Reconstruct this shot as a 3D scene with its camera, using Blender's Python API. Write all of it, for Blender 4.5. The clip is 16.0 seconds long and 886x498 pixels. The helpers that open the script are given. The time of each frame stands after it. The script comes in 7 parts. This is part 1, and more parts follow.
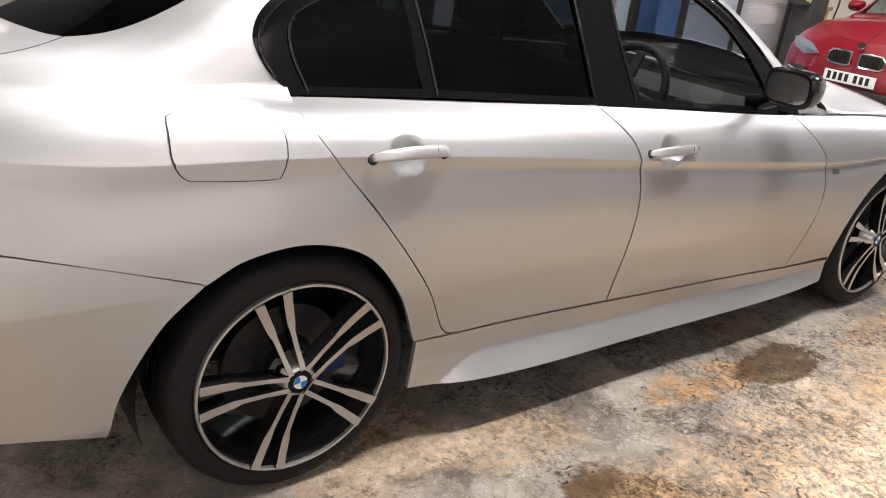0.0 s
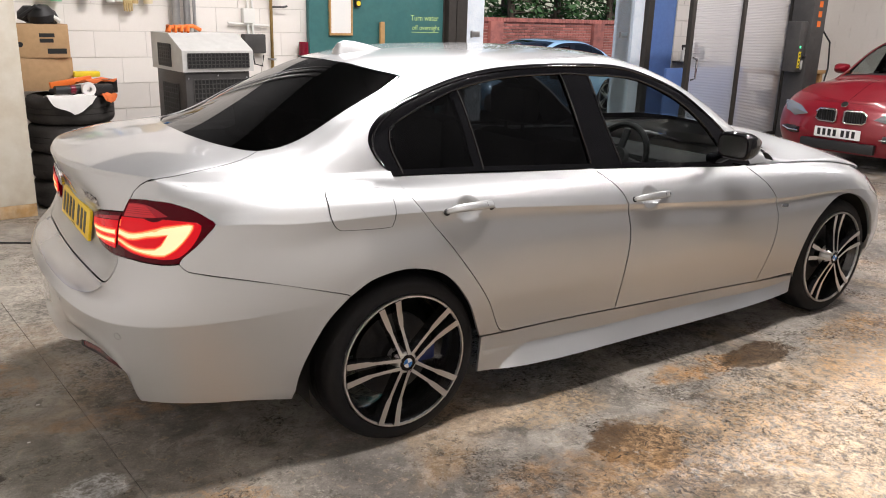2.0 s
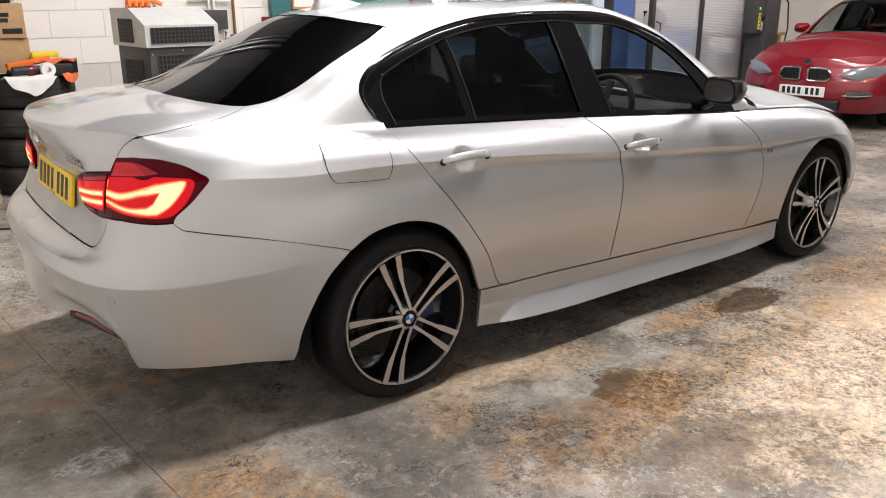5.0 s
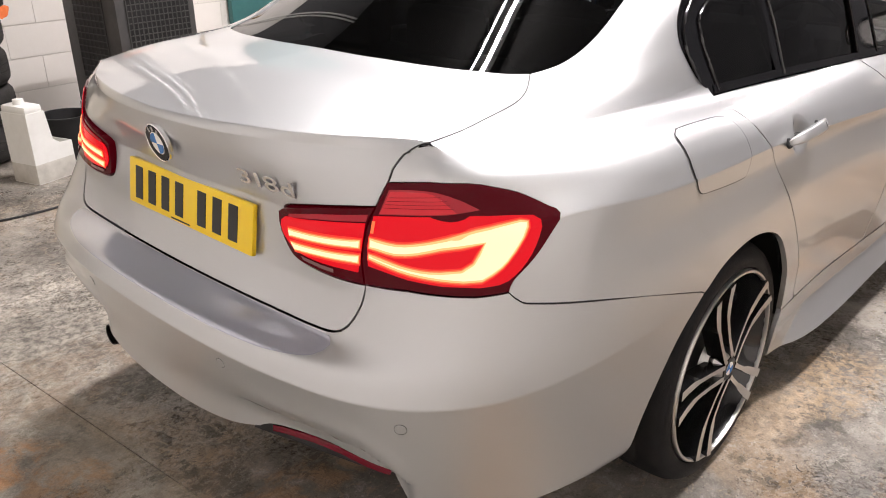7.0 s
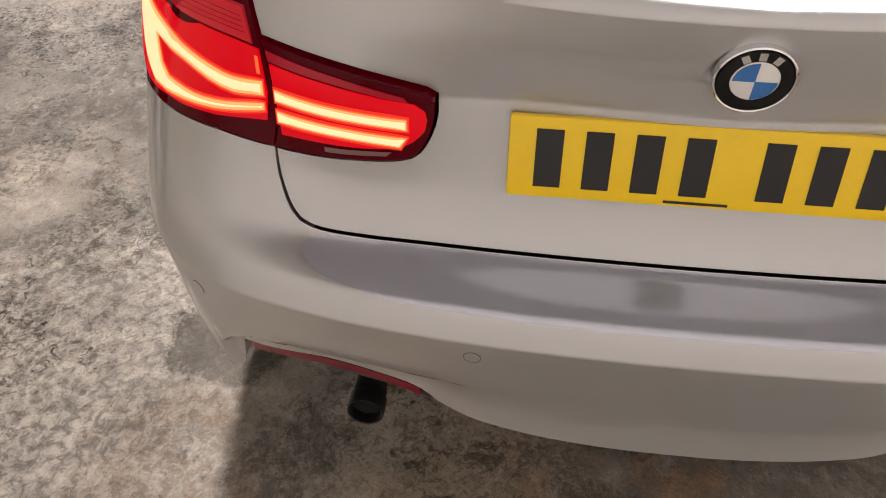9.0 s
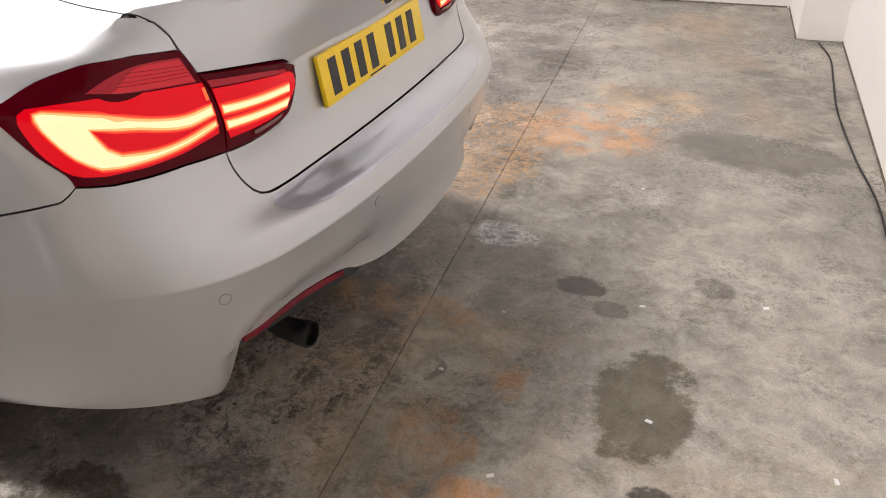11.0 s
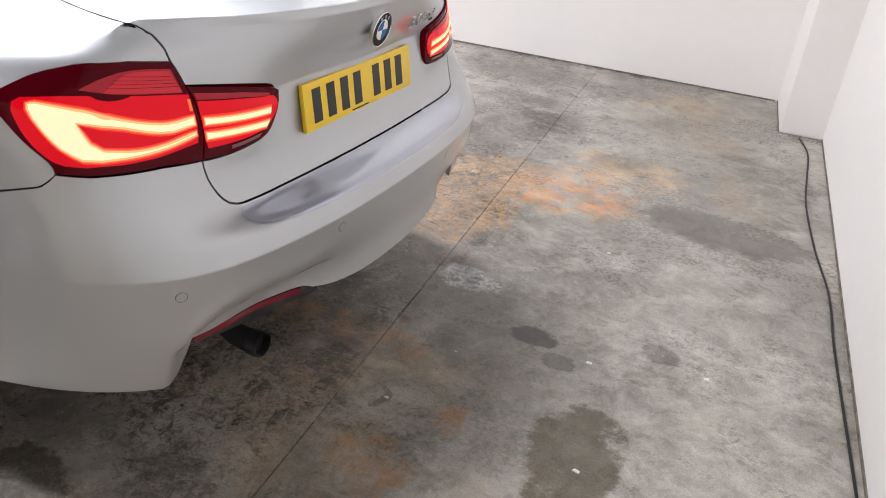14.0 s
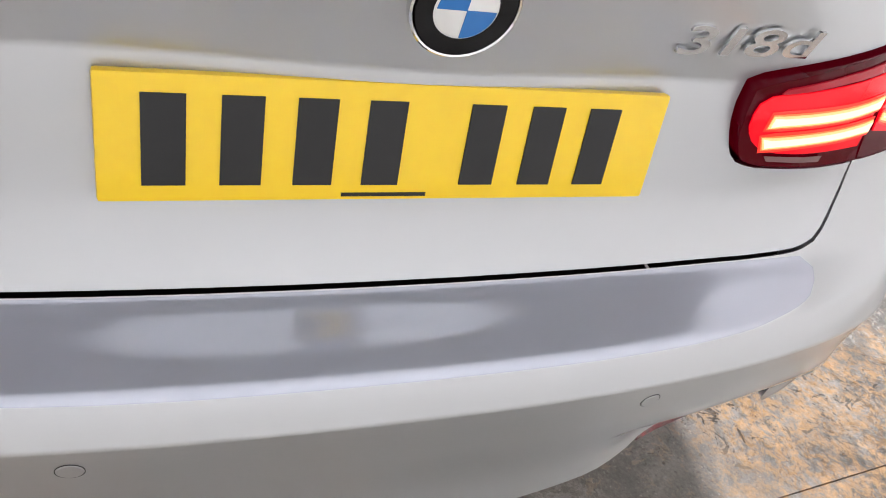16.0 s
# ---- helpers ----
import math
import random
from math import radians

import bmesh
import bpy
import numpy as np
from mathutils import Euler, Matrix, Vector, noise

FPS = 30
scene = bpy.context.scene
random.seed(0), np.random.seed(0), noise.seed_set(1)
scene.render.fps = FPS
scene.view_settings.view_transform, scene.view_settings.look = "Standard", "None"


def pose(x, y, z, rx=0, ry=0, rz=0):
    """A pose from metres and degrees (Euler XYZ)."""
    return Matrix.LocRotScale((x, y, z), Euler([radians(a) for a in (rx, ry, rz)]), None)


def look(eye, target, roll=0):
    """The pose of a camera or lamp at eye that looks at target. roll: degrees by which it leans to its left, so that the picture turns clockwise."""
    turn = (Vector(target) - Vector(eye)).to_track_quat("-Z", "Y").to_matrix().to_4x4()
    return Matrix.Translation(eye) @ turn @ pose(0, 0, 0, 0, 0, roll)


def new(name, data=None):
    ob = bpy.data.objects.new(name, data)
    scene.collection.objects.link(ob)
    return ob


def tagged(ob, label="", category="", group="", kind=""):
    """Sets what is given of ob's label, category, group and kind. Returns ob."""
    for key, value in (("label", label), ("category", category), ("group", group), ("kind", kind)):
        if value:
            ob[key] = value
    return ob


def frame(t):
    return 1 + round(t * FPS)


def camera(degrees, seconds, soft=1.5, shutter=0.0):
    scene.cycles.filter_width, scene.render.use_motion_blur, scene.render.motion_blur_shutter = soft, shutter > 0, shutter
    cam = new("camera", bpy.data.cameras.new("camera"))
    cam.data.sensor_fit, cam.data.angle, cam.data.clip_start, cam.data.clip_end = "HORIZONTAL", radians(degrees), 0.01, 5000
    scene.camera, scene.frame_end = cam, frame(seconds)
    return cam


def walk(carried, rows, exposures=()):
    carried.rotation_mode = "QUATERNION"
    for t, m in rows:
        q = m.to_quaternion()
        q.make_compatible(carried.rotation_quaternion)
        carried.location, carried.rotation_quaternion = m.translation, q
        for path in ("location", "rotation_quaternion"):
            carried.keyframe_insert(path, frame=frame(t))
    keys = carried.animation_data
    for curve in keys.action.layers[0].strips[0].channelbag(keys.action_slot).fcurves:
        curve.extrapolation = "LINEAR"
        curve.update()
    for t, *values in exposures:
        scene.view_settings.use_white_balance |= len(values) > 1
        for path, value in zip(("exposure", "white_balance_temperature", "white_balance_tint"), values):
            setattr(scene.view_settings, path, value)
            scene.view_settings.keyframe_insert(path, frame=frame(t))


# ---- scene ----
cam = camera(57.7, 16.0, soft=1.0)
PATH = [
    (0, (-0.792, -2.447, 1.424), (0.336, -0.977, 0.67), 7.0),
    (0.5, (-0.985, -2.547, 1.489), (0.201, -1.079, 0.828), 4.8),
    (1, (-1.183, -2.947, 1.542), (-0.056, -1.404, 0.952), 2.3),
    (1.5, (-1.354, -3.111, 1.58), (-0.272, -1.533, 0.997), 1.9),
    (2, (-1.455, -3.259, 1.589), (-0.377, -1.671, 1.026), 1.7),
    (2.5, (-1.5, -3.369, 1.592), (-0.439, -1.767, 1.037), 0.8),
    (3, (-1.517, -3.396, 1.599), (-0.449, -1.797, 1.051), 0.3),
    (3.5, (-1.524, -3.404, 1.573), (-0.467, -1.796, 1.029), 0.0),
    (6, (-1.601, -2.517, 1.426), (-0.386, -1.085, 0.74), -0.9),
    (6.5, (-1.68, -2.021, 1.47), (-0.445, -0.637, 0.723), -1.6),
    (7, (-1.787, -1.59, 1.441), (-0.455, -0.328, 0.644), -0.6),
    (7.5, (-1.81, -1.125, 1.424), (-0.432, 0.029, 0.548), -0.5),
    (8, (-1.782, -0.644, 1.426), (-0.344, 0.324, 0.429), -0.5),
    (8.5, (-1.796, -0.182, 1.395), (-0.337, 0.483, 0.2), -1.3),
    (11, (-1.807, 1.667, 1.397), (-1.144, 0.09, 0.36), -1.1),
    (11.5, (-1.909, 1.977, 1.43), (-1.165, 0.404, 0.445), -6.9),
    (12, (-1.895, 2.179, 1.444), (-1.226, 0.536, 0.52), -7.6),
    (12.5, (-1.882, 2.305, 1.446), (-1.252, 0.588, 0.637), -4.5),
    (13, (-1.88, 2.253, 1.441), (-1.266, 0.521, 0.651), 0.2),
    (13.5, (-1.879, 2.098, 1.421), (-1.244, 0.415, 0.546), 3.4),
    (14, (-1.915, 1.731, 1.422), (-1.251, 0.09, 0.49), 6.5),
    (14.5, (-1.875, 1.383, 1.395), (-1.126, -0.227, 0.475), 9.6),
    (15, (-1.81, 0.94, 1.36), (-0.573, -0.322, 0.42), 7.4),
    (15.5, (-1.748, 0.515, 1.29), (-0.352, -0.314, 0.122), 11.0),
    (16, (-1.519, 0.242, 1.19), (-0.111, -0.499, -0.022), 15.7),
]
EXPOSURES = [(0, 0.23, 6500, 10), (.5, 0.28, 6500, 10), (1, 0.0, 6500, 10), (2, -0.12, 6500, 10), (3.5, -0.12, 6500, 10), (6, 0.02, 6500, 10), (7, 0.14, 6500, 12), (7.5, 0.09, 6500, 13), (8, -0.14, 6500, 14), (8.5, -0.14, 6900, 14), (11, 0.0, 6500, 12), (12, -0.07, 6300, 10),
             (13, -0.12, 5950, 9), (14, -0.03, 5950, 10), (14.5, 0.2, 5950, 10), (15, 0.38, 5950, 10), (15.5, 0.48, 5800, 8), (16, 0.53, 5800, 8)]
walk(cam, [(t, look(eye, target, roll)) for t, eye, target, roll in PATH], EXPOSURES)

# ---- world and lights ----
ROOM = pose(0, 0, 0, 0, 0, 5)          # the room stands five degrees off the car's axis
world = bpy.data.worlds.new("world")
scene.world = world
world.use_nodes = True
wn = world.node_tree
sky = wn.nodes.new("ShaderNodeTexSky")
sky.sky_type, sky.sun_disc, sky.sun_elevation, sky.sun_rotation = "NISHITA", False, radians(55), radians(160)
wn.links.new(sky.outputs[0], wn.nodes["Background"].inputs[0])
wn.nodes["Background"].inputs[1].default_value = 0.15


def lamp(name, kind, m, energy, colour, **more):
    data = bpy.data.lights.new(name, kind)
    data.energy, data.color = energy, colour
    if kind == "AREA":
        data.shape, data.size, data.size_y = "RECTANGLE", more["size"], more["size_y"]
    else:
        data.angle = more["angle"]
    ob = new(name, data)
    ob.matrix_world = m
    return ob


lamp("sun", "SUN", look((0, 0, 0), (0.25, 0.6, -0.9)), 5.0, (1, 0.97, 0.93), angle=radians(12))
CEIL = 4.5
TUBES = [(1.15, -1.58, 0.95), (4.65, -1.58, 0.5), (8.15, -1.58, 0.5), (11.3, -1.58, 0.65), (1.40, 1.37, 1.0), (4.9, 1.37, 0.45), (8.4, 1.37, 0.6)]
TUBE_WATTS = 132
for tx, ty, share in TUBES:
    for s in (-.07, .07):
        lamp("tube_light", "AREA", ROOM @ pose(tx, ty + s, CEIL - 0.118, 550 * s), TUBE_WATTS * share, (1, 0.945, 0.935), size=1.7, size_y=0.04)


# ---- materials ----
def mat(name, colour, rough=0.5, metal=0.0, coat=0.0, grain=0.0, grain_scale=30.0, stain=None, stain_scale=2.0, stain_amount=0.5,
        bump=0.0, bump_scale=60.0, emit=None, power=0.0, random_value=0.0, transmission=0.0, ior=1.45, rough_var=0.0, spec=0.5):
    m = bpy.data.materials.new(name)
    m.use_nodes = True
    nt = m.node_tree
    b = nt.nodes["Principled BSDF"]
    b.inputs["Roughness"].default_value = rough
    b.inputs["Metallic"].default_value = metal
    b.inputs["Coat Weight"].default_value = coat
    b.inputs["Coat Roughness"].default_value = 0.03
    b.inputs["Specular IOR Level"].default_value = spec
    b.inputs["Transmission Weight"].default_value = transmission
    b.inputs["IOR"].default_value = ior
    b.inputs["Base Color"].default_value = (*colour, 1)
    if emit:
        b.inputs["Emission Color"].default_value = (*emit, 1)
        b.inputs["Emission Strength"].default_value = power
    co = nt.nodes.new("ShaderNodeTexCoord").outputs["Object"]

    def tex(scale, detail=4.0, rough_n=0.6):
        n = nt.nodes.new("ShaderNodeTexNoise")
        n.inputs["Scale"].default_value, n.inputs["Detail"].default_value, n.inputs["Roughness"].default_value = scale, detail, rough_n
        nt.links.new(co, n.inputs["Vector"])
        return n.outputs["Fac"]

    def mix(fac, a, c, kind="MIX"):
        n = nt.nodes.new("ShaderNodeMix")
        n.data_type, n.blend_type = "RGBA", kind
        for s, v in ((n.inputs[0], fac), (n.inputs[6], a), (n.inputs[7], c)):
            if isinstance(v, tuple):
                s.default_value = (*v, 1)
            elif isinstance(v, (int, float)):
                s.default_value = v
            else:
                nt.links.new(v, s)
        return n.outputs[2]

    def ramp(fac, lo, hi, a=0.0, c=1.0):
        n = nt.nodes.new("ShaderNodeMapRange")
        nt.links.new(fac, n.inputs[0])
        for k, v in enumerate((lo, hi, a, c)):
            n.inputs[k + 1].default_value = v
        return n.outputs[0]

    out = None
    if stain:
        out = mix(ramp(tex(stain_scale, 6), 0.5 - 0.12, 0.5 + 0.25, 0, stain_amount), colour, stain)
    if grain:
        out = mix(grain, out if out is not None else colour, ramp_colour(nt, tex(grain_scale, 5)), "OVERLAY")
    if random_value:
        oi = nt.nodes.new("ShaderNodeObjectInfo").outputs["Random"]
        h = nt.nodes.new("ShaderNodeHueSaturation")
        nt.links.new(ramp(oi, 0, 1, 1 - random_value, 1 + random_value), h.inputs["Value"])
        if out is not None:
            nt.links.new(out, h.inputs["Color"])
        else:
            h.inputs["Color"].default_value = (*colour, 1)
        out = h.outputs[0]
    if out is not None:
        nt.links.new(out, b.inputs["Base Color"])
    if rough_var:
        nt.links.new(ramp(tex(stain_scale * 1.7, 5), 0.3, 0.7, max(rough - rough_var, 0.02), min(rough + rough_var, 1)), b.inputs["Roughness"])
    if bump:
        n = nt.nodes.new("ShaderNodeBump")
        n.inputs["Strength"].default_value, n.inputs["Distance"].default_value = bump, 0.01
        nt.links.new(tex(bump_scale, 6), n.inputs["Height"])
        nt.links.new(n.outputs[0], b.inputs["Normal"])
    return m


def ramp_colour(nt, fac):
    n = nt.nodes.new("ShaderNodeCombineColor")
    for k in range(3):
        nt.links.new(fac, n.inputs[k])
    return n.outputs[0]


PAINT = mat("silver_paint", (0.50, 0.51, 0.515), 0.45, 0.76, 1.0, grain=0.12, grain_scale=2500)
RED_PAINT = mat("red_paint", (0.20, 0.003, 0.012), 0.35, 0.1, 0.8, grain=0.1, grain_scale=2500)
BLACK_GLOSS = mat("black_gloss_trim", (0.005, 0.005, 0.006), 0.08, 0.0, 0.0, rough_var=0.04, spec=0.35)
BLACK_RUBBER = mat("black_rubber", (0.012, 0.012, 0.013), 0.55, bump=0.1, bump_scale=300)
BLACK_PLASTIC = mat("black_plastic", (0.016, 0.016, 0.017), 0.5, bump=0.15, bump_scale=500, grain=0.2, grain_scale=40)
UNDERBODY = mat("dark_underbody", (0.008, 0.008, 0.008), 0.8, grain=0.3, grain_scale=12)
TYRE = mat("tyre_rubber", (0.010, 0.010, 0.011), 0.62, spec=0.25, bump=0.2, bump_scale=220, grain=0.3, grain_scale=25, rough_var=0.1)
ALLOY = mat("machined_alloy", (0.60, 0.59, 0.58), 0.30, 0.9, 0.4, grain=0.08, grain_scale=300)
ALLOY_BLACK = mat("gloss_black_alloy", (0.010, 0.010, 0.011), 0.18, 0.0, 0.8, rough_var=0.05)
DISC = mat("brake_steel", (0.045, 0.045, 0.047), 0.42, 0.9, grain=0.3, grain_scale=80)
CHROME = mat("chrome", (0.75, 0.75, 0.76), 0.12, 1.0, rough_var=0.05, stain_scale=20)
RED_LENS = mat("red_lens", (0.22, 0.006, 0.014), 0.10, 0.0, 0.0, spec=0.4, emit=(1, 0.03, 0.04), power=0.33, rough_var=0.03)
DIM_LENS = mat("dim_red_lens", (0.16, 0.004, 0.012), 0.10, 0.0, 0.0, spec=0.4, emit=(1, 0.03, 0.05), power=0.17, rough_var=0.03)
CLEAR_LENS = mat("smoky_clear_lens", (0.20, 0.11, 0.11), 0.12, spec=0.5, rough_var=0.03)
DARK_LENS = mat("dark_red_lens", (0.035, 0.0003, 0.003), 0.08, 0.0, 0.0, spec=0.14, emit=(1, 0.002, 0.03), power=0.03, rough_var=0.02)
GLOW_RED = mat("lit_red_lens", (0.1, 0.001, 0.004), 0.15, spec=0.25, emit=(1, 0.001, 0.010), power=0.66, rough_var=0.03)
GLOW_PIPE = mat("lit_light_guide", (0.5, 0.15, 0.08), 0.2, emit=(1, 0.36, 0.12), power=1.25, rough_var=0.03)
GLOW_CORE = mat("guide_core", (0.6, 0.3, 0.2), 0.2, emit=(1, 0.56, 0.30), power=1.4, rough_var=0.03)
GLOW_HALO = mat("orange_guide_edge", (0.3, 0.03, 0.02), 0.2, emit=(1, 0.16, 0.035), power=0.95, rough_var=0.03)
GLOW_RIM = mat("red_guide_rim", (0.2, 0.01, 0.01), 0.2, emit=(1, 0.035, 0.015), power=0.85, rough_var=0.03)
YELLOW = mat("yellow_plate", (0.88, 0.60, 0.008), 0.4, 0.0, 0.3, grain=0.08, grain_scale=80)
INK = mat("black_ink", (0.012, 0.012, 0.012), 0.4, grain=0.2, grain_scale=50)
WHITE_PLASTIC = mat("white_plastic", (0.75, 0.75, 0.72), 0.4, grain=0.1, grain_scale=30, stain=(0.5, 0.48, 0.42), stain_scale=6, stain_amount=0.3)
BADGE_BLUE = mat("badge_blue", (0.03, 0.16, 0.45), 0.2, 0, 0.5, rough_var=0.03)
CALIPER_BLUE = mat("caliper_blue", (0.015, 0.03, 0.13), 0.3, 0, 0.5, rough_var=0.03)
RED_PLASTIC = mat("red_reflector", (0.15, 0.002, 0.014), 0.15, 0, 0.5, rough_var=0.05)
STEP_FILM = mat("clear_bumper_film", (0.50, 0.52, 0.60), 0.11, 0.42, 1.0, rough_var=0.03, stain_scale=5)


def glass(name, colour, mixed):
    """Clear pane: light goes straight through it, with a mirror gloss by Fresnel."""
    m = bpy.data.materials.new(name)
    m.use_nodes = True
    nt = m.node_tree
    nt.nodes.remove(nt.nodes["Principled BSDF"])
    t, g, f = nt.nodes.new("ShaderNodeBsdfTransparent"), nt.nodes.new("ShaderNodeBsdfGlossy"), nt.nodes.new("ShaderNodeLayerWeight")
    t.inputs[0].default_value = (*colour, 1)
    g.inputs["Roughness"].default_value = 0.02
    f.inputs[0].default_value = 0.5
    x = nt.nodes.new("ShaderNodeMixShader")
    p, r = nt.nodes.new("ShaderNodeMath"), nt.nodes.new("ShaderNodeMapRange")
    p.operation, p.inputs[1].default_value = "POWER", 5.0
    r.inputs[3].default_value, r.inputs[4].default_value = mixed, 1.0
    nt.links.new(f.outputs["Facing"], p.inputs[0])
    nt.links.new(p.outputs[0], r.inputs[0])
    nt.links.new(r.outputs[0], x.inputs[0])
    nt.links.new(t.outputs[0], x.inputs[1])
    nt.links.new(g.outputs[0], x.inputs[2])
    nt.links.new(x.outputs[0], nt.nodes["Material Output"].inputs[0])
    return m


def frosted(name, colour, share):
    """Milky sheet: part of the light goes straight through, the rest is scattered."""
    m = bpy.data.materials.new(name)
    m.use_nodes = True
    nt = m.node_tree
    b = nt.nodes["Principled BSDF"]
    b.inputs["Base Color"].default_value = (*colour, 1)
    b.inputs["Roughness"].default_value = 0.25
    t, l, x, y = nt.nodes.new("ShaderNodeBsdfTransparent"), nt.nodes.new("ShaderNodeBsdfTranslucent"), nt.nodes.new("ShaderNodeMixShader"), nt.nodes.new("ShaderNodeMixShader")
    l.inputs[0].default_value = (*colour, 1)
    y.inputs[0].default_value, x.inputs[0].default_value = 0.5, share
    nt.links.new(b.outputs[0], y.inputs[1])
    nt.links.new(l.outputs[0], y.inputs[2])
    nt.links.new(t.outputs[0], x.inputs[1])
    nt.links.new(y.outputs[0], x.inputs[2])
    nt.links.new(x.outputs[0], nt.nodes["Material Output"].inputs[0])
    return m


CLEAR = glass("clear_glass", (0.66, 0.70, 0.69), 0.03)
PRIVACY = glass("privacy_glass", (0.042, 0.044, 0.047), 0.032)


# ---- mesh tools ----
class Geo:
    """Gathers vertices and faces for one mesh."""

    def __init__(self):
        self.v, self.f = [], []

    def add(self, verts, faces, m=None):
        n = len(self.v)
        self.v += [tuple(m @ Vector(p)) if m else tuple(p) for p in verts]
        self.f += [tuple(k + n for k in f) for f in faces]
        return self

    def box(self, lo, hi, m=None, bevel=0.0):
        bm = bmesh.new()
        bmesh.ops.create_cube(bm, size=1)
        for v in bm.verts:
            v.co = Vector([lo[k] + (v.co[k] + 0.5) * (hi[k] - lo[k]) for k in range(3)])
        if bevel:
            bmesh.ops.bevel(bm, geom=bm.edges[:], offset=bevel, segments=2, affect="EDGES", profile=0.6)
        bm.verts.index_update()
        self.add([v.co.copy() for v in bm.verts], [[v.index for v in f.verts] for f in bm.faces], m)
        bm.free()
        return self

    def lathe(self, profile, m=None, n=32, close=False):
        """Turns (radius, height) pairs round z."""
        k = len(profile)
        verts = [(r * math.cos(2 * math.pi * j / n), r * math.sin(2 * math.pi * j / n), h) for j in range(n) for r, h in profile]
        faces = [(j * k + i, ((j + 1) % n) * k + i, ((j + 1) % n) * k + i + 1, j * k + i + 1) for j in range(n) for i in range(k - 1)]
        if close:
            faces += [(j * k + k - 1, ((j + 1) % n) * k + k - 1, ((j + 1) % n) * k, j * k) for j in range(n)]
        return self.add(verts, faces, m)

    def tube(self, path, radius, n=8, m=None):
        """A round bar along a list of points; radius a number or one for each point."""
        pts = [Vector(p) for p in path]
        verts, faces = [], []
        up = Vector((0, 0, 1))
        for i, p in enumerate(pts):
            d = (pts[min(i + 1, len(pts) - 1)] - pts[max(i - 1, 0)]).normalized()
            a = d.cross(up if abs(d.z) < 0.95 else Vector((1, 0, 0))).normalized()
            b = d.cross(a)
            r = radius[i] if isinstance(radius, (list, tuple)) else radius
            verts += [p + (a * math.cos(2 * math.pi * j / n) + b * math.sin(2 * math.pi * j / n)) * r for j in range(n)]
        for i in range(len(pts) - 1):
            faces += [(i * n + j, i * n + (j + 1) % n, (i + 1) * n + (j + 1) % n, (i + 1) * n + j) for j in range(n)]
        faces += [tuple(range(n))[::-1], tuple(range((len(pts) - 1) * n, len(pts) * n))]
        return self.add(verts, faces, m)

    def prism(self, outline, lo, hi, m=None):
        """An outline in x, y raised from lo to hi in z."""
        n = len(outline)
        verts = [(x, y, lo) for x, y in outline] + [(x, y, hi) for x, y in outline]
        faces = [tuple(range(n))[::-1], tuple(range(n, 2 * n))] + [(i, (i + 1) % n, n + (i + 1) % n, n + i) for i in range(n)]
        return self.add(verts, faces, m)

    def mesh(self, name, smooth=False):
        me = bpy.data.meshes.new(name)
        me.from_pydata(self.v, [], self.f)
        bm = bmesh.new()
        bm.from_mesh(me)
        bmesh.ops.recalc_face_normals(bm, faces=bm.faces[:])
        bm.to_mesh(me)
        bm.free()
        if smooth:
            me.shade_smooth()
            me.set_sharp_from_angle(angle=radians(38))
        return me


def part(name, geo, material, parent=None, label="", smooth=True):
    """One mesh object, under a thing or a part where one is given."""
    me = geo.mesh(name, smooth) if isinstance(geo, Geo) else geo
    if not me.materials:
        me.materials.append(material)
    ob = new(name, me)
    if parent:
        ob.parent = parent
    return tagged(ob, label)


def thing(name, label, category, m=None, group="", kind=""):
    ob = new(name)
    ob.empty_display_size = 0.1
    if m:
        ob.matrix_basis = m
    return tagged(ob, label, category, group, kind)


def solo(name, geo, material, label, category, m=None, group="", kind="", smooth=True):
    ob = part(name, geo, material, None, label, smooth)
    if m:
        ob.matrix_basis = m
    return tagged(ob, "", category, group, kind)


# ---- the silver car: surfaces ----
# x forward from the rear axle, y to the left, z up. Control nets are given for the side y > 0 and turned over for the other.
def natural(knots):
    """The matrix that gives a natural cubic spline's second derivatives from its values."""
    n = len(knots)
    h = np.diff(knots)
    a, b = np.eye(n), np.zeros((n, n))
    for i in range(1, n - 1):
        a[i, i - 1:i + 2] = h[i - 1] / 6, (h[i - 1] + h[i]) / 3, h[i] / 6
        b[i, i - 1:i + 2] = 1 / h[i - 1], -1 / h[i - 1] - 1 / h[i], 1 / h[i]
    return np.linalg.solve(a, b)


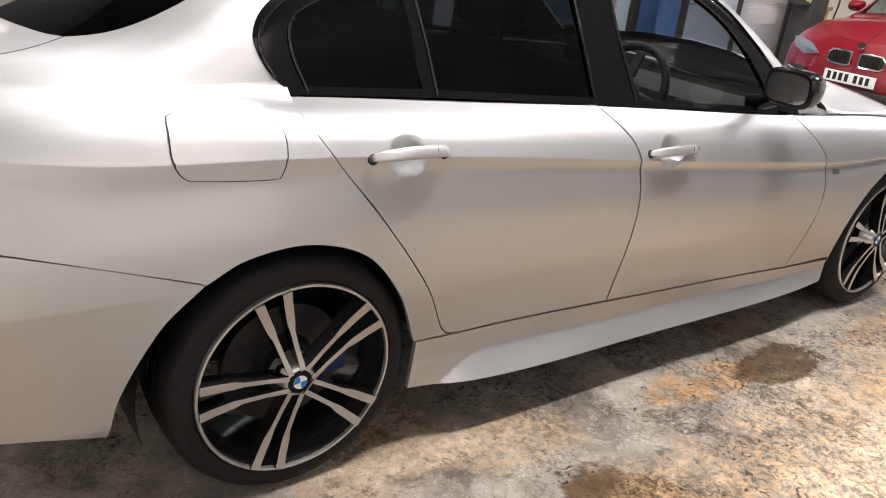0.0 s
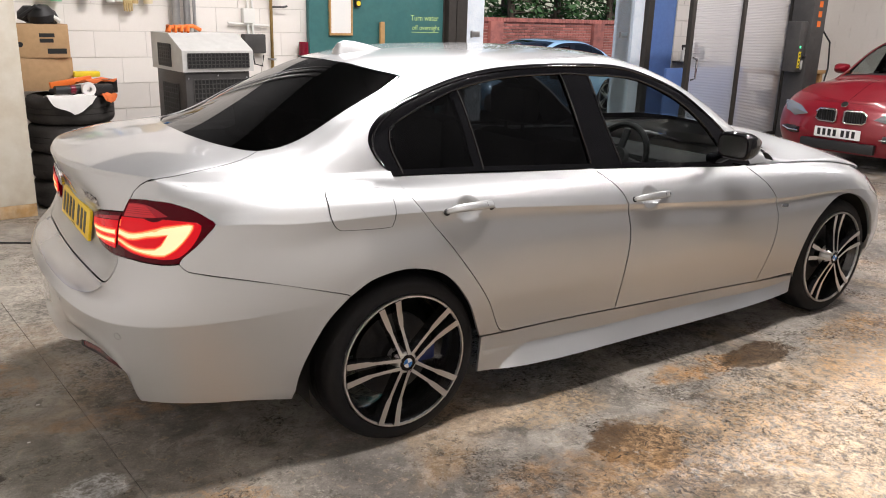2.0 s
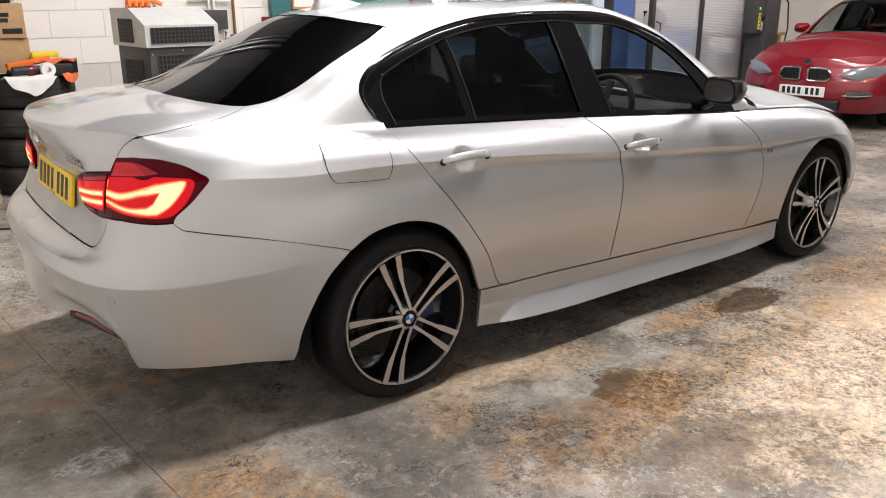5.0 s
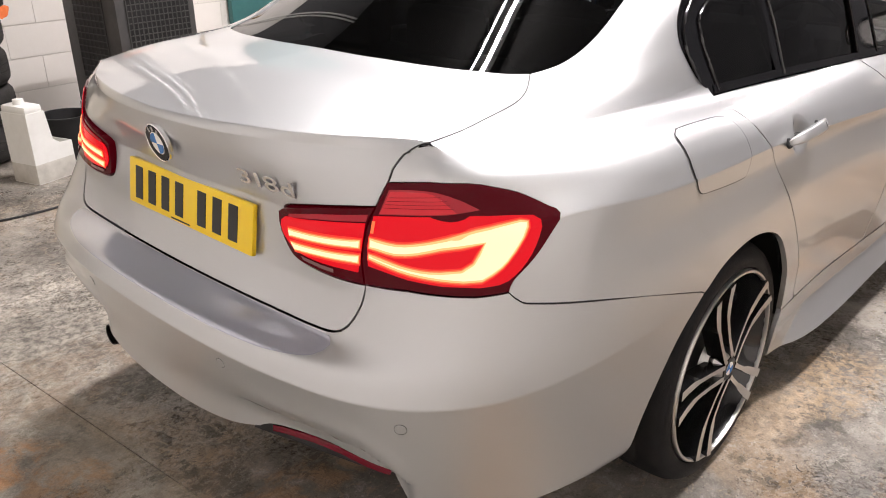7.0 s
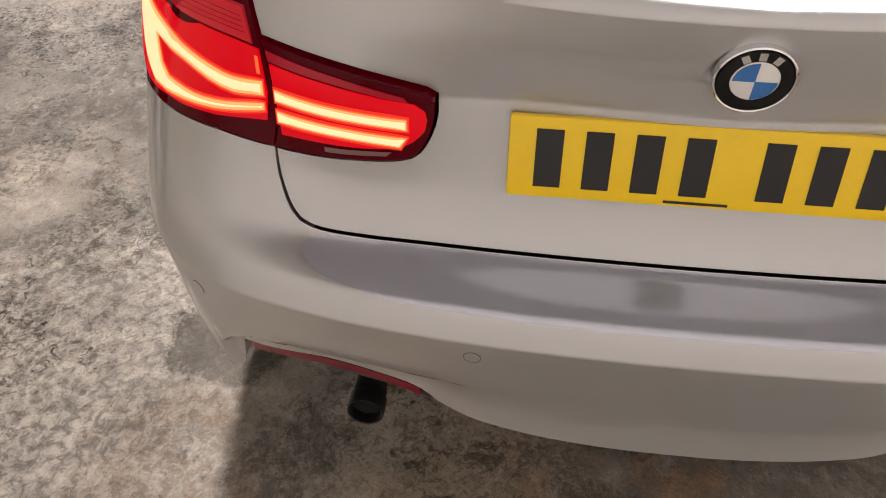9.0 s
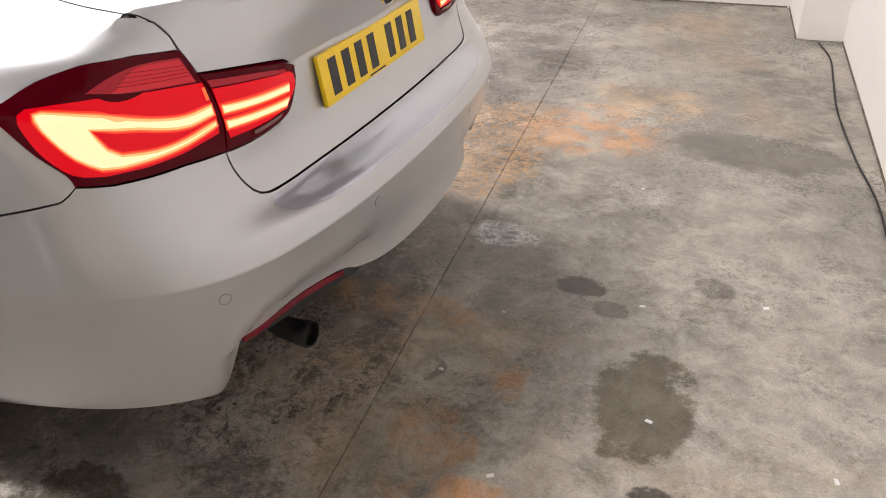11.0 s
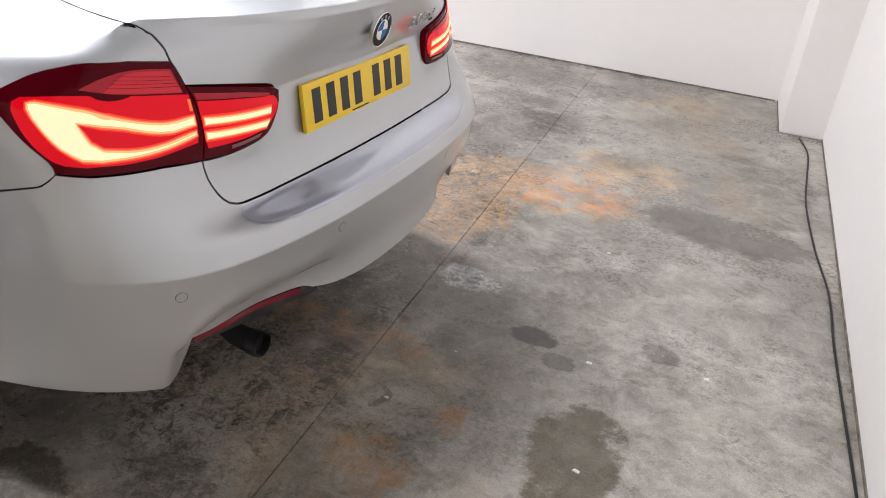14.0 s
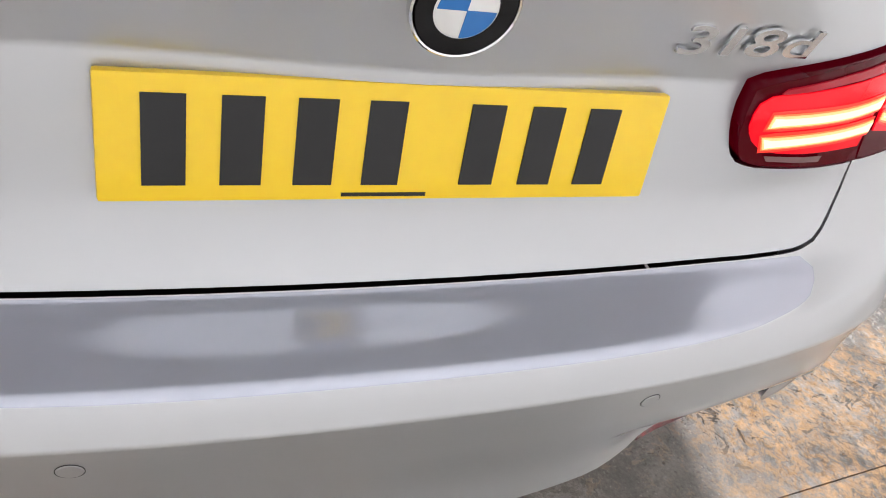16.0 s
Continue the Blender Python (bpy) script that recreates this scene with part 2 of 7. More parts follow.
class Surf:
    """A smooth surface through a net of points [station][level]: natural splines along stations, shape-keeping ones up the levels."""

    def __init__(self, net, ku, kv, creases=()):
        self.p, self.ku, self.kv = np.array(net, float), np.array(ku, float), np.array(kv, float)
        self.second = natural(self.ku)
        h = np.diff(self.kv)[None, :, None]
        d = np.diff(self.p, axis=1) / h
        m = np.zeros_like(self.p)
        s = np.sign(d[:, :-1]) * np.sign(d[:, 1:]) > 0
        w1, w2 = 2 * h[:, 1:] + h[:, :-1], h[:, 1:] + 2 * h[:, :-1]
        with np.errstate(divide="ignore", invalid="ignore"):
            hm = (w1 + w2) / (w1 / d[:, :-1] + w2 / d[:, 1:])
        m[:, 1:-1] = np.where(s, np.nan_to_num(hm), 0)
        m[:, 0], m[:, -1] = d[:, 0], d[:, -1]
        self.before, self.after = m.copy(), m.copy()
        for j, first, last, sharp in creases:
            for s in range(first, last):
                self.before[s, j] += (d[s, j - 1] - m[s, j]) * sharp
                self.after[s, j] += (d[s, j] - m[s, j]) * sharp
        self.gu, self.gv = np.linspace(self.ku[0], self.ku[-1], 420), np.linspace(self.kv[0], self.kv[-1], 150)
        a, b = np.meshgrid(self.gu, self.gv, indexing="ij")
        self.grid_uv = np.stack([a.ravel(), b.ravel()], 1)
        self.grid = self(self.grid_uv)

    def __call__(self, uv):
        uv = np.atleast_2d(np.asarray(uv, float))
        u, v = uv[:, 0], uv[:, 1]
        j = np.clip(np.searchsorted(self.kv, v) - 1, 0, len(self.kv) - 2)
        h = self.kv[j + 1] - self.kv[j]
        t = ((v - self.kv[j]) / h)[None, :, None]
        hh = h[None, :, None]
        p0, p1, m0, m1 = self.p[:, j], self.p[:, j + 1], self.after[:, j] * hh, self.before[:, j + 1] * hh
        c = (2 * t**3 - 3 * t**2 + 1) * p0 + (t**3 - 2 * t**2 + t) * m0 + (3 * t**2 - 2 * t**3) * p1 + (t**3 - t**2) * m1
        s = np.tensordot(self.second, c, axes=(1, 0))
        i = np.clip(np.searchsorted(self.ku, u) - 1, 0, len(self.ku) - 2)
        k = np.arange(len(u))
        hu = (self.ku[i + 1] - self.ku[i])[:, None]
        b = ((u - self.ku[i]))[:, None] / hu
        a = 1 - b
        return a * c[i, k] + b * c[i + 1, k] + ((a**3 - a) * s[i, k] + (b**3 - b) * s[i + 1, k]) * hu**2 / 6

    def normal(self, uv, e=2e-3):
        uv = np.atleast_2d(np.asarray(uv, float))
        n = np.cross(self(uv + [e, 0]) - self(uv - [e, 0]), self(uv + [0, e]) - self(uv - [0, e]))
        return n / (np.linalg.norm(n, axis=1)[:, None] + 1e-12)

    def find(self, points, axes, keep):
        """The parameters of the points of which two coordinates are given, in the part of the surface that keep picks."""
        ok = keep(self.grid)
        g, guv = self.grid[ok][:, axes], self.grid_uv[ok]
        out = []
        for q in points:
            q = np.array(q, float)
            uv = guv[np.argmin(((g - q) ** 2).sum(1))].copy()
            for _ in range(6):
                r = q - self(uv)[0, axes]
                e = 1e-4
                jac = np.stack([(self(uv + [e, 0]) - self(uv - [e, 0]))[0, axes], (self(uv + [0, e]) - self(uv - [0, e]))[0, axes]], 1) / (2 * e)
                step = np.linalg.lstsq(jac, r, rcond=None)[0]
                if np.abs(step).max() > 0.2:
                    break
                uv = np.clip(uv + step, [self.ku[0], self.kv[0]], [self.ku[-1], self.kv[-1]])
            out.append(uv)
        return np.array(out)


def station(x, y, nx, ny, *rows):
    """A column of the net: its widest point, the way inwards, and inset and height at each level."""
    k = math.hypot(nx, ny)
    return [(x + nx / k * d, y + ny / k * d, z) for d, z in rows]


REAR_SIDE = [
    station(-1.090, 0.00, 1, 0, (.05, .24), (.015, .33), (.022, .45), (.012, .54), (0, .612), (.020, .650), (.106, .686), (.145, .77), (.152, .89), (.132, .935), (.106, .985), (.088, 1.045)),
    station(-1.080, 0.30, 1, -.03, (.06, .24), (.022, .33), (.028, .45), (.013, .54), (0, .612), (.020, .650), (.103, .686), (.142, .77), (.154, .89), (.140, .935), (.124, .985), (.116, 1.045)),
    station(-1.050, 0.52, .97, -.22, (.08, .24), (.036, .33), (.038, .45), (.014, .54), (0, .612), (.020, .650), (.086, .690), (.122, .77), (.125, .89), (.130, .935), (.140, .985), (.170, 1.045)),
    station(-0.985, 0.70, .85, -.50, (.10, .25), (.045, .33), (.022, .45), (.010, .54), (0, .612), (.018, .658), (.052, .705), (.092, .785), (.125, .89), (.134, .94), (.150, .99), (.190, 1.045)),
    station(-0.880, 0.805, .60, -.80, (.09, .26), (.045, .33), (.020, .45), (.009, .54), (0, .612), (.011, .660), (.028, .71), (.058, .785), (.092, .885), (.106, .94), (.130, .995), (.185, 1.042)),
    station(-0.720, 0.868, .25, -.97, (.075, .26), (.035, .33), (.016, .45), (.007, .54), (0, .615), (.006, .663), (.014, .71), (.032, .785), (.058, .918), (.085, .950), (.115, .993), (.175, 1.035)),
    station(-0.450, 0.905, 0, -1, (.06, .26), (.022, .33), (.010, .45), (.004, .55), (0, .625), (.002, .675), (.005, .72), (.014, .80), (.030, .914), (.060, .955), (.105, .995), (.170, 1.025)),
    station(-0.200, 0.922, 0, -1, (.05, .24), (.018, .33), (.002, .45), (0, .55), (0, .640), (.001, .69), (.004, .74), (.012, .82), (.024, .911), (.055, .955), (.100, .995), (.165, 1.018)),
]
FRONT_SIDE = [
    station(0.050, 0.924, 0, -1, (.05, .22), (.020, .32), (.003, .45), (0, .55), (0, .640), (.001, .69), (.004, .745), (.012, .82), (.024, .904), (.055, .945), (.105, .982), (.165, 1.010)),
    station(0.600, 0.908, 0, -1, (-.004, .19), (.044, .272), (.020, .42), (.004, .53), (0, .63), (0, .68), (.002, .73), (.006, .80), (.014, .865), (.045, .905), (.090, .948), (.140, .985)),
    station(1.200, 0.906, 0, -1, (-.004, .18), (.044, .256), (.020, .41), (.004, .52), (0, .60), (0, .65), (.002, .70), (.006, .755), (.014, .812), (.042, .860), (.082, .908), (.125, .952)),
    station(1.900, 0.908, 0, -1, (-.004, .18), (.042, .246), (.018, .40), (.004, .50), (0, .57), (0, .61), (.002, .65), (.006, .70), (.012, .758), (.035, .808), (.070, .860), (.108, .908)),
    station(2.300, 0.915, 0, -1, (.010, .19), (.036, .250), (.012, .40), (.002, .50), (0, .57), (0, .61), (.002, .65), (.006, .69), (.012, .735), (.032, .785), (.064, .840), (.110, .890)),
    station(2.810, 0.920, 0, -1, (.05, .22), (.022, .32), (.004, .42), (0, .50), (0, .57), (0, .61), (.004, .65), (.010, .69), (.020, .725), (.045, .770), (.085, .815), (.140, .855)),
    station(3.150, 0.895, -.2, -.98, (.06, .22), (.03, .30), (.008, .38), (0, .46), (0, .52), (.002, .56), (.006, .60), (.016, .64), (.032, .68), (.060, .72), (.095, .76), (.150, .795)),
    station(3.400, 0.790, -.65, -.76, (.08, .20), (.04, .28), (.01, .36), (0, .42), (.004, .48), (.010, .52), (.018, .56), (.034, .60), (.056, .64), (.085, .68), (.115, .715), (.160, .745)),
    station(3.540, 0.480, -.96, -.28, (.09, .19), (.04, .27), (.01, .35), (0, .41), (.006, .47), (.014, .51), (.024, .55), (.040, .59), (.062, .63), (.085, .67), (.110, .70), (.150, .735)),
    station(3.585, 0.000, -1, 0, (.09, .19), (.04, .27), (.01, .35), (0, .41), (.006, .47), (.014, .51), (.024, .55), (.040, .59), (.062, .63), (.085, .67), (.110, .71), (.140, .745)),
]
for net, picks in ((REAR_SIDE, (5, 6, 7)), (FRONT_SIDE, (0, 1, 2, 3, 4, 5))):
    for i in picks:
        k = .6 if net is REAR_SIDE and i == 5 else 1
        (x7, y7, z7), (x8, y8, z8) = net[i][7:9]
        net[i][7] = (x7, y7 - .010 * k, z7 + (z8 - z7) * .45)
        net[i][8] = (x8, y8 + .004 * k, z8)
        for level, d in ((9, .011), (10, .013)):
            x, y, z = net[i][level]
            net[i][level] = (x, y + d * k, z)
LEFT_REAR = [[(x, -y, z) for x, y, z in row] for row in REAR_SIDE[:0:-1]]


def chord(net, level):
    p = np.array([row[level] for row in net])
    return np.concatenate([[0], np.cumsum(np.linalg.norm(np.diff(p, axis=0), axis=1))])


W_NET = LEFT_REAR + REAR_SIDE + FRONT_SIDE
w_ku = chord(W_NET, 3)
w_ku = w_ku - w_ku[len(LEFT_REAR)]
WRAP = Surf(W_NET, w_ku, [0, .09, .21, .31, .40, .45, .51, .59, .70, .75, .81, .88], [(4, 0, 15, .85), (8, 0, 3, 1), (8, 12, 22, 1), (8, 5, 10, .9), (1, 16, 21, .95)])


def cab(*pts):
    return list(pts)


C_NET = [
    cab((-.80, .640, 1.043), (-.81, .625, 1.046), (-.83, .600, 1.048), (-.86, .540, 1.050), (-.935, .40, 1.050), (-.985, .20, 1.048), (-1.002, 0, 1.045)),
    cab((-.62, .692, 1.031), (-.63, .665, 1.053), (-.65, .625, 1.072), (-.67, .550, 1.083), (-.71, .40, 1.090), (-.74, .20, 1.095), (-.75, 0, 1.097)),
    cab((-.35, .740, 1.022), (-.36, .690, 1.072), (-.38, .620, 1.100), (-.41, .540, 1.108), (-.46, .40, 1.114), (-.505, .20, 1.120), (-.52, 0, 1.122)),
    cab((-.12, .757, 1.015), (-.13, .705, 1.115), (-.13, .632, 1.195), (-.13, .550, 1.222), (-.165, .40, 1.245), (-.20, .20, 1.256), (-.21, 0, 1.259)),
    cab((.08, .759, 1.008), (.10, .705, 1.160), (.12, .632, 1.275), (.16, .545, 1.325), (.15, .40, 1.362), (.09, .20, 1.383), (.07, 0, 1.388)),
    cab((.40, .768, .998), (.40, .712, 1.185), (.40, .636, 1.345), (.40, .565, 1.385), (.39, .40, 1.414), (.385, .20, 1.424), (.38, 0, 1.427)),
    cab((.85, .775, .971), (.85, .718, 1.200), (.85, .640, 1.390), (.85, .570, 1.420), (.85, .40, 1.438), (.85, .20, 1.445), (.85, 0, 1.447)),
    cab((1.25, .783, .949), (1.25, .722, 1.180), (1.25, .643, 1.375), (1.26, .580, 1.408), (1.28, .40, 1.430), (1.30, .20, 1.438), (1.31, 0, 1.440)),
    cab((1.62, .792, .926), (1.62, .735, 1.105), (1.62, .660, 1.270), (1.64, .600, 1.305), (1.68, .40, 1.345), (1.72, .20, 1.358), (1.73, 0, 1.361)),
    cab((1.95, .801, .905), (1.95, .757, 1.015), (1.95, .700, 1.100), (1.98, .640, 1.132), (2.04, .40, 1.180), (2.09, .20, 1.202), (2.10, 0, 1.207)),
    cab((2.25, .805, .893), (2.25, .785, .920), (2.25, .750, .942), (2.28, .680, .962), (2.36, .40, 1.000), (2.43, .20, 1.018), (2.45, 0, 1.024)),
    cab((2.81, .780, .855), (2.81, .765, .872), (2.81, .740, .885), (2.82, .660, .905), (2.86, .40, .940), (2.90, .20, .955), (2.91, 0, .960)),
    cab((3.20, .735, .790), (3.20, .715, .800), (3.21, .690, .806), (3.26, .600, .808), (3.365, .40, .790), (3.42, .20, .772), (3.44, 0, .764)),
]
CABIN = Surf(C_NET, chord(C_NET, 3), [0, .19, .38, .46, .63, .83, 1.03])


def side(points):
    return WRAP.find(points, [0, 2], lambda p: p[:, 1] > 0.35)


def back(points):
    return WRAP.find(points, [1, 2], lambda p: p[:, 0] < -0.70)


def flank(points):
    return CABIN.find(points, [0, 2], lambda p: p[:, 1] > 0.50)


def top(points):
    return CABIN.find(points, [0, 1], lambda p: p[:, 2] > 0.7)


# ---- the silver car: panels ----
def dense(points, step=0.02):
    """Points along a line, no further apart than step."""
    out = []
    for a, b in zip(points[:-1], points[1:]):
        a, b = np.array(a, float), np.array(b, float)
        n = max(1, int(np.ceil(np.linalg.norm(b - a) / step)))
        out += [tuple(a + (b - a) * k / n) for k in range(n)]
    return out + [tuple(points[-1])]


def smooth_line(points, step=0.02):
    """A soft curve through the points (Catmull-Rom)."""
    p = [np.array(q, float) for q in points]
    p = [2 * p[0] - p[1]] + p + [2 * p[-1] - p[-2]]
    out = []
    for i in range(1, len(p) - 2):
        n = max(1, int(np.ceil(np.linalg.norm(p[i + 1] - p[i]) / step)))
        for k in range(n):
            t = k / n
            out.append(tuple(0.5 * (2 * p[i] + (p[i + 1] - p[i - 1]) * t + (2 * p[i - 1] - 5 * p[i] + 4 * p[i + 1] - p[i + 2]) * t * t
                                    + (3 * p[i] - p[i - 1] - 3 * p[i + 1] + p[i + 2]) * t**3)))
    return out + [tuple(points[-1])]


def inside(poly, pts):
    x, y = pts[:, 0], pts[:, 1]
    r = np.zeros(len(pts), bool)
    for (x0, y0), (x1, y1) in zip(poly, np.roll(poly, -1, axis=0)):
        if y0 != y1:
            r ^= ((y0 > y) != (y1 > y)) & (x < (x1 - x0) * (y - y0) / (y1 - y0) + x0)
    return r


def far_from(poly, pts, d):
    ok = np.ones(len(pts), bool)
    for a, b in zip(poly, np.roll(poly, -1, axis=0)):
        ab = b - a
        t = np.clip(((pts - a) @ ab) / max(ab @ ab, 1e-12), 0, 1)
        ok &= np.linalg.norm(pts - a - t[:, None] * ab, axis=1) > d
    return ok


from mathutils.geometry import delaunay_2d_cdt


def panel(surf, loop, spacing=0.025, gap=0.0024, depth=0.014, lift=0.0, flip=False, raw=False, rows=(), fine=()):
    """A pressed panel: the part of a surface inside a loop of its parameters, with its edge turned in. flip: on the other side of the car."""
    poly = np.array(loop, float)
    keep = np.linalg.norm(poly - np.roll(poly, 1, axis=0), axis=1) > 1e-4
    poly = poly[keep]
    area = 0.5 * np.sum(poly[:, 0] * np.roll(poly[:, 1], -1) - np.roll(poly[:, 0], -1) * poly[:, 1])
    if area < 0:
        poly = poly[::-1]
    if gap:
        e1 = poly - np.roll(poly, 1, axis=0)
        e2 = np.roll(poly, -1, axis=0) - poly
        n1 = np.stack([-e1[:, 1], e1[:, 0]], 1) / np.linalg.norm(e1, axis=1)[:, None]
        n2 = np.stack([-e2[:, 1], e2[:, 0]], 1) / np.linalg.norm(e2, axis=1)[:, None]
        n = n1 + n2
        poly = poly + n / np.maximum(np.linalg.norm(n, axis=1), 0.5)[:, None] * gap
    lo, hi = poly.min(0), poly.max(0)
    gx, gy = np.meshgrid(np.arange(lo[0] + spacing * 0.37, hi[0], spacing), np.arange(lo[1] + spacing * 0.41, hi[1], spacing))
    pts = np.stack([gx.ravel(), gy.ravel()], 1)
    pts = pts[inside(poly, pts)]
    pts = pts[far_from(poly, pts, spacing * 0.45)]
    for v in rows:
        pts = pts[np.abs(pts[:, 1] - v) > spacing * 0.4]
        line = np.array([(a, v + d) for a in np.arange(lo[0], hi[0], spacing * 0.7) for d in (-.004, 0, .004)])
        line = line[inside(poly, line)]
        pts = np.concatenate([pts, line[far_from(poly, line, spacing * 0.3)]])
    for (cu, cv), r, step in fine:
        pts = pts[np.hypot(pts[:, 0] - cu, pts[:, 1] - cv) > r]
        gx, gy = np.meshgrid(np.arange(cu - r, cu + r, step), np.arange(cv - r, cv + r, step))
        more = np.stack([gx.ravel(), gy.ravel()], 1)
        more = more[np.hypot(more[:, 0] - cu, more[:, 1] - cv) < r - step * .5]
        more = more[inside(poly, more)]
        pts = np.concatenate([pts, more[far_from(poly, more, step)]])
    n = len(poly)
    alls = np.concatenate([poly, pts])
    v2, _, tri, *_ = delaunay_2d_cdt([Vector(p) for p in alls], [(i, (i + 1) % n) for i in range(n)], [], 1, 1e-6)
    uv = np.array([tuple(p) for p in v2])
    out = -surf.normal(uv)
    up = lift(surf(uv)) if callable(lift) else lift
    pos = surf(uv) + out * (up[:, None] if callable(lift) else up)
    if callable(lift):
        def shifted(w):
            q = surf(w)
            return q - surf.normal(w) * lift(q)[:, None]
        e = 2e-3
        out = -np.cross(shifted(uv + [e, 0]) - shifted(uv - [e, 0]), shifted(uv + [0, e]) - shifted(uv - [0, e]))
        out = out / (np.linalg.norm(out, axis=1)[:, None] + 1e-12)
    edges = {}
    for t in tri:
        for a, b in zip(t, t[1:] + t[:1]):
            edges[(a, b)] = edges.get((a, b), 0) + 1
    rim = [(a, b) for a, b in edges if (b, a) not in edges]
    verts, faces, normals = pos.tolist(), [list(t)[::-1] for t in tri], out.tolist()
    if depth:
        ring = sorted({k for e in rim for k in e})
        top_i, low_i = {}, {}
        for k in ring:
            top_i[k] = len(verts)
            verts.append(pos[k].tolist())
            low_i[k] = len(verts)
            verts.append((pos[k] - out[k] * depth).tolist())
        faces += [[top_i[a], top_i[b], low_i[b], low_i[a]] for a, b in rim]
    verts = np.array(verts)
    if flip:
        verts[:, 1] *= -1
        faces = [f[::-1] for f in faces]
        normals = [(x, -y, z) for x, y, z in normals]
    if raw:
        return verts, faces, normals
    me = bpy.data.meshes.new("panel")
    me.from_pydata(verts.tolist(), [], faces)
    me.shade_smooth()
    if depth:
        bm = bmesh.new()
        bm.from_mesh(me)
        bm.verts.ensure_lookup_table()
        lo_n = [tuple(v.normal) for v in bm.verts[len(normals):]]
        bm.free()
        normals = normals + lo_n
    me.normals_split_custom_set_from_vertices(normals)
    return me


def both(name, surf, loop, material, parent, label="", **more):
    """A panel on either side of the car."""
    obs = []
    for f in (False, True):
        me = panel(surf, loop, flip=f, **more)
        obs.append(part(name, me, material, parent, label))
    return obs


def uv(*pieces):
    """Joins pieces of outline: each a finder and a list of points, or a finder and a list to be drawn as a soft curve."""
    out = []
    for find, pts, *soft in pieces:
        line = (smooth_line if soft else dense)(pts) if len(pts) > 1 else list(pts)
        out += list(map(tuple, find(line) if find else line))
    return out


car = thing("silver_saloon_car", "silver metallic four-door saloon car with dark tinted rear windows", "car")

u_of = lambda q: float(q[0][0])
V_TOP, C_BELT = WRAP.kv[-1], CABIN.kv[0]


def belt(x0, x1):
    """Along the upper edge of the flank, between two places along the car."""
    a, b = u_of(side([(x0, 2.0)])), u_of(side([(x1, 2.0)]))
    n = max(2, int(abs(b - a) / 0.02))
    return [(a + (b - a) * k / n, V_TOP) for k in range(n + 1)]


u_lid = u_of(back([(0.611, 1.045)]))
REAR_SEAM = [(-.01, 1.012), (.053, .907), (.21, .718), (.352, .528), (.434, .376), (.497, .350)]
B_SEAM = [(1.0, .965), (1.10, .853), (1.133, .68), (1.12, .494), (1.111, .330)]
WING_SEAM = [(2.02, .902), (2.165, .752), (2.202, .596), (2.18, .45), (2.13, .295)]
ARCH_REAR = [(-.244, .643), (-.148, .692), (0, .706), (.153, .655), (.263, .53), (.325, .395), (.338, .365)]
BUMPER_SEAM = [(-.787, .806), (-.769, .786), (-.73, .776), (-.546, .733), (-.286, .66), (-.244, .643)]
LAMP_SIDE = [(-.778, .987), (-.726, .969), (-.687, .943), (-.672, .928), (-.701, .895), (-.737, .858), (-.776, .825), (-.787, .806)]
LAMP_TOP = [(.593, .985), (.659, .991), (.71, .990)]
LAMP_BOTTOM = [(-.787, .806), (-.808, .803), (-.833, .800)]
LAMP_BASE = [(.74, .800), (.715, .800), (.657, .801), (.573, .794)]
LID_GAP = [(.608, 1.043), (.599, 1.028), (.593, 1.005), (.593, .985)]
LAMP_GAP = [(.593, .985), (.580, .94), (.568, .90), (.563, .845), (.573, .794)]
LID_LOW = [(.573, .794), (.570, .756), (.552, .712), (.522, .694), (.455, .688), (.338, .687), (0, .687)]
INNER_LAMP = [(.580, .94), (.47, .925), (.365, .902), (.353, .885), (.356, .85), (.375, .81), (.40, .796), (.45, .791), (.51, .790), (.573, .794)]

def belt_low(x0, x1, v):
    a, b = u_of(side([(x0, 2.0)])), u_of(side([(x1, 2.0)]))
    return [(a + (b - a) * k / 40, v) for k in range(41)]


V_LINE = WRAP.kv[8]
V_SHOULDER = V_TOP - .035
shoulder_low = belt_low(.035, -.70, V_SHOULDER) + [(u, V_SHOULDER + (V_TOP - .012 - V_SHOULDER) * max(0, (k - 4) / 7)) for k, u in list(enumerate(np.linspace(u_of(side([(-.70, 2.0)])), u_lid, 12)))[1:]]
quarter_loop = uv((side, ARCH_REAR, 1), (side, [(.45, .358), (.497, .350)]), (side, [q for q in REAR_SEAM[::-1] if q[1] < .95], 1), (side, [(.02, .965)])) + shoulder_low + [(u_lid, V_TOP - .012)] + \
    uv((back, LID_GAP[1:], 1), (back, LAMP_TOP), (side, LAMP_SIDE, 1), (side, BUMPER_SEAM, 1))
for q in both("quarter_panel", WRAP, quarter_loop, PAINT, car, spacing=0.018, gap=0.0, rows=(V_LINE,)):
    pass
HANDLES = [(.262, .893), (1.262, .834)]
HANDLE_UV = [tuple(side([q])[0]) for q in HANDLES]
HANDLE_AT = [WRAP(w)[0] for w in HANDLE_UV]


def handle_hollow(p):
    """The finger bowls pressed into the doors behind the handles."""
    out = np.zeros(len(p))
    for c in HANDLE_AT:
        r = np.hypot((p[:, 0] - c[0]) / .062, (p[:, 2] - c[2] + .002) / .050)
        out -= .026 * np.clip(1 - r**2, 0, 1) ** 1.5
    return out


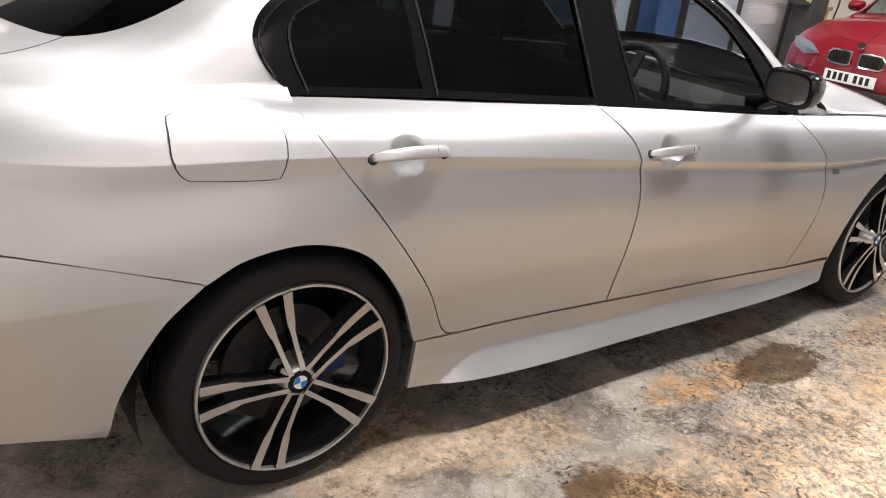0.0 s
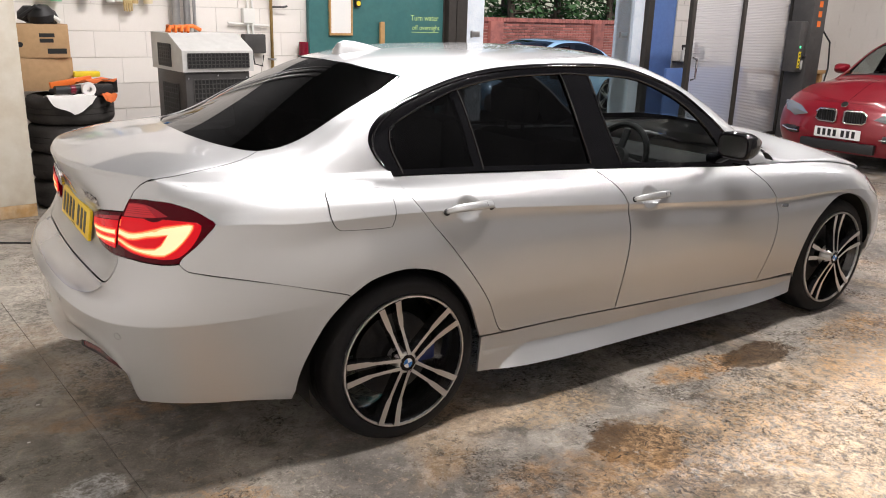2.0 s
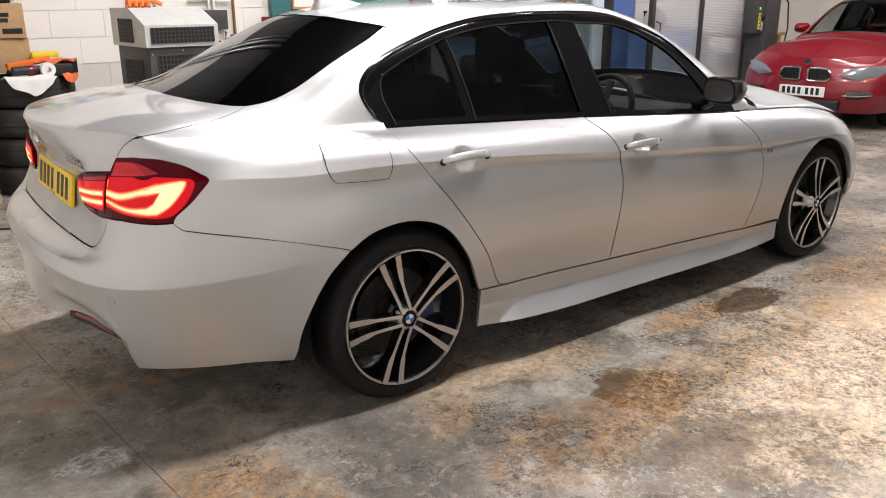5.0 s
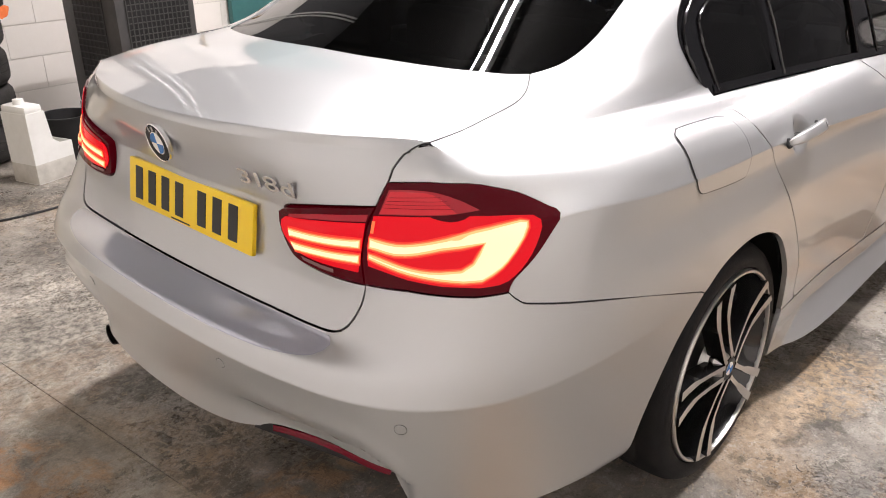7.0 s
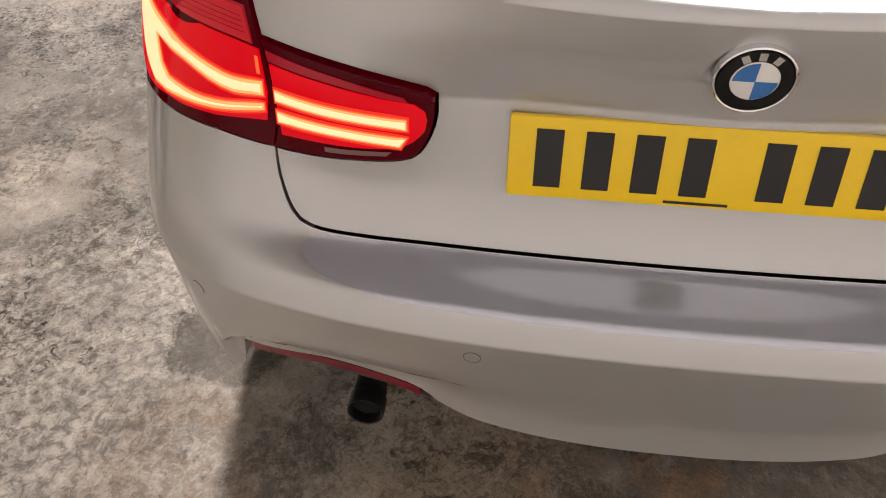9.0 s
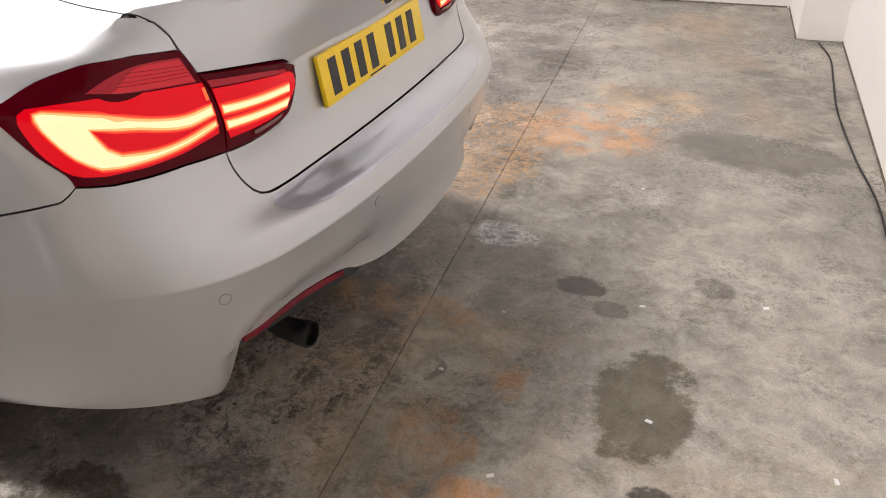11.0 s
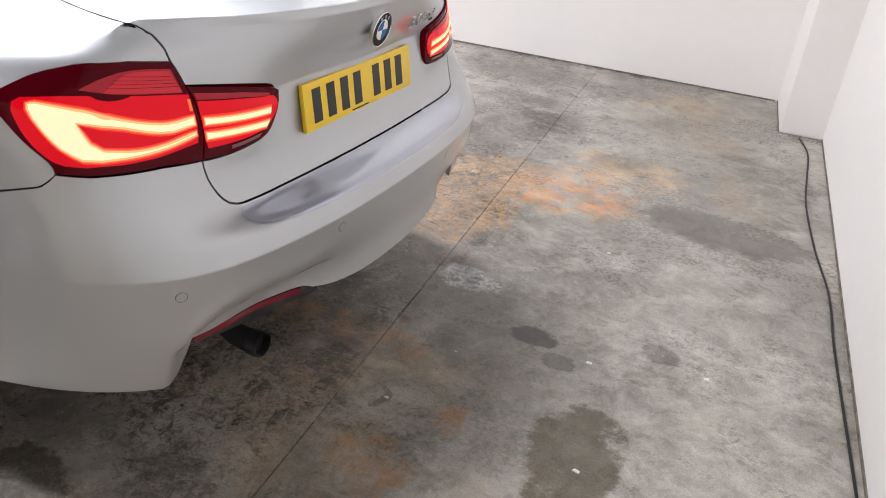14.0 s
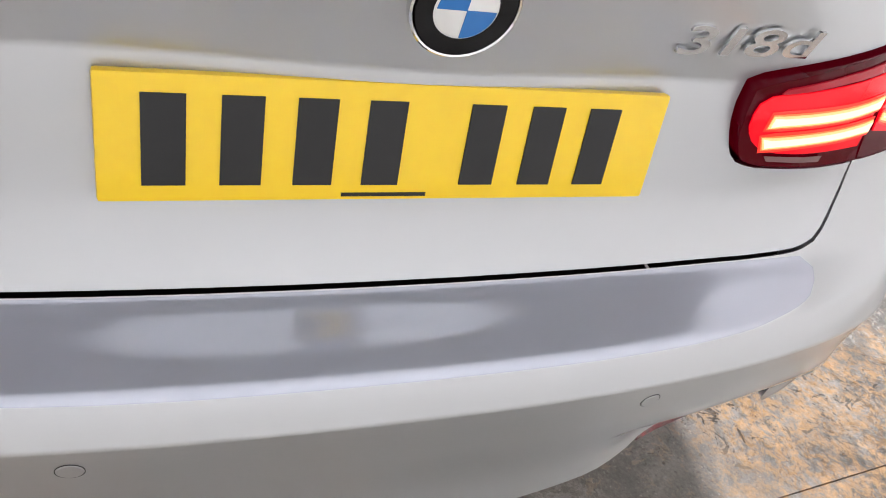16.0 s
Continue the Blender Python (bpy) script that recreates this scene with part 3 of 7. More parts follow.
both("rear_door", WRAP, uv((side, REAR_SEAM[::-1], 1)) + belt(.0, .985) + uv((side, B_SEAM, 1), (side, [(1.111, .330), (.497, .350)])), PAINT, car, gap=0.0034, spacing=.02, rows=(V_LINE,), fine=((HANDLE_UV[0], .075, .006),), lift=handle_hollow)
both("front_door", WRAP, uv((side, B_SEAM[::-1], 1)) + belt(1.01, 2.01) + uv((side, WING_SEAM, 1), (side, [(2.13, .295), (1.111, .330)])), PAINT, car, gap=0.0034, spacing=.02, rows=(V_LINE,), fine=((HANDLE_UV[1], .075, .006),), lift=handle_hollow)
ARCH_FRONT = [(2.81 + .37 * math.cos(radians(a)), .335 + .365 * math.sin(radians(a))) for a in range(-10, 195, 8)]
both("front_wing", WRAP, uv((side, WING_SEAM[::-1], 1)) + belt(2.03, 3.12) + uv((side, [(3.14, .78), (3.10, .68), (3.22, .60), (3.172, .40)]), (side, ARCH_FRONT[1:]), (side, [(2.43, .30), (2.13, .295)])), PAINT, car, spacing=.02, rows=(V_LINE,))
def sill_facet(p):
    """The bright lower facet rises out of the foot of the sill in a curve behind the rear wheel."""
    x, z = p[:, 0], p[:, 2]
    k = np.clip((x - .05) / .55, 0, 1)
    crease = .272 - .12 * np.clip((.66 - x) / .26, 0, 1.2) ** 2.2
    lift = .55 * np.maximum(crease - z, 0) - .533 * k * np.maximum(.272 - z, 0)
    return np.where(x < .72, lift * np.clip((.72 - x) / .06, 0, 1), 0)


both("sill", WRAP, uv((side, [(.348, .360), (.497, .349), (1.111, .329), (2.13, .294), (2.43, .288)]), (side, [(2.41, .20)])) + [(u, 0.0) for u in np.linspace(u_of(side([(2.40, .1)])), u_of(side([(.348, .1)])), 90)], PAINT, car, gap=.0014, spacing=.016, rows=(WRAP.kv[1],), fine=((tuple(side([(.50, .235)])[0]), .14, .009),), lift=sill_facet)

half = uv((back, [(0, .400), (.09, .401), (.209, .409), (.344, .430), (.369, .441), (.524, .452), (.672, .436)], 1), (back, [(.672, .436), (.694, .346), (.705, .327)]),
          (side, [(-.915, .326), (-.85, .326), (-.72, .318), (-.588, .305), (-.445, .272)], 1), (side, [(-.445, .272), (-.423, .392), (-.338, .549), (-.244, .643)], 1),
          (side, BUMPER_SEAM[::-1], 1), (side, LAMP_BOTTOM), (back, LAMP_BASE), (back, LID_LOW, 1))


def bumper_scoop(p):
    """The hollow over each reflector, under a sharp brow, and the soft ridge above that brow."""
    y, z = np.abs(p[:, 1]), p[:, 2]
    brow = np.interp(y, [.20, .34, .44, .55, .63, .675, .70], [.500, .505, .507, .508, .498, .468, .435])
    soft = lambda a: np.clip(a, 0, 1) ** 2 * (3 - 2 * np.clip(a, 0, 1))
    fade = soft((y - .27) / .14) * soft((.715 - y) / .03) * (p[:, 0] < -.8)
    below = soft((brow - z) / .013)
    ridge = np.exp(-((z - brow - .022) / .030) ** 2)
    return fade * (.005 * ridge - .021 * below)


part("rear_bumper", panel(WRAP, half + [(-a, b) for a, b in half[::-1]], spacing=0.0095, gap=0.0019, rows=(WRAP.kv[4],), lift=bumper_scoop), PAINT, car)
lid_half = uv((back, LID_LOW[::-1], 1), (back, INNER_LAMP[::-1], 1), (back, LAMP_GAP[1::-1]), (back, LID_GAP[::-1], 1)) + [(u, V_TOP - .010) for u in np.linspace(u_lid, 0, 30)[1:]]
lid = part("boot_lid", panel(WRAP, lid_half + [(-a, b) for a, b in lid_half[::-1]], spacing=0.014, gap=0.003, rows=(V_LINE,)), PAINT, car)


def calm(ob, axis, terms, even=False):
    """Smooths a pane's normals to one gentle curve, so that it mirrors straight things straight."""
    me = ob.data
    p = np.array([tuple(v.co) for v in me.vertices])
    a, b = [k for k in range(3) if k != axis]
    c = p.mean(0)
    if even:
        c[b] = 0
    u, w = p[:, a] - c[a], p[:, b] - c[b]
    basis = np.stack([u**i * w**j for i, j in terms], 1)
    k = np.linalg.lstsq(basis, p[:, axis], rcond=None)[0]
    du = sum(kk * i * u**max(i - 1, 0) * w**j for kk, (i, j) in zip(k, terms))
    dw = sum(kk * j * u**i * w**max(j - 1, 0) for kk, (i, j) in zip(k, terms))
    n = np.zeros_like(p)
    n[:, axis], n[:, a], n[:, b] = 1, -du, -dw
    n /= np.linalg.norm(n, axis=1)[:, None]
    if c[axis] < 0:
        n = -n
    me.normals_split_custom_set_from_vertices(n.tolist())


# upper shell: deck, pillars, roof, bonnet
DECK_SEAM = [(-.80, .625), (-.70, .637), (-.574, .632), (-.5, .606), (-.426, .558)]
GLASS_EDGE = [(-.426, .558), (-.34, .585), (-.225, .591), (-.105, .577), (.04, .547), (.194, .508)]
TRIM_OUT = [(.02, 1.010), (-.035, 1.06), (-.062, 1.12), (-.050, 1.165), (-.018, 1.20), (.036, 1.234), (.122, 1.272), (.35, 1.345), (.584, 1.385), (.922, 1.397), (1.278, 1.378), (1.613, 1.278), (1.805, 1.160), (1.92, 1.065), (2.03, .955), (2.06, .905)]
GLASS_TOP = [(.055, 1.018), (.025, 1.10), (.028, 1.155), (.074, 1.20), (.324, 1.297), (.552, 1.343), (.872, 1.358), (1.018, 1.351), (1.304, 1.328), (1.56, 1.240), (1.737, 1.124), (1.885, .955)]


u_c = lambda x: u_of(CABIN.find([(x, 1.01)], [0, 2], lambda p: p[:, 1] > 0.6))
belt_rear = CABIN.find(dense([(.02, .757), (-.12, .757), (-.35, .740), (-.62, .692), (-.80, .640)], 0.03), [0, 1], lambda p: p[:, 1] > 0.55)
C_SHOULDER = C_BELT + .045
upper_loop = [(u, C_SHOULDER) for u, v in belt_rear] + uv((top, DECK_SEAM, 1), (top, GLASS_EDGE, 1),
    (top, [(.21, .518), (.4, .535), (.85, .545), (1.25, .55), (1.36, .55)]), (top, [(1.36, .55), (1.64, .585), (1.98, .632), (2.24, .69)]),
    (flank, [(2.20, .905)]), (flank, TRIM_OUT[:0:-1], 1))
both("body_side", CABIN, upper_loop, PAINT, car, spacing=0.022, gap=0.0)


def bridge(name, a, b, da, db, parent, n=9, flips=(False, True)):
    """A soft strip from line a to line b that leaves along da and comes in along db."""
    a, b, da, db = map(np.asarray, (a, b, da, db))
    rows = []
    for k in range(n + 1):
        t = k / n
        rows.append((2 * t**3 - 3 * t**2 + 1) * a + (t**3 - 2 * t**2 + t) * da + (3 * t**2 - 2 * t**3) * b + (t**3 - t**2) * db)
    m = len(a)
    p = np.concatenate(rows)
    faces = [(r * m + i, r * m + i + 1, (r + 1) * m + i + 1, (r + 1) * m + i) for r in range(n) for i in range(m - 1)]
    for f in flips:
        q = p * [1, -1, 1] if f else p
        part(name, Geo().add(q.tolist(), faces), PAINT, parent)


def grow(surf, w, d, length):
    t = surf(np.array(w) + np.array(d) * 1e-3) - surf(np.array(w) - np.array(d) * 1e-3)
    return t / np.linalg.norm(t, axis=1)[:, None] * length


low_w = np.array(shoulder_low)
low_p = WRAP(low_w)
up_grid = CABIN(np.stack([np.linspace(0, CABIN.ku[6], 800), np.full(800, C_SHOULDER)], 1))
hi_w = np.array([(np.linspace(0, CABIN.ku[6], 800)[np.argmin(np.abs(up_grid[:, 0] - x))], C_SHOULDER) for x in low_p[:, 0]])
hi_p = CABIN(hi_w)
size = np.linalg.norm(hi_p - low_p, axis=1)[:, None]
bridge("shoulder", low_p, hi_p, grow(WRAP, low_w, (0, 1), 1) * size, grow(CABIN, hi_w, (0, 1), 1) * size, car)
lip_w = np.stack([np.linspace(-u_lid, u_lid, 81), np.full(81, V_TOP - .0145)], 1)
lip_p = WRAP(lip_w) - WRAP.normal(lip_w) * .0003


def full(name, pieces, material, **more):
    """A panel that runs right across the car, as one mesh of two halves."""
    more["depth"] = 0
    va, fa, na = panel(CABIN, pieces, raw=True, **more)
    vb, fb, nb = panel(CABIN, pieces, flip=True, raw=True, **more)
    v = np.concatenate([va, vb])
    n = np.array(list(na) + list(nb))
    n[np.abs(v[:, 1]) < 1e-3, 1] = 0
    me = bpy.data.meshes.new(name)
    me.from_pydata(v.tolist(), [], fa + [[k + len(va) for k in f] for f in fb])
    me.shade_smooth()
    me.normals_split_custom_set_from_vertices(n.tolist())
    return part(name, me, material, car if name != "lid_deck" else lid)


mid = lambda x0, x1, n=16: list(map(tuple, top([(x0 + (x1 - x0) * k / n, 0) for k in range(n + 1)])))
LIP = [(-.990, 0), (-.973, .20), (-.924, .40), (-.850, .54), (-.812, .60)]
WINDOW_BASE = [(-.426, .556), (-.465, .50), (-.516, .35), (-.545, .18), (-.552, 0)]
ROOF_REAR = [(.07, 0), (.09, .20), (.15, .40), (.194, .508)]
SCREEN_TOP = [(1.36, .55), (1.39, .40), (1.44, .20), (1.46, 0)]
full("lid_deck", uv((top, LIP, 1), (top, DECK_SEAM, 1), (top, WINDOW_BASE, 1)) + mid(-.552, -1.002), PAINT, gap=0.0, depth=0, spacing=0.02)
deck_xy = np.array(smooth_line(LIP, .01))
deck_y = np.abs(lip_p[:, 1])
deck_x = np.interp(deck_y, deck_xy[:, 1], deck_xy[:, 0])
deck_w = top(list(zip(deck_x, deck_y)))
deck_p = CABIN(deck_w)
deck_t = -(CABIN(top(list(zip(deck_x - .01, deck_y)))) - deck_p) * 100
deck_p = deck_p * np.stack([np.ones(81), np.sign(lip_p[:, 1]) + (lip_p[:, 1] == 0), np.ones(81)], 1)
bridge("lid_lip", lip_p, deck_p, grow(WRAP, lip_w, (0, 1), .012), deck_t * [.012, 0, .012], lid, flips=(False,))
full("roof", uv((top, ROOF_REAR, 1), (top, [(.21, .518), (.4, .535), (.85, .545), (1.25, .55), (1.36, .55)]), (top, SCREEN_TOP, 1)) + mid(1.46, .07, 40), PAINT, gap=0.0, depth=0.0, spacing=0.03)
rear_pane = full("rear_window", uv((top, WINDOW_BASE[::-1], 1), (top, GLASS_EDGE, 1), (top, ROOF_REAR[::-1], 1)) + mid(.07, -.552), PRIVACY, gap=0.0, depth=0, lift=-0.004, spacing=0.03)
front_pane = full("windscreen", uv((top, SCREEN_TOP[::-1], 1), (top, [(1.36, .545), (1.64, .58), (1.98, .627), (2.22, .68)]), (top, [(2.22, .68), (2.31, .4), (2.38, .2), (2.40, 0)], 1)) + mid(2.40, 1.46), CLEAR, gap=0.0, depth=0, lift=-0.004, spacing=0.04)
full("bonnet", uv((top, [(2.26, .800), (2.28, .69), (2.36, .4), (2.43, .2), (2.45, 0)][::-1], 1), (top, [(2.27, .802), (2.81, .777), (3.185, .733)], 1), (top, [(3.19, .730), (3.255, .60), (3.36, .4), (3.415, .2), (3.435, 0)], 1)) + mid(3.435, 2.45), PAINT, spacing=0.03)
calm(rear_pane, 2, [(0, 0), (1, 0), (2, 0), (0, 2), (1, 2)], True)
calm(front_pane, 2, [(0, 0), (1, 0), (2, 0), (0, 2), (1, 2)], True)
# pressed returns under the seams
both("seam_return", CABIN, [(0.004, .02), (.33, .02), (.33, .50), (.004, .50)], PAINT, car, lift=-.003, gap=0, depth=0)
both("seam_return", WRAP, [(u_lid + .003, .855), (u_lid + .24, .855), (u_lid + .24, .875), (u_lid + .003, .875)], PAINT, car, lift=-.004, gap=0, depth=0)
seam_w = top(smooth_line(DECK_SEAM, .03))
seam_p = CABIN(seam_w)
for s in (1, -1):
    part("lid_seam", Geo().tube((seam_p * [1, s, 1]).tolist(), .0012, 6), BLACK_RUBBER, car, "thin dark seam beside the boot lid")
corner_p = np.concatenate([WRAP(back(dense(LID_GAP[:0:-1], .012))) + [.002, 0, -.0005], [(-.8275, .6055, 1.0355), (-.8175, .6130, 1.0425), (-.8090, .6193, 1.0460), (-.80, .625, 1.0471)]])
for s in (1, -1):
    part("lid_corner_gap", Geo().tube((corner_p * [1, s, 1]).tolist(), [min(.0022, .0012 + .0003 * (len(corner_p) - 1 - k)) for k in range(len(corner_p))], 8), BLACK_RUBBER, car, "dark gap round the corner of the boot lid")
for s in (1, -1):
    part("lid_corner", Geo().add([(-.826, .580 * s, 1.0505), (-.812, .600 * s, 1.0508), (-.801, .6235 * s, 1.0462), (-.820, .6085 * s, 1.0415), (-.832, .602 * s, 1.034), (-.842, .582 * s, 1.036)], [(1, 2, 3), (1, 3, 4), (1, 4, 5), (0, 1, 5)]), PAINT, lid)
both("seam_return", WRAP, uv((back, [(.565, 1.000), (.565, 1.042), (.645, 1.040), (.645, 1.000)])), PAINT, car, lift=-.0035, gap=0, depth=0)
both("seam_return", CABIN, uv((top, [(.180, .485), (.36, .47), (.36, .60), (.190, .575)])), PAINT, car, lift=-.008, gap=0, depth=0)
both("seam_return", CABIN, [(a, b) for a, b in [(u_c(2.12), 0.0)] + [(u, 0.0) for u in np.linspace(u_c(2.2), CABIN.ku[-1] - .01, 30)] + [(u, .16) for u in np.linspace(CABIN.ku[-1] - .01, u_c(2.2), 30)]], PAINT, car, lift=-.008, gap=0, depth=0)
# front end
front_half = uv((side, [(3.172, .40), (3.22, .60), (3.10, .68), (3.14, .78)])) + belt(3.12, 3.43) + [(u, V_TOP) for u in np.linspace(u_of(side([(3.43, 2)])), WRAP.ku[-1], 10)[1:]] + [(WRAP.ku[-1], .25), (WRAP.ku[-1], .0)] + [(u, 0.0) for u in np.linspace(WRAP.ku[-1], u_of(side([(3.18, .1)])), 12)[1:]]
both("front_bumper", WRAP, front_half, PAINT, car, gap=0.0)
nose_y = np.linspace(.728, 0, 40)
nose_x = np.interp(nose_y, [0, .2, .4, .6, .73], [3.435, 3.415, 3.36, 3.255, 3.19])
nose_top = CABIN(top(list(zip(nose_x, nose_y))))
rim_u = np.linspace(u_of(side([(3.10, 2)])), WRAP.ku[-1], 300)
rim_p = WRAP(np.stack([rim_u, np.full(300, V_TOP - .004)], 1))
nose_low = rim_p[[int(np.argmin(np.abs(rim_p[:, 1] - y))) for y in nose_y]]
bridge("bonnet_nose", nose_top + [0, 0, .0005], nose_low, np.tile([.02, 0, -.01], (40, 1)), np.tile([.0, 0, -.01], (40, 1)), car, 5)
full("scuttle", uv((top, [(2.21, .70), (2.30, .4), (2.37, .2), (2.39, 0)], 1), ) + mid(2.39, 2.47) + uv((top, [(2.47, 0), (2.45, .2), (2.38, .4), (2.30, .69), (2.29, .74)], 1)), BLACK_PLASTIC, gap=0.0, lift=-.012, spacing=0.03)
both("headlamp", WRAP, uv((side, [(3.12, .685), (3.15, .745), (3.30, .735), (3.42, .70), (3.40, .63), (3.27, .62), (3.12, .685)], 1)), CHROME, car, lift=0.004)

# windows and their trim
trim_loop = uv((flank, TRIM_OUT, 1)) + uv((flank, [(2.0, .908), (1.90, .925), (1.885, .955)]), (flank, GLASS_TOP[::-1], 1))
both("window_trim", CABIN, trim_loop, BLACK_GLOSS, car, "gloss black window surround", lift=0.002, spacing=0.02, gap=0.0)
low = [(.03, 1.012), (.40, .999), (.85, .973), (1.25, .951), (1.62, .928), (1.92, .908)]
both("belt_trim", CABIN, uv((flank, low), (flank, [(x, z + .020) for x, z in low][::-1])), BLACK_GLOSS, car, "gloss black waist strip", lift=0.004, gap=0.0)
both("b_pillar", CABIN, uv((flank, [(.865, 1.37), (1.022, 1.362), (1.09, 1.15), (1.175, .960), (.985, .975), (.93, 1.15)])), BLACK_GLOSS, car, lift=0.003, gap=0.0)
both("quarter_bar", CABIN, uv((flank, [(.310, 1.305), (.352, 1.312), (.418, .998), (.378, 1.000)])), BLACK_GLOSS, car, lift=0.003, gap=0.0)
for pane in both("quarter_glass", CABIN, uv((flank, GLASS_TOP[:4], 1), (flank, [(.074, 1.20), (.33, 1.302), (.395, 1.002), (.055, 1.012)])), PRIVACY, car, "dark tinted glass", gap=0.0, depth=0, lift=-.003):
    calm(pane, 1, [(0, 0), (1, 0), (0, 1), (1, 1), (2, 0), (0, 2)])
for pane in both("rear_door_glass", CABIN, uv((flank, [(.34, 1.305), (.552, 1.348), (.90, 1.363), (1.0, .965), (.40, 1.0)])), PRIVACY, car, "dark tinted glass", gap=0.0, depth=0, lift=-.003):
    calm(pane, 1, [(0, 0), (1, 0), (0, 1), (1, 1), (2, 0), (0, 2)])
for pane in both("front_door_glass", CABIN, uv((flank, [(1.01, 1.355), (1.304, 1.333), (1.56, 1.245), (1.745, 1.124), (1.90, .935), (1.16, .955)])), CLEAR, car, "clear side glass", gap=0.0, depth=0, lift=-.003):
    calm(pane, 1, [(0, 0), (1, 0), (0, 1), (1, 1), (2, 0), (0, 2)])

# glossy seals along the frames
SEAL = mat("gloss_black_seal", (0.010, 0.010, 0.011), 0.10, spec=0.7, rough_var=0.02)
for line in (smooth_line(GLASS_TOP, .02), dense([(.868, 1.362), (.935, 1.15), (.990, .985)], .03), dense([(1.020, 1.355), (1.088, 1.15), (1.170, .968)], .03), dense([(.352, 1.308), (.417, 1.004)], .03), smooth_line([(x + .012 * (x < .1), z - .012) for x, z in TRIM_OUT[1:-2]], .02)):
    w = flank(line)
    for s in (1, -1):
        part("window_seal", Geo().tube(((CABIN(w) - CABIN.normal(w) * .004) * [1, s, 1]).tolist(), .0042, 8), SEAL, car)

# lamps at the back
proud = lambda p: 0.004 + 0.012 * np.clip((0.60 - np.abs(p[:, 1])) / 0.25, 0, 1) * np.clip((p[:, 2] - 0.78) / 0.08, 0, 1)
over = lambda d: (lambda p: proud(p) + d)
outer_lamp = uv((back, LAMP_GAP[::-1], 1), (back, LAMP_TOP), (side, LAMP_SIDE, 1), (side, LAMP_BOTTOM), (back, LAMP_BASE))
inner_lamp = uv((back, INNER_LAMP, 1), (back, LAMP_GAP[:0:-1], 1))
LOWER_RED = uv((back, [(.580, .925), (.66, .932)]), (side, [(-.80, .937), (-.74, .932), (-.712, .922), (-.74, .868), (-.785, .826), (-.825, .816)], 1), (back, [(.715, .816), (.657, .820), (.578, .832), (.573, .87)]))
UPPER_RED = uv((back, [(.602, .969), (.645, .972), (.672, .970), (.695, .955), (.712, .941)], 1), (back, [(.712, .941), (.66, .9362), (.590, .9300)]))
UPPER_DIM = uv((back, [(.599, .972), (.645, .9755), (.680, .973), (.712, .962), (.738, .946)], 1), (back, [(.738, .946), (.70, .9385), (.66, .9345), (.588, .9285)]))
INNER_DIM = uv((back, [(.570, .926), (.47, .912), (.392, .8965)]), (back, [(.388, .889), (.47, .902), (.567, .913)]))
REVERSE = uv((back, [(.41, .8115), (.47, .809), (.50, .809), (.50, .801), (.47, .801), (.418, .804)]))
INNER_RED = uv((back, [(.566, .910), (.47, .899), (.378, .885), (.366, .876), (.366, .85), (.395, .822), (.45, .814), (.558, .816)], 1))
PIPE = uv((back, [(.577, .886), (.625, .880), (.666, .887), (.704, .900)], 1), (side, [(-.807, .915), (-.762, .923), (-.732, .922), (-.755, .885), (-.788, .848), (-.819, .826)], 1), (back, [(.743, .823), (.692, .825), (.639, .831), (.578, .846), (.578, .856), (.640, .843), (.69, .8395), (.735, .8455)], 1), (side, [(-.822, .858), (-.802, .890)]), (back, [(.728, .882), (.70, .876), (.664, .864), (.625, .858), (.577, .866)], 1))
BAR_A = uv((back, [(.388, .866), (.47, .873), (.561, .880), (.561, .862), (.47, .855), (.388, .848)]))
BAR_B = uv((back, [(.388, .838), (.47, .845), (.561, .851), (.561, .833), (.47, .827), (.398, .820)]))
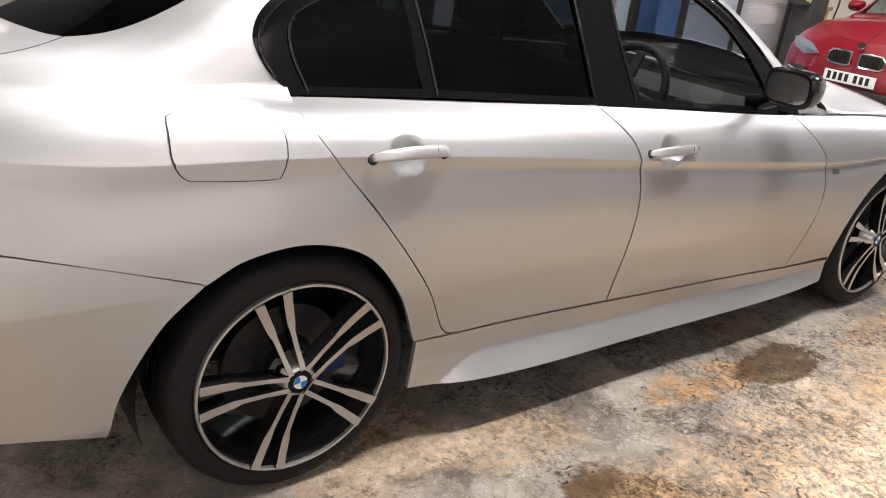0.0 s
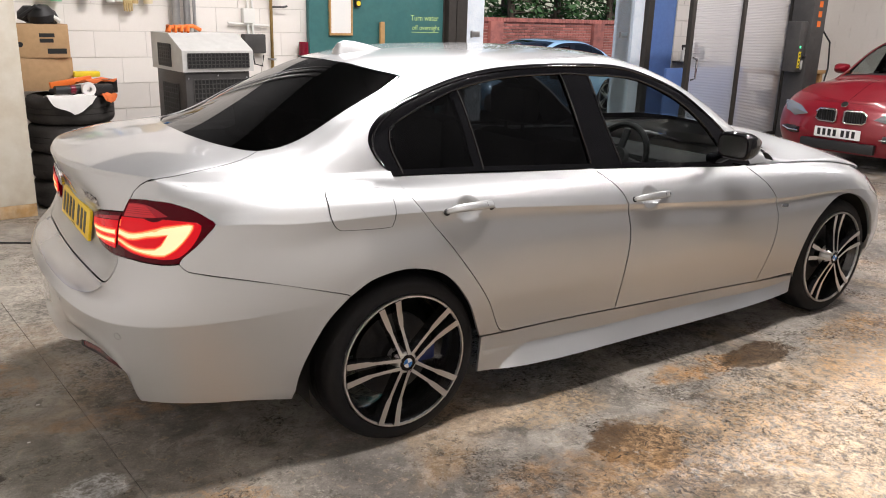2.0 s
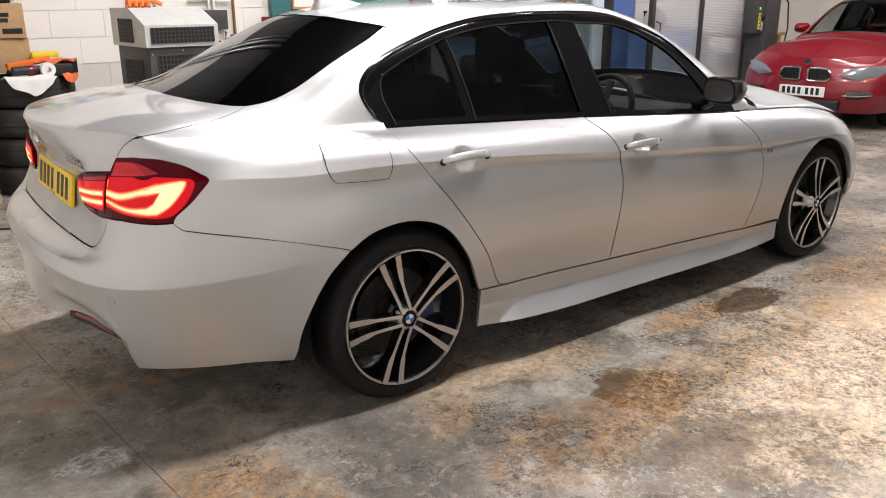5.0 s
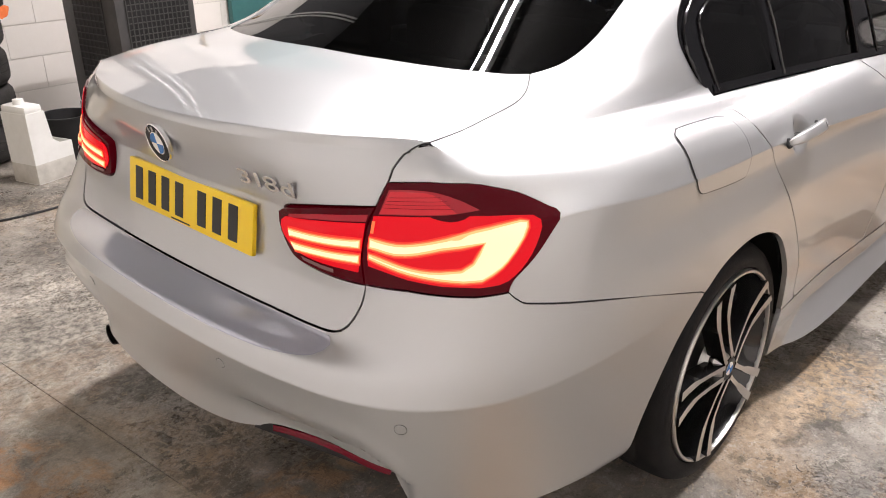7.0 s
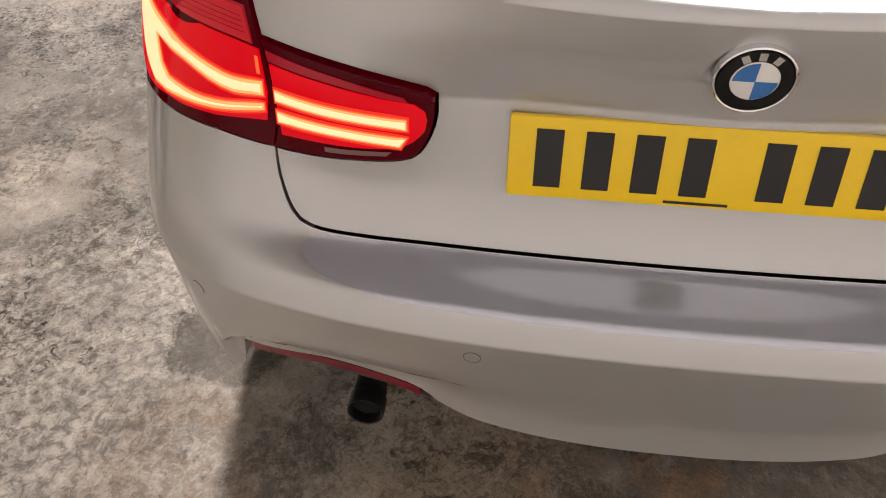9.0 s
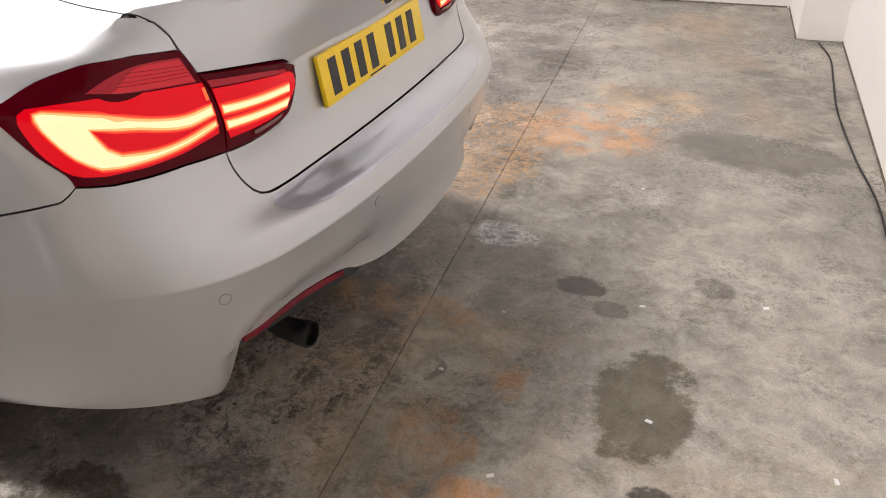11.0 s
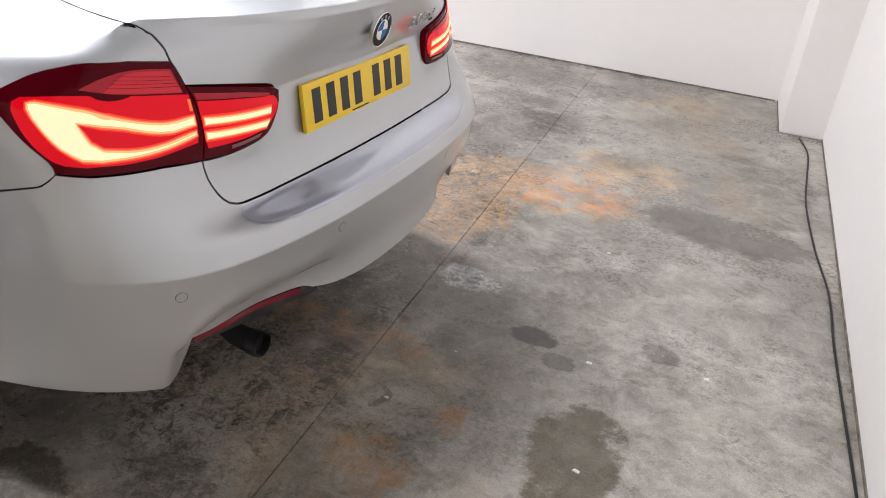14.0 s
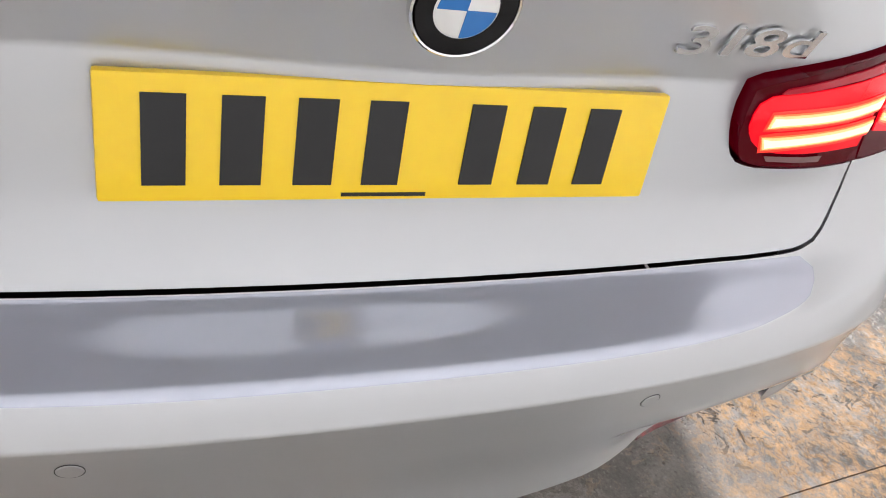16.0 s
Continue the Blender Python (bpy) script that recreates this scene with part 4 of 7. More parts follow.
for flipped in (False, True):
    tail = part("tail_lamp", panel(WRAP, outer_lamp, 0.015, 0.0025, 0.02, proud, flipped), DARK_LENS, car, "red tail lamp with lit light guides")
    part("lower_lens", panel(WRAP, LOWER_RED, 0.015, 0, 0.002, over(.0025), flipped), GLOW_RED, tail, "glowing red lens")
    part("upper_dim_lens", panel(WRAP, UPPER_DIM, 0.015, 0, 0.0, over(.0014), flipped), DIM_LENS, tail)
    part("upper_lens", panel(WRAP, UPPER_RED, 0.015, 0, 0.002, over(.0025), flipped), RED_LENS, tail)
    part("guide_rim", panel(WRAP, PIPE, 0.008, -0.0038, 0.0, over(.0036), flipped), GLOW_RIM, tail)
    part("guide_edge", panel(WRAP, PIPE, 0.008, -0.0012, 0.0, over(.0044), flipped), GLOW_HALO, tail)
    part("light_guide", panel(WRAP, PIPE, 0.008, 0.0012, 0.002, over(.0055), flipped), GLOW_PIPE, tail, "bright curved light guide")
    part("guide_core", panel(WRAP, PIPE, 0.008, 0.0052, 0.0, over(.0062), flipped), GLOW_CORE, tail)
    for z, x1 in ((.945, .706), (.951, .700), (.957, .694), (.963, .684)):
        part("lens_rib", panel(WRAP, uv((back, [(.596 + (z - .945) * .35, z - .004), (x1, z + .0035)]), (back, [(x1, z + .0041), (.596 + (z - .945) * .35, z - .0032)])), 0.03, 0, 0.0, over(.0052), flipped), DARK_LENS, tail)
    part("guide_end", panel(WRAP, uv((back, [(.5795, .917), (.5850, .917), (.5835, .894), (.5780, .894)])), 0.01, 0, 0.0, over(.0055), flipped), GLOW_HALO, tail)
    inner = part("lid_lamp", panel(WRAP, inner_lamp, 0.015, 0.0025, 0.02, proud, flipped), DARK_LENS, lid, "red lamp set into the boot lid")
    part("lid_dim_lens", panel(WRAP, INNER_DIM, 0.015, 0, 0.002, over(.0025), flipped), DIM_LENS, inner)
    part("reversing_lens", panel(WRAP, REVERSE, 0.015, 0, 0.0, over(.0025), flipped), CLEAR_LENS, inner, "small clear reversing lens")
    part("lid_lens", panel(WRAP, INNER_RED, 0.015, 0, 0.002, over(.0025), flipped), GLOW_RED, inner, "glowing red lens")
    for bar in (BAR_A, BAR_B):
        part("lid_guide_rim", panel(WRAP, bar, 0.01, -0.0035, 0.0, over(.0036), flipped), GLOW_RIM, inner)
        part("lid_guide_edge", panel(WRAP, bar, 0.01, -0.0002, 0.0, over(.0044), flipped), GLOW_HALO, inner)
        part("lid_light_guide", panel(WRAP, bar, 0.01, 0.0020, 0.002, over(.0055), flipped), GLOW_PIPE, inner)
        part("lid_guide_core", panel(WRAP, bar, 0.01, 0.0042, 0.0, over(.0062), flipped), GLOW_CORE, inner)

# step film on the bumper, fuel flap, sensors
half_film = uv((back, [(0, .6845), (.338, .6845), (.45, .685), (.518, .6865)], 1), (back, [(.518, .6865), (.535, .678), (.515, .662), (.45, .653), (.338, .648), (0, .647)], 1))
part("step_film", panel(WRAP, half_film + [(-a, b) for a, b in half_film[::-1]], 0.009, 0, 0.0, 0.0014), STEP_FILM, car, "clear shiny film on the bumper step")
FLAP = [(-.30, .985), (-.275, .999), (-.10, .993), (-.062, .975), (-.056, .93), (-.070, .875), (-.095, .865), (-.235, .872), (-.28, .880), (-.303, .92), (-.30, .985)]
both("fuel_flap_gap", WRAP, uv((side, FLAP, 1)), BLACK_RUBBER, car, "thin dark gap round the fuel flap", spacing=0.009, gap=-0.0024, depth=0, lift=0.0018, rows=(V_LINE,))
both("fuel_flap", WRAP, uv((side, FLAP, 1)), PAINT, car, spacing=0.009, gap=0.0010, depth=0, lift=0.0026, rows=(V_LINE,))


def on_wrap(finder, q, lift=0.0):
    """A frame on the car's skin: its z points out, its x level."""
    w = finder([q])
    p, n = WRAP(w)[0], -WRAP.normal(w)[0]
    n = Vector(n)
    x = Vector((0, 0, 1)).cross(n).normalized()
    y = n.cross(x)
    m = Matrix((x, y, n)).transposed().to_4x4()
    m.translation = Vector(p) + n * lift
    return m


TURN = Matrix.Diagonal((1, -1, 1, 1))


def two(name, geo_of, material, parent, label=""):
    """A small part on either side of the car; geo_of(m) gets the matrix that turns the left side over for the right."""
    for m in (Matrix.Identity(4), TURN):
        part(name, geo_of(m), material, parent, label)


for q in ((.288, .580), (.708, .567)):
    m0 = on_wrap(back, q)
    two("parking_sensor", lambda t: Geo().lathe([(0, .0012), (.0105, .0012), (.0112, .0006), (.0112, -.004)], t @ m0, 24), PAINT, car)
    two("sensor_ring", lambda t: Geo().lathe([(.0114, .0002), (.0116, .0006), (.0121, .0006), (.0123, -.002)], t @ m0, 24), BLACK_RUBBER, car)
# reflectors, lower panel, exhaust, side vents
both("bumper_reflector", WRAP, uv((back, [(.372, .438), (.524, .449), (.668, .433), (.662, .420), (.524, .434), (.372, .424)], 1)), RED_PLASTIC, car, "thin red reflector strip", lift=lambda p: bumper_scoop(p) - .003, gap=0, spacing=.012)
both("diffuser_blade", WRAP, uv((back, [(.300, .420), (.372, .4225), (.524, .4325), (.664, .419), (.640, .388), (.524, .392), (.372, .392), (.30, .398)])), BLACK_PLASTIC, car, "black blade under the reflector", lift=lambda p: bumper_scoop(p) - .034, gap=0, spacing=.014)
half_low = uv((back, [(0, .404), (.209, .413), (.344, .434), (.369, .444), (.524, .455), (.672, .44)], 1), (back, [(.672, .44), (.655, .42), (.50, .405), (.2, .365), (0, .345)]))
part("rear_diffuser", panel(WRAP, half_low + [(-a, b) for a, b in half_low[::-1]], 0.03, 0, 0.0, -0.09), BLACK_PLASTIC, car, "black lower bumper panel")
# the pipe's near-black colour stands in for the deep shade under the bumper
exhaust = part("exhaust_pipe", Geo().tube([(-.80, .468, .42), (-.87, .468, .345), (-.91, .468, .322), (-.955, .468, .318)], .027, 20), UNDERBODY, car, "exhaust pipe coloured near-black for the shade under the bumper")
part("exhaust_tip", Geo().lathe([(.028, .02), (.028, 0), (.030, -.001), (.0315, .003), (.0315, .030), (.027, .030)], pose(-.985, .468, .320, 0, 92, 0), 28), DISC, exhaust, "steel rim of the exhaust")
part("exhaust_bore", Geo().lathe([(0, 0), (.028, 0), (.028, .03)], pose(-.965, .468, .320, 0, 92, 0), 24), UNDERBODY, car, "dark inside of the exhaust")

# badge, model name and number plate
ROUND = Matrix.Translation((-.990, 0, .970)) @ Matrix(((0, -.19, -.982, 0), (-1, 0, 0, 0), (0, .982, -.19, 0), (0, 0, 0, 1)))
badge = part("roundel_badge", Geo().lathe([(0, .004), (.024, .004), (.026, .003)], ROUND, 40), WHITE_PLASTIC, car, "round blue and white badge")
part("badge_ring", Geo().lathe([(.0262, -.004), (.0262, .004), (.040, .004), (.041, .001), (.041, -.006)], ROUND, 40), BLACK_GLOSS, badge)
part("badge_rim", Geo().lathe([(.0412, -.006), (.0412, .0035), (.0425, .0045), (.044, .003), (.044, -.006)], ROUND, 40), CHROME, badge)
quad = lambda r, a0: [(0, 0)] + [(r * math.cos(radians(a0 + k * 9)), r * math.sin(radians(a0 + k * 9))) for k in range(11)]
for a0 in (90, 270):
    part("badge_quarter", Geo().prism(quad(.024, a0), .0042, .005, ROUND), BADGE_BLUE, badge)
for a0 in (60, 90, 120):
    part("badge_mark", Geo().prism([(-.004, -.005), (.004, -.005), (.004, .005), (-.004, .005)], .0042, .0052, ROUND @ pose(.033 * math.cos(radians(a0)), .033 * math.sin(radians(a0)), 0, 0, 0, a0 - 90)), CHROME, badge)


def writing(name, text, size, m, material, parent, label="", raised=0.0006, bold=0.0):
    """Raised writing in the built-in font; m puts its middle in place."""
    cu = bpy.data.curves.new(name, "FONT")
    cu.body, cu.size, cu.extrude, cu.align_x, cu.offset = text, size, raised, "CENTER", bold
    ob = new(name, cu)
    dg = bpy.context.evaluated_depsgraph_get()
    me = bpy.data.meshes.new_from_object(ob.evaluated_get(dg))
    bpy.data.objects.remove(ob)
    me.materials.clear()
    o = part(name, me, material, parent, label)
    o.matrix_basis = m
    return o


name_at = on_wrap(back, (-.318, .942), .004)
for figure, dx in (("3", -.064), ("1", -.023), ("8", .018), ("d", .066)):
    writing("model_figure", figure, .048, name_at @ pose(dx, -.016, 0) @ Matrix.Diagonal((1.9, 1, 1, 1)), CHROME, lid, "raised chrome model figure", .0016, .0004)
PLATE = Matrix.Translation((-.949, 0, .823)) @ Matrix(((0, .160, -.987, 0), (-1, 0, 0, 0), (0, .987, .160, 0), (0, 0, 0, 1)))
plate = part("number_plate", Geo().box((-.26, -.0555, -.012), (.26, .0555, 0), PLATE, .004), YELLOW, car, "yellow rear number plate with dark bars")
x = -.232
for k in range(7):
    if k == 4:
        x += .033
    part("plate_bar", Geo().box((x + .006, -.0395, 0), (x + .040, .0395, .0012), PLATE), INK, plate)
    x += .061
part("maker_mark", Geo().box((-.06, -.051, 0), (.02, -.0475, .0008), PLATE), INK, plate)

# door handles, mirror, aerial
def handle_grip(t, m0):
    """A bowed bar, flat to the front, deepest in the middle, with blunt ends."""
    rows = [(-.112, .009, .006, .004), (-.108, .0135, .012, .006), (-.085, .0155, .024, .010), (-.03, .0160, .032, .012), (.03, .0155, .032, .012), (.080, .0135, .024, .010), (.106, .0095, .012, .006), (.112, .006, .006, .004)]
    n, verts = 16, []
    for x, hy, zc, hz in rows:
        for j in range(n):
            a = 2 * math.pi * j / n
            verts.append((x, hy * math.copysign(abs(math.cos(a)) ** .6, math.cos(a)), zc + hz * math.copysign(abs(math.sin(a)) ** .6, math.sin(a))))
    faces = [(i * n + j, i * n + (j + 1) % n, (i + 1) * n + (j + 1) % n, (i + 1) * n + j) for i in range(len(rows) - 1) for j in range(n)]
    return Geo().add(verts, faces + [tuple(range(n)), tuple(range(len(verts) - n, len(verts)))], t @ m0)


for q in HANDLES:
    m0 = on_wrap(side, q)
    for t in (Matrix.Identity(4), TURN):
        grip = part("door_handle", handle_grip(t, m0), PAINT, car, "silver pull handle")
        part("handle_joint", Geo().tube([(-.058, .0152 * math.cos(a), .0275 + .0118 * math.sin(a)) for a in [math.pi * (k / 10) for k in range(11)]], .0009, 6, t @ m0), BLACK_RUBBER, grip)
        for x, r in ((-.104, 1.0), (.106, .82)):
            part("handle_base", Geo().lathe([(0, .0035), (.013 * r, .0035), (.0155 * r, .002), (.0165 * r, -.004)], t @ m0 @ pose(x, 0, 0), 18), BLACK_RUBBER, grip)
m0 = on_wrap(side, HANDLES[1])
part("key_lock", Geo().lathe([(0, .0012), (.0055, .0012), (.0062, 0)], TURN @ m0 @ pose(-.088, 0, .0345), 16), CHROME, car, "small chrome key lock in the handle")
both("wing_badge", WRAP, uv((side, [(2.235, .703), (2.285, .700), (2.28, .685), (2.23, .688)])), CHROME, car, lift=.002, gap=0)


def mirror_shell(t):
    g = Geo()
    rows = [(1.735, .056, .085), (1.745, .064, .092), (1.79, .064, .086), (1.84, .050, .072), (1.88, .030, .052), (1.90, .012, .03)]
    n = 20
    verts, faces = [], []
    for xx, hz, hy in rows:
        verts += [(xx, .925 + hy * math.copysign(abs(math.cos(2 * math.pi * j / n)) ** .55, math.cos(2 * math.pi * j / n)), 1.035 + hz * math.copysign(abs(math.sin(2 * math.pi * j / n)) ** .55, math.sin(2 * math.pi * j / n))) for j in range(n)]
    for i in range(len(rows) - 1):
        faces += [(i * n + j, i * n + (j + 1) % n, (i + 1) * n + (j + 1) % n, (i + 1) * n + j) for j in range(n)]
    faces += [tuple(range(n)), tuple(range(len(verts) - n, len(verts)))]
    g.add(verts, faces, t)
    g.tube([(1.80, .76, .945), (1.79, .83, .965), (1.77, .88, .985)], [.03, .026, .022], 12, t)
    return g


two("door_mirror", mirror_shell, BLACK_GLOSS, car, "gloss black door mirror")
two("mirror_glass", lambda t: Geo().add([(1.7335, .925 + .078 * math.copysign(abs(math.cos(a)) ** .55, math.cos(a)), 1.035 + .048 * math.copysign(abs(math.sin(a)) ** .55, math.sin(a))) for a in [2 * math.pi * k / 24 for k in range(24)]], [tuple(range(24))], t), CHROME, car)
fin = Geo()
rows = [(.150, .030, .004), (.158, .032, .030), (.172, .032, .050), (.20, .033, .056), (.25, .033, .047), (.31, .030, .030), (.36, .022, .013), (.395, .008, .002)]
verts, faces = [], []
for xx, w, h in rows:
    zb = float(CABIN(top([(xx, 0)]))[0, 2]) - .004
    verts += [(xx, w * math.cos(math.pi * j / 8) * (1 if j in (0, 8) else .82), zb + h * math.sin(math.pi * j / 8) ** .8) for j in range(9)]
for i in range(len(rows) - 1):
    faces += [(i * 9 + j, i * 9 + j + 1, i * 9 + j + 10, i * 9 + j + 9) for j in range(8)]
part("roof_aerial", fin.add(verts, faces + [tuple(range(9))]), PAINT, car, "silver shark-fin aerial")

# wheels


def spoke_pair(a):
    """One machined twin spoke, flat to the front, with the dark flanks behind it."""
    face, flank_g = Geo(), Geo()
    for s in (-1, 1):
        line = [(.030, .0165), (.085, .0195), (.142, .0232), (.166, .0262), (.205, .0305), (.252, .0360)]
        wide = [.0068, .0060, .0064, .0102, .0112, .0122]
        pts_a = [(r, s * o - w) for (r, o), w in zip(line, wide)]
        pts_b = [(r, s * o + w) for (r, o), w in zip(line, wide)]
        out = pts_a + pts_b[::-1]
        n = len(line)
        v = [(x0, y0, .018 - .010 * math.sin(math.pi * (x0 - .05) / .21)) for x0, y0 in out]
        face.add(v, [(i, i + 1, 2 * n - 2 - i, 2 * n - 1 - i) for i in range(n - 1)], pose(0, 0, .001, 0, 0, a))
        lowv = [(x0, y0 * 1.0, z0 - .045) for x0, y0, z0 in v]
        m = len(v)
        flank_g.add([(x0, y0, z0) for x0, y0, z0 in v] + lowv, [(i, (i + 1) % m, m + (i + 1) % m, m + i) for i in range(m)], pose(0, 0, 0, 0, 0, a))
    return face, flank_g


def build_wheel(turn):
    """Parts of a wheel, standing on its axis z (outwards), its hub face near z = 0."""
    tyre = Geo().lathe([(.258, -.006), (.268, .004), (.285, .006), (.305, .000), (.318, -.012), (.326, -.030), (.329, -.055), (.3295, -.085), (.3235, -.0855), (.3235, -.0895), (.3295, -.090),
                        (.330, -.125), (.3235, -.1255), (.3235, -.1295), (.330, -.130), (.3295, -.165), (.3235, -.1655), (.3235, -.1695), (.329, -.170), (.326, -.215), (.316, -.235), (.285, -.245), (.258, -.240)], n=72)
    rim = Geo().lathe([(.2515, -.012), (.2525, .004), (.254, .010), (.260, .010), (.263, .004), (.262, -.006)], n=72)
    barrel = Geo().lathe([(.253, .002), (.246, -.022), (.232, -.040), (.225, -.10), (.225, -.20), (.250, -.235)], n=48)
    hub = Geo().lathe([(0, .016), (.034, .0175), (.040, .014), (.046, .002), (.060, -.04)], n=40)
    cap = Geo().lathe([(0, .0205), (.020, .0205), (.031, .020), (.033, .016)], n=32)
    disc = Geo().lathe([(.07, -.085), (.165, -.085), (.165, -.107), (.07, -.107)], n=48, close=True).lathe([(0, -.06), (.072, -.062), (.085, -.084)], n=32)
    caliper = Geo().box((.10, -.06, -.13), (.185, .06, -.075), pose(0, 0, 0, 0, 0, 0), .015)
    faces, flanks = [], []
    for k in range(5):
        f, g = spoke_pair(turn + 72 * k)
        faces.append(f)
        flanks.append(g)
    nuts = [Geo().lathe([(0, .004), (.008, .004), (.010, -.004)], pose(.052 * math.cos(radians(turn + 36 + 72 * k)), .052 * math.sin(radians(turn + 36 + 72 * k)), -.012), 6) for k in range(5)]
    return tyre, rim, barrel, hub, cap, disc, caliper, faces, flanks, nuts


def put_wheel(x, y, z, turn, out, camber=0.0):
    m = Matrix.Translation((x, y, z)) @ (pose(0, 0, 0, 90, 0, 0) if out < 0 else pose(0, 0, 0, -90, 0, 0))
    tyre, rim, barrel, hub, cap, disc, caliper, faces, flanks, nuts = build_wheel(turn)
    w = part("wheel", barrel, ALLOY_BLACK, car, "black and machined twin-spoke alloy wheel")
    w.matrix_basis = m
    part("tyre", tyre, TYRE, w, "low-profile black tyre")
    part("rim_lip", rim, ALLOY, w)
    part("hub", hub, ALLOY, w)
    c = part("centre_cap", cap, BLACK_GLOSS, w, "blue and white round centre cap")
    part("brake_disc", disc, DISC, w)
    part("brake_caliper", caliper, CALIPER_BLUE if x < 1 else DISC, w, "blue brake caliper" if x < 1 else "")
    for f, g in zip(faces, flanks):
        part("spoke_face", f, ALLOY, w, "bright machined spoke face", False)
        part("spoke_flank", g, ALLOY_BLACK, w, "", False)
    for g in nuts:
        part("wheel_bolt", g, ALLOY_BLACK, w)
    part("cap_disc", Geo().lathe([(0, .0208), (.0185, .0208), (.0186, .018)], n=28), WHITE_PLASTIC, w)
    for a0 in (90, 270):
        part("cap_quarter", Geo().prism(quad(.0185, a0 + 12), .021, .0215), BADGE_BLUE, w)


for x in (0, 2.81):
    put_wheel(x, -.885 if x < 1 else -.88, .330, 36 if x < 1 else 20, -1)
    put_wheel(x, .885 if x < 1 else .88, .330, 40, 1)

# hidden body: arch liners, floor pan, dark cabin
for x in (0, 2.81):
    for s in (-1, 1):
        g = Geo()
        n = 28
        ring = [(x + .385 * math.cos(math.pi * (1.07 * k / n + .02)), .33 + .385 * math.sin(math.pi * (1.07 * k / n + .02))) for k in range(n + 1)]
        v = [(a, s * .862, b) for a, b in ring] + [(a, s * .56, b) for a, b in ring]
        f = [(k, k + 1, n + 2 + k, n + 1 + k) for k in range(n)] + [tuple(range(n + 1, 2 * n + 2))]
        part("arch_liner", g.add(v, f), UNDERBODY, car)
g = Geo().box((-.78, -.66, .29), (3.3, .66, .34)).box((.60, -.80, .21), (2.30, .80, .29))
part("floor_pan", g, UNDERBODY, car, smooth=False)
g = Geo()
for lo, hi in (((-.80, -.55, .60), (-.78, .55, .95)), ((-.78, -.73, .30), (-.42, -.71, .95)), ((-.78, .71, .30), (-.42, .73, .95)), ((.60, -.80, .36), (1.95, -.78, .885)), ((.60, .78, .36), (1.95, .80, .885)), ((1.95, -.80, .30), (2.36, -.78, .82)), ((1.95, .78, .30), (2.36, .80, .82)), ((2.36, -.70, .30), (2.38, .70, .84)), ((-.50, -.72, .98), (-.05, .72, 1.0))):
    g.box(lo, hi)
part("inner_lining", g, UNDERBODY, car, smooth=False)
FABRIC = mat("black_leather", (0.010, 0.010, 0.010), 0.6, spec=0.2, bump=0.2, bump_scale=200, grain=0.2, grain_scale=30)
for y in (-.37, .37):
    seat = part("front_seat", Geo().box((.95, y - .25, .42), (1.50, y + .25, .58), None, .06), FABRIC, car, "black leather front seat")
    part("seat_back", Geo().box((.80, y - .25, .50), (.98, y + .25, 1.08), pose(0, 0, 0, 0, 0, 0) @ Matrix.Shear("XY", 4, (0, 0)), .07), FABRIC, seat)
    part("head_restraint", Geo().box((.82, y - .13, 1.12), (.93, y + .13, 1.29), None, .045).tube([(.88, y - .06, 1.05), (.88, y - .06, 1.14)], .008).tube([(.88, y + .06, 1.05), (.88, y + .06, 1.14)], .008), FABRIC, seat)
bench = part("rear_seat", Geo().box((.0, -.62, .45), (.50, .62, .60), None, .06), FABRIC, car, "black rear bench seat")
part("bench_back", Geo().box((-.16, -.62, .55), (.02, .62, 1.04), None, .06), FABRIC, bench)
for y in (-.38, 0, .38):
    part("rear_head_restraint", Geo().box((-.14, y - .12, 1.03), (-.04, y + .12, 1.17), None, .035), FABRIC, bench)
dash = part("dashboard", Geo().box((1.75, -.70, .70), (2.12, .70, .91), None, .06).box((1.72, -.12, .62), (1.85, .12, .93), None, .03), FABRIC, car, "black dashboard")
part("screen", Geo().box((1.72, -.12, .93), (1.745, .14, 1.02), None, .008), BLACK_GLOSS, dash)
part("air_vent", Geo().box((1.712, -.66, .84), (1.722, -.50, .90), None, .004), CHROME, dash)
SW = Matrix.Translation((1.56, -.37, .90)) @ pose(0, 0, 0, 0, -66, 0)
wheel_ring = Geo()
wheel_ring.tube([(.185 * math.cos(2 * math.pi * k / 40), .185 * math.sin(2 * math.pi * k / 40), 0) for k in range(41)], .016, 10, SW)
sw = part("steering_wheel", wheel_ring, FABRIC, car, "black leather steering wheel")
part("steering_boss", Geo().lathe([(0, .015), (.06, .012), (.07, -.01)], SW, 24).box((-.16, -.018, -.01), (.16, .018, .008), SW, .004).tube([(0, 0, 0), (.02, 0, -.25)], .03, 10, SW), FABRIC, sw)
part("rear_view_mirror", Geo().box((1.50, -.12, 1.26), (1.53, .12, 1.32), None, .012).tube([(1.53, 0, 1.30), (1.56, 0, 1.37)], .01), BLACK_GLOSS, car)
part("headlining", Geo().box((.32, -.48, 1.345), (1.36, .48, 1.357)), FABRIC, car)

# ---- the room ----
WALL_WHITE = mat("painted_blockwork", (0.78, 0.745, 0.70), 0.6, grain=0.10, grain_scale=25, bump=0.2, bump_scale=120, stain=(0.66, 0.62, 0.57), stain_scale=1.5, stain_amount=0.3, random_value=0.008)
BOARD_WHITE = mat("white_wall_board", (0.85, 0.825, 0.79), 0.45, grain=0.1, grain_scale=12, bump=0.08, bump_scale=40, stain=(0.79, 0.75, 0.69), stain_scale=0.9, stain_amount=0.35)
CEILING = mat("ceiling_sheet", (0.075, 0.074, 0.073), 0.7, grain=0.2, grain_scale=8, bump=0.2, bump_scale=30)
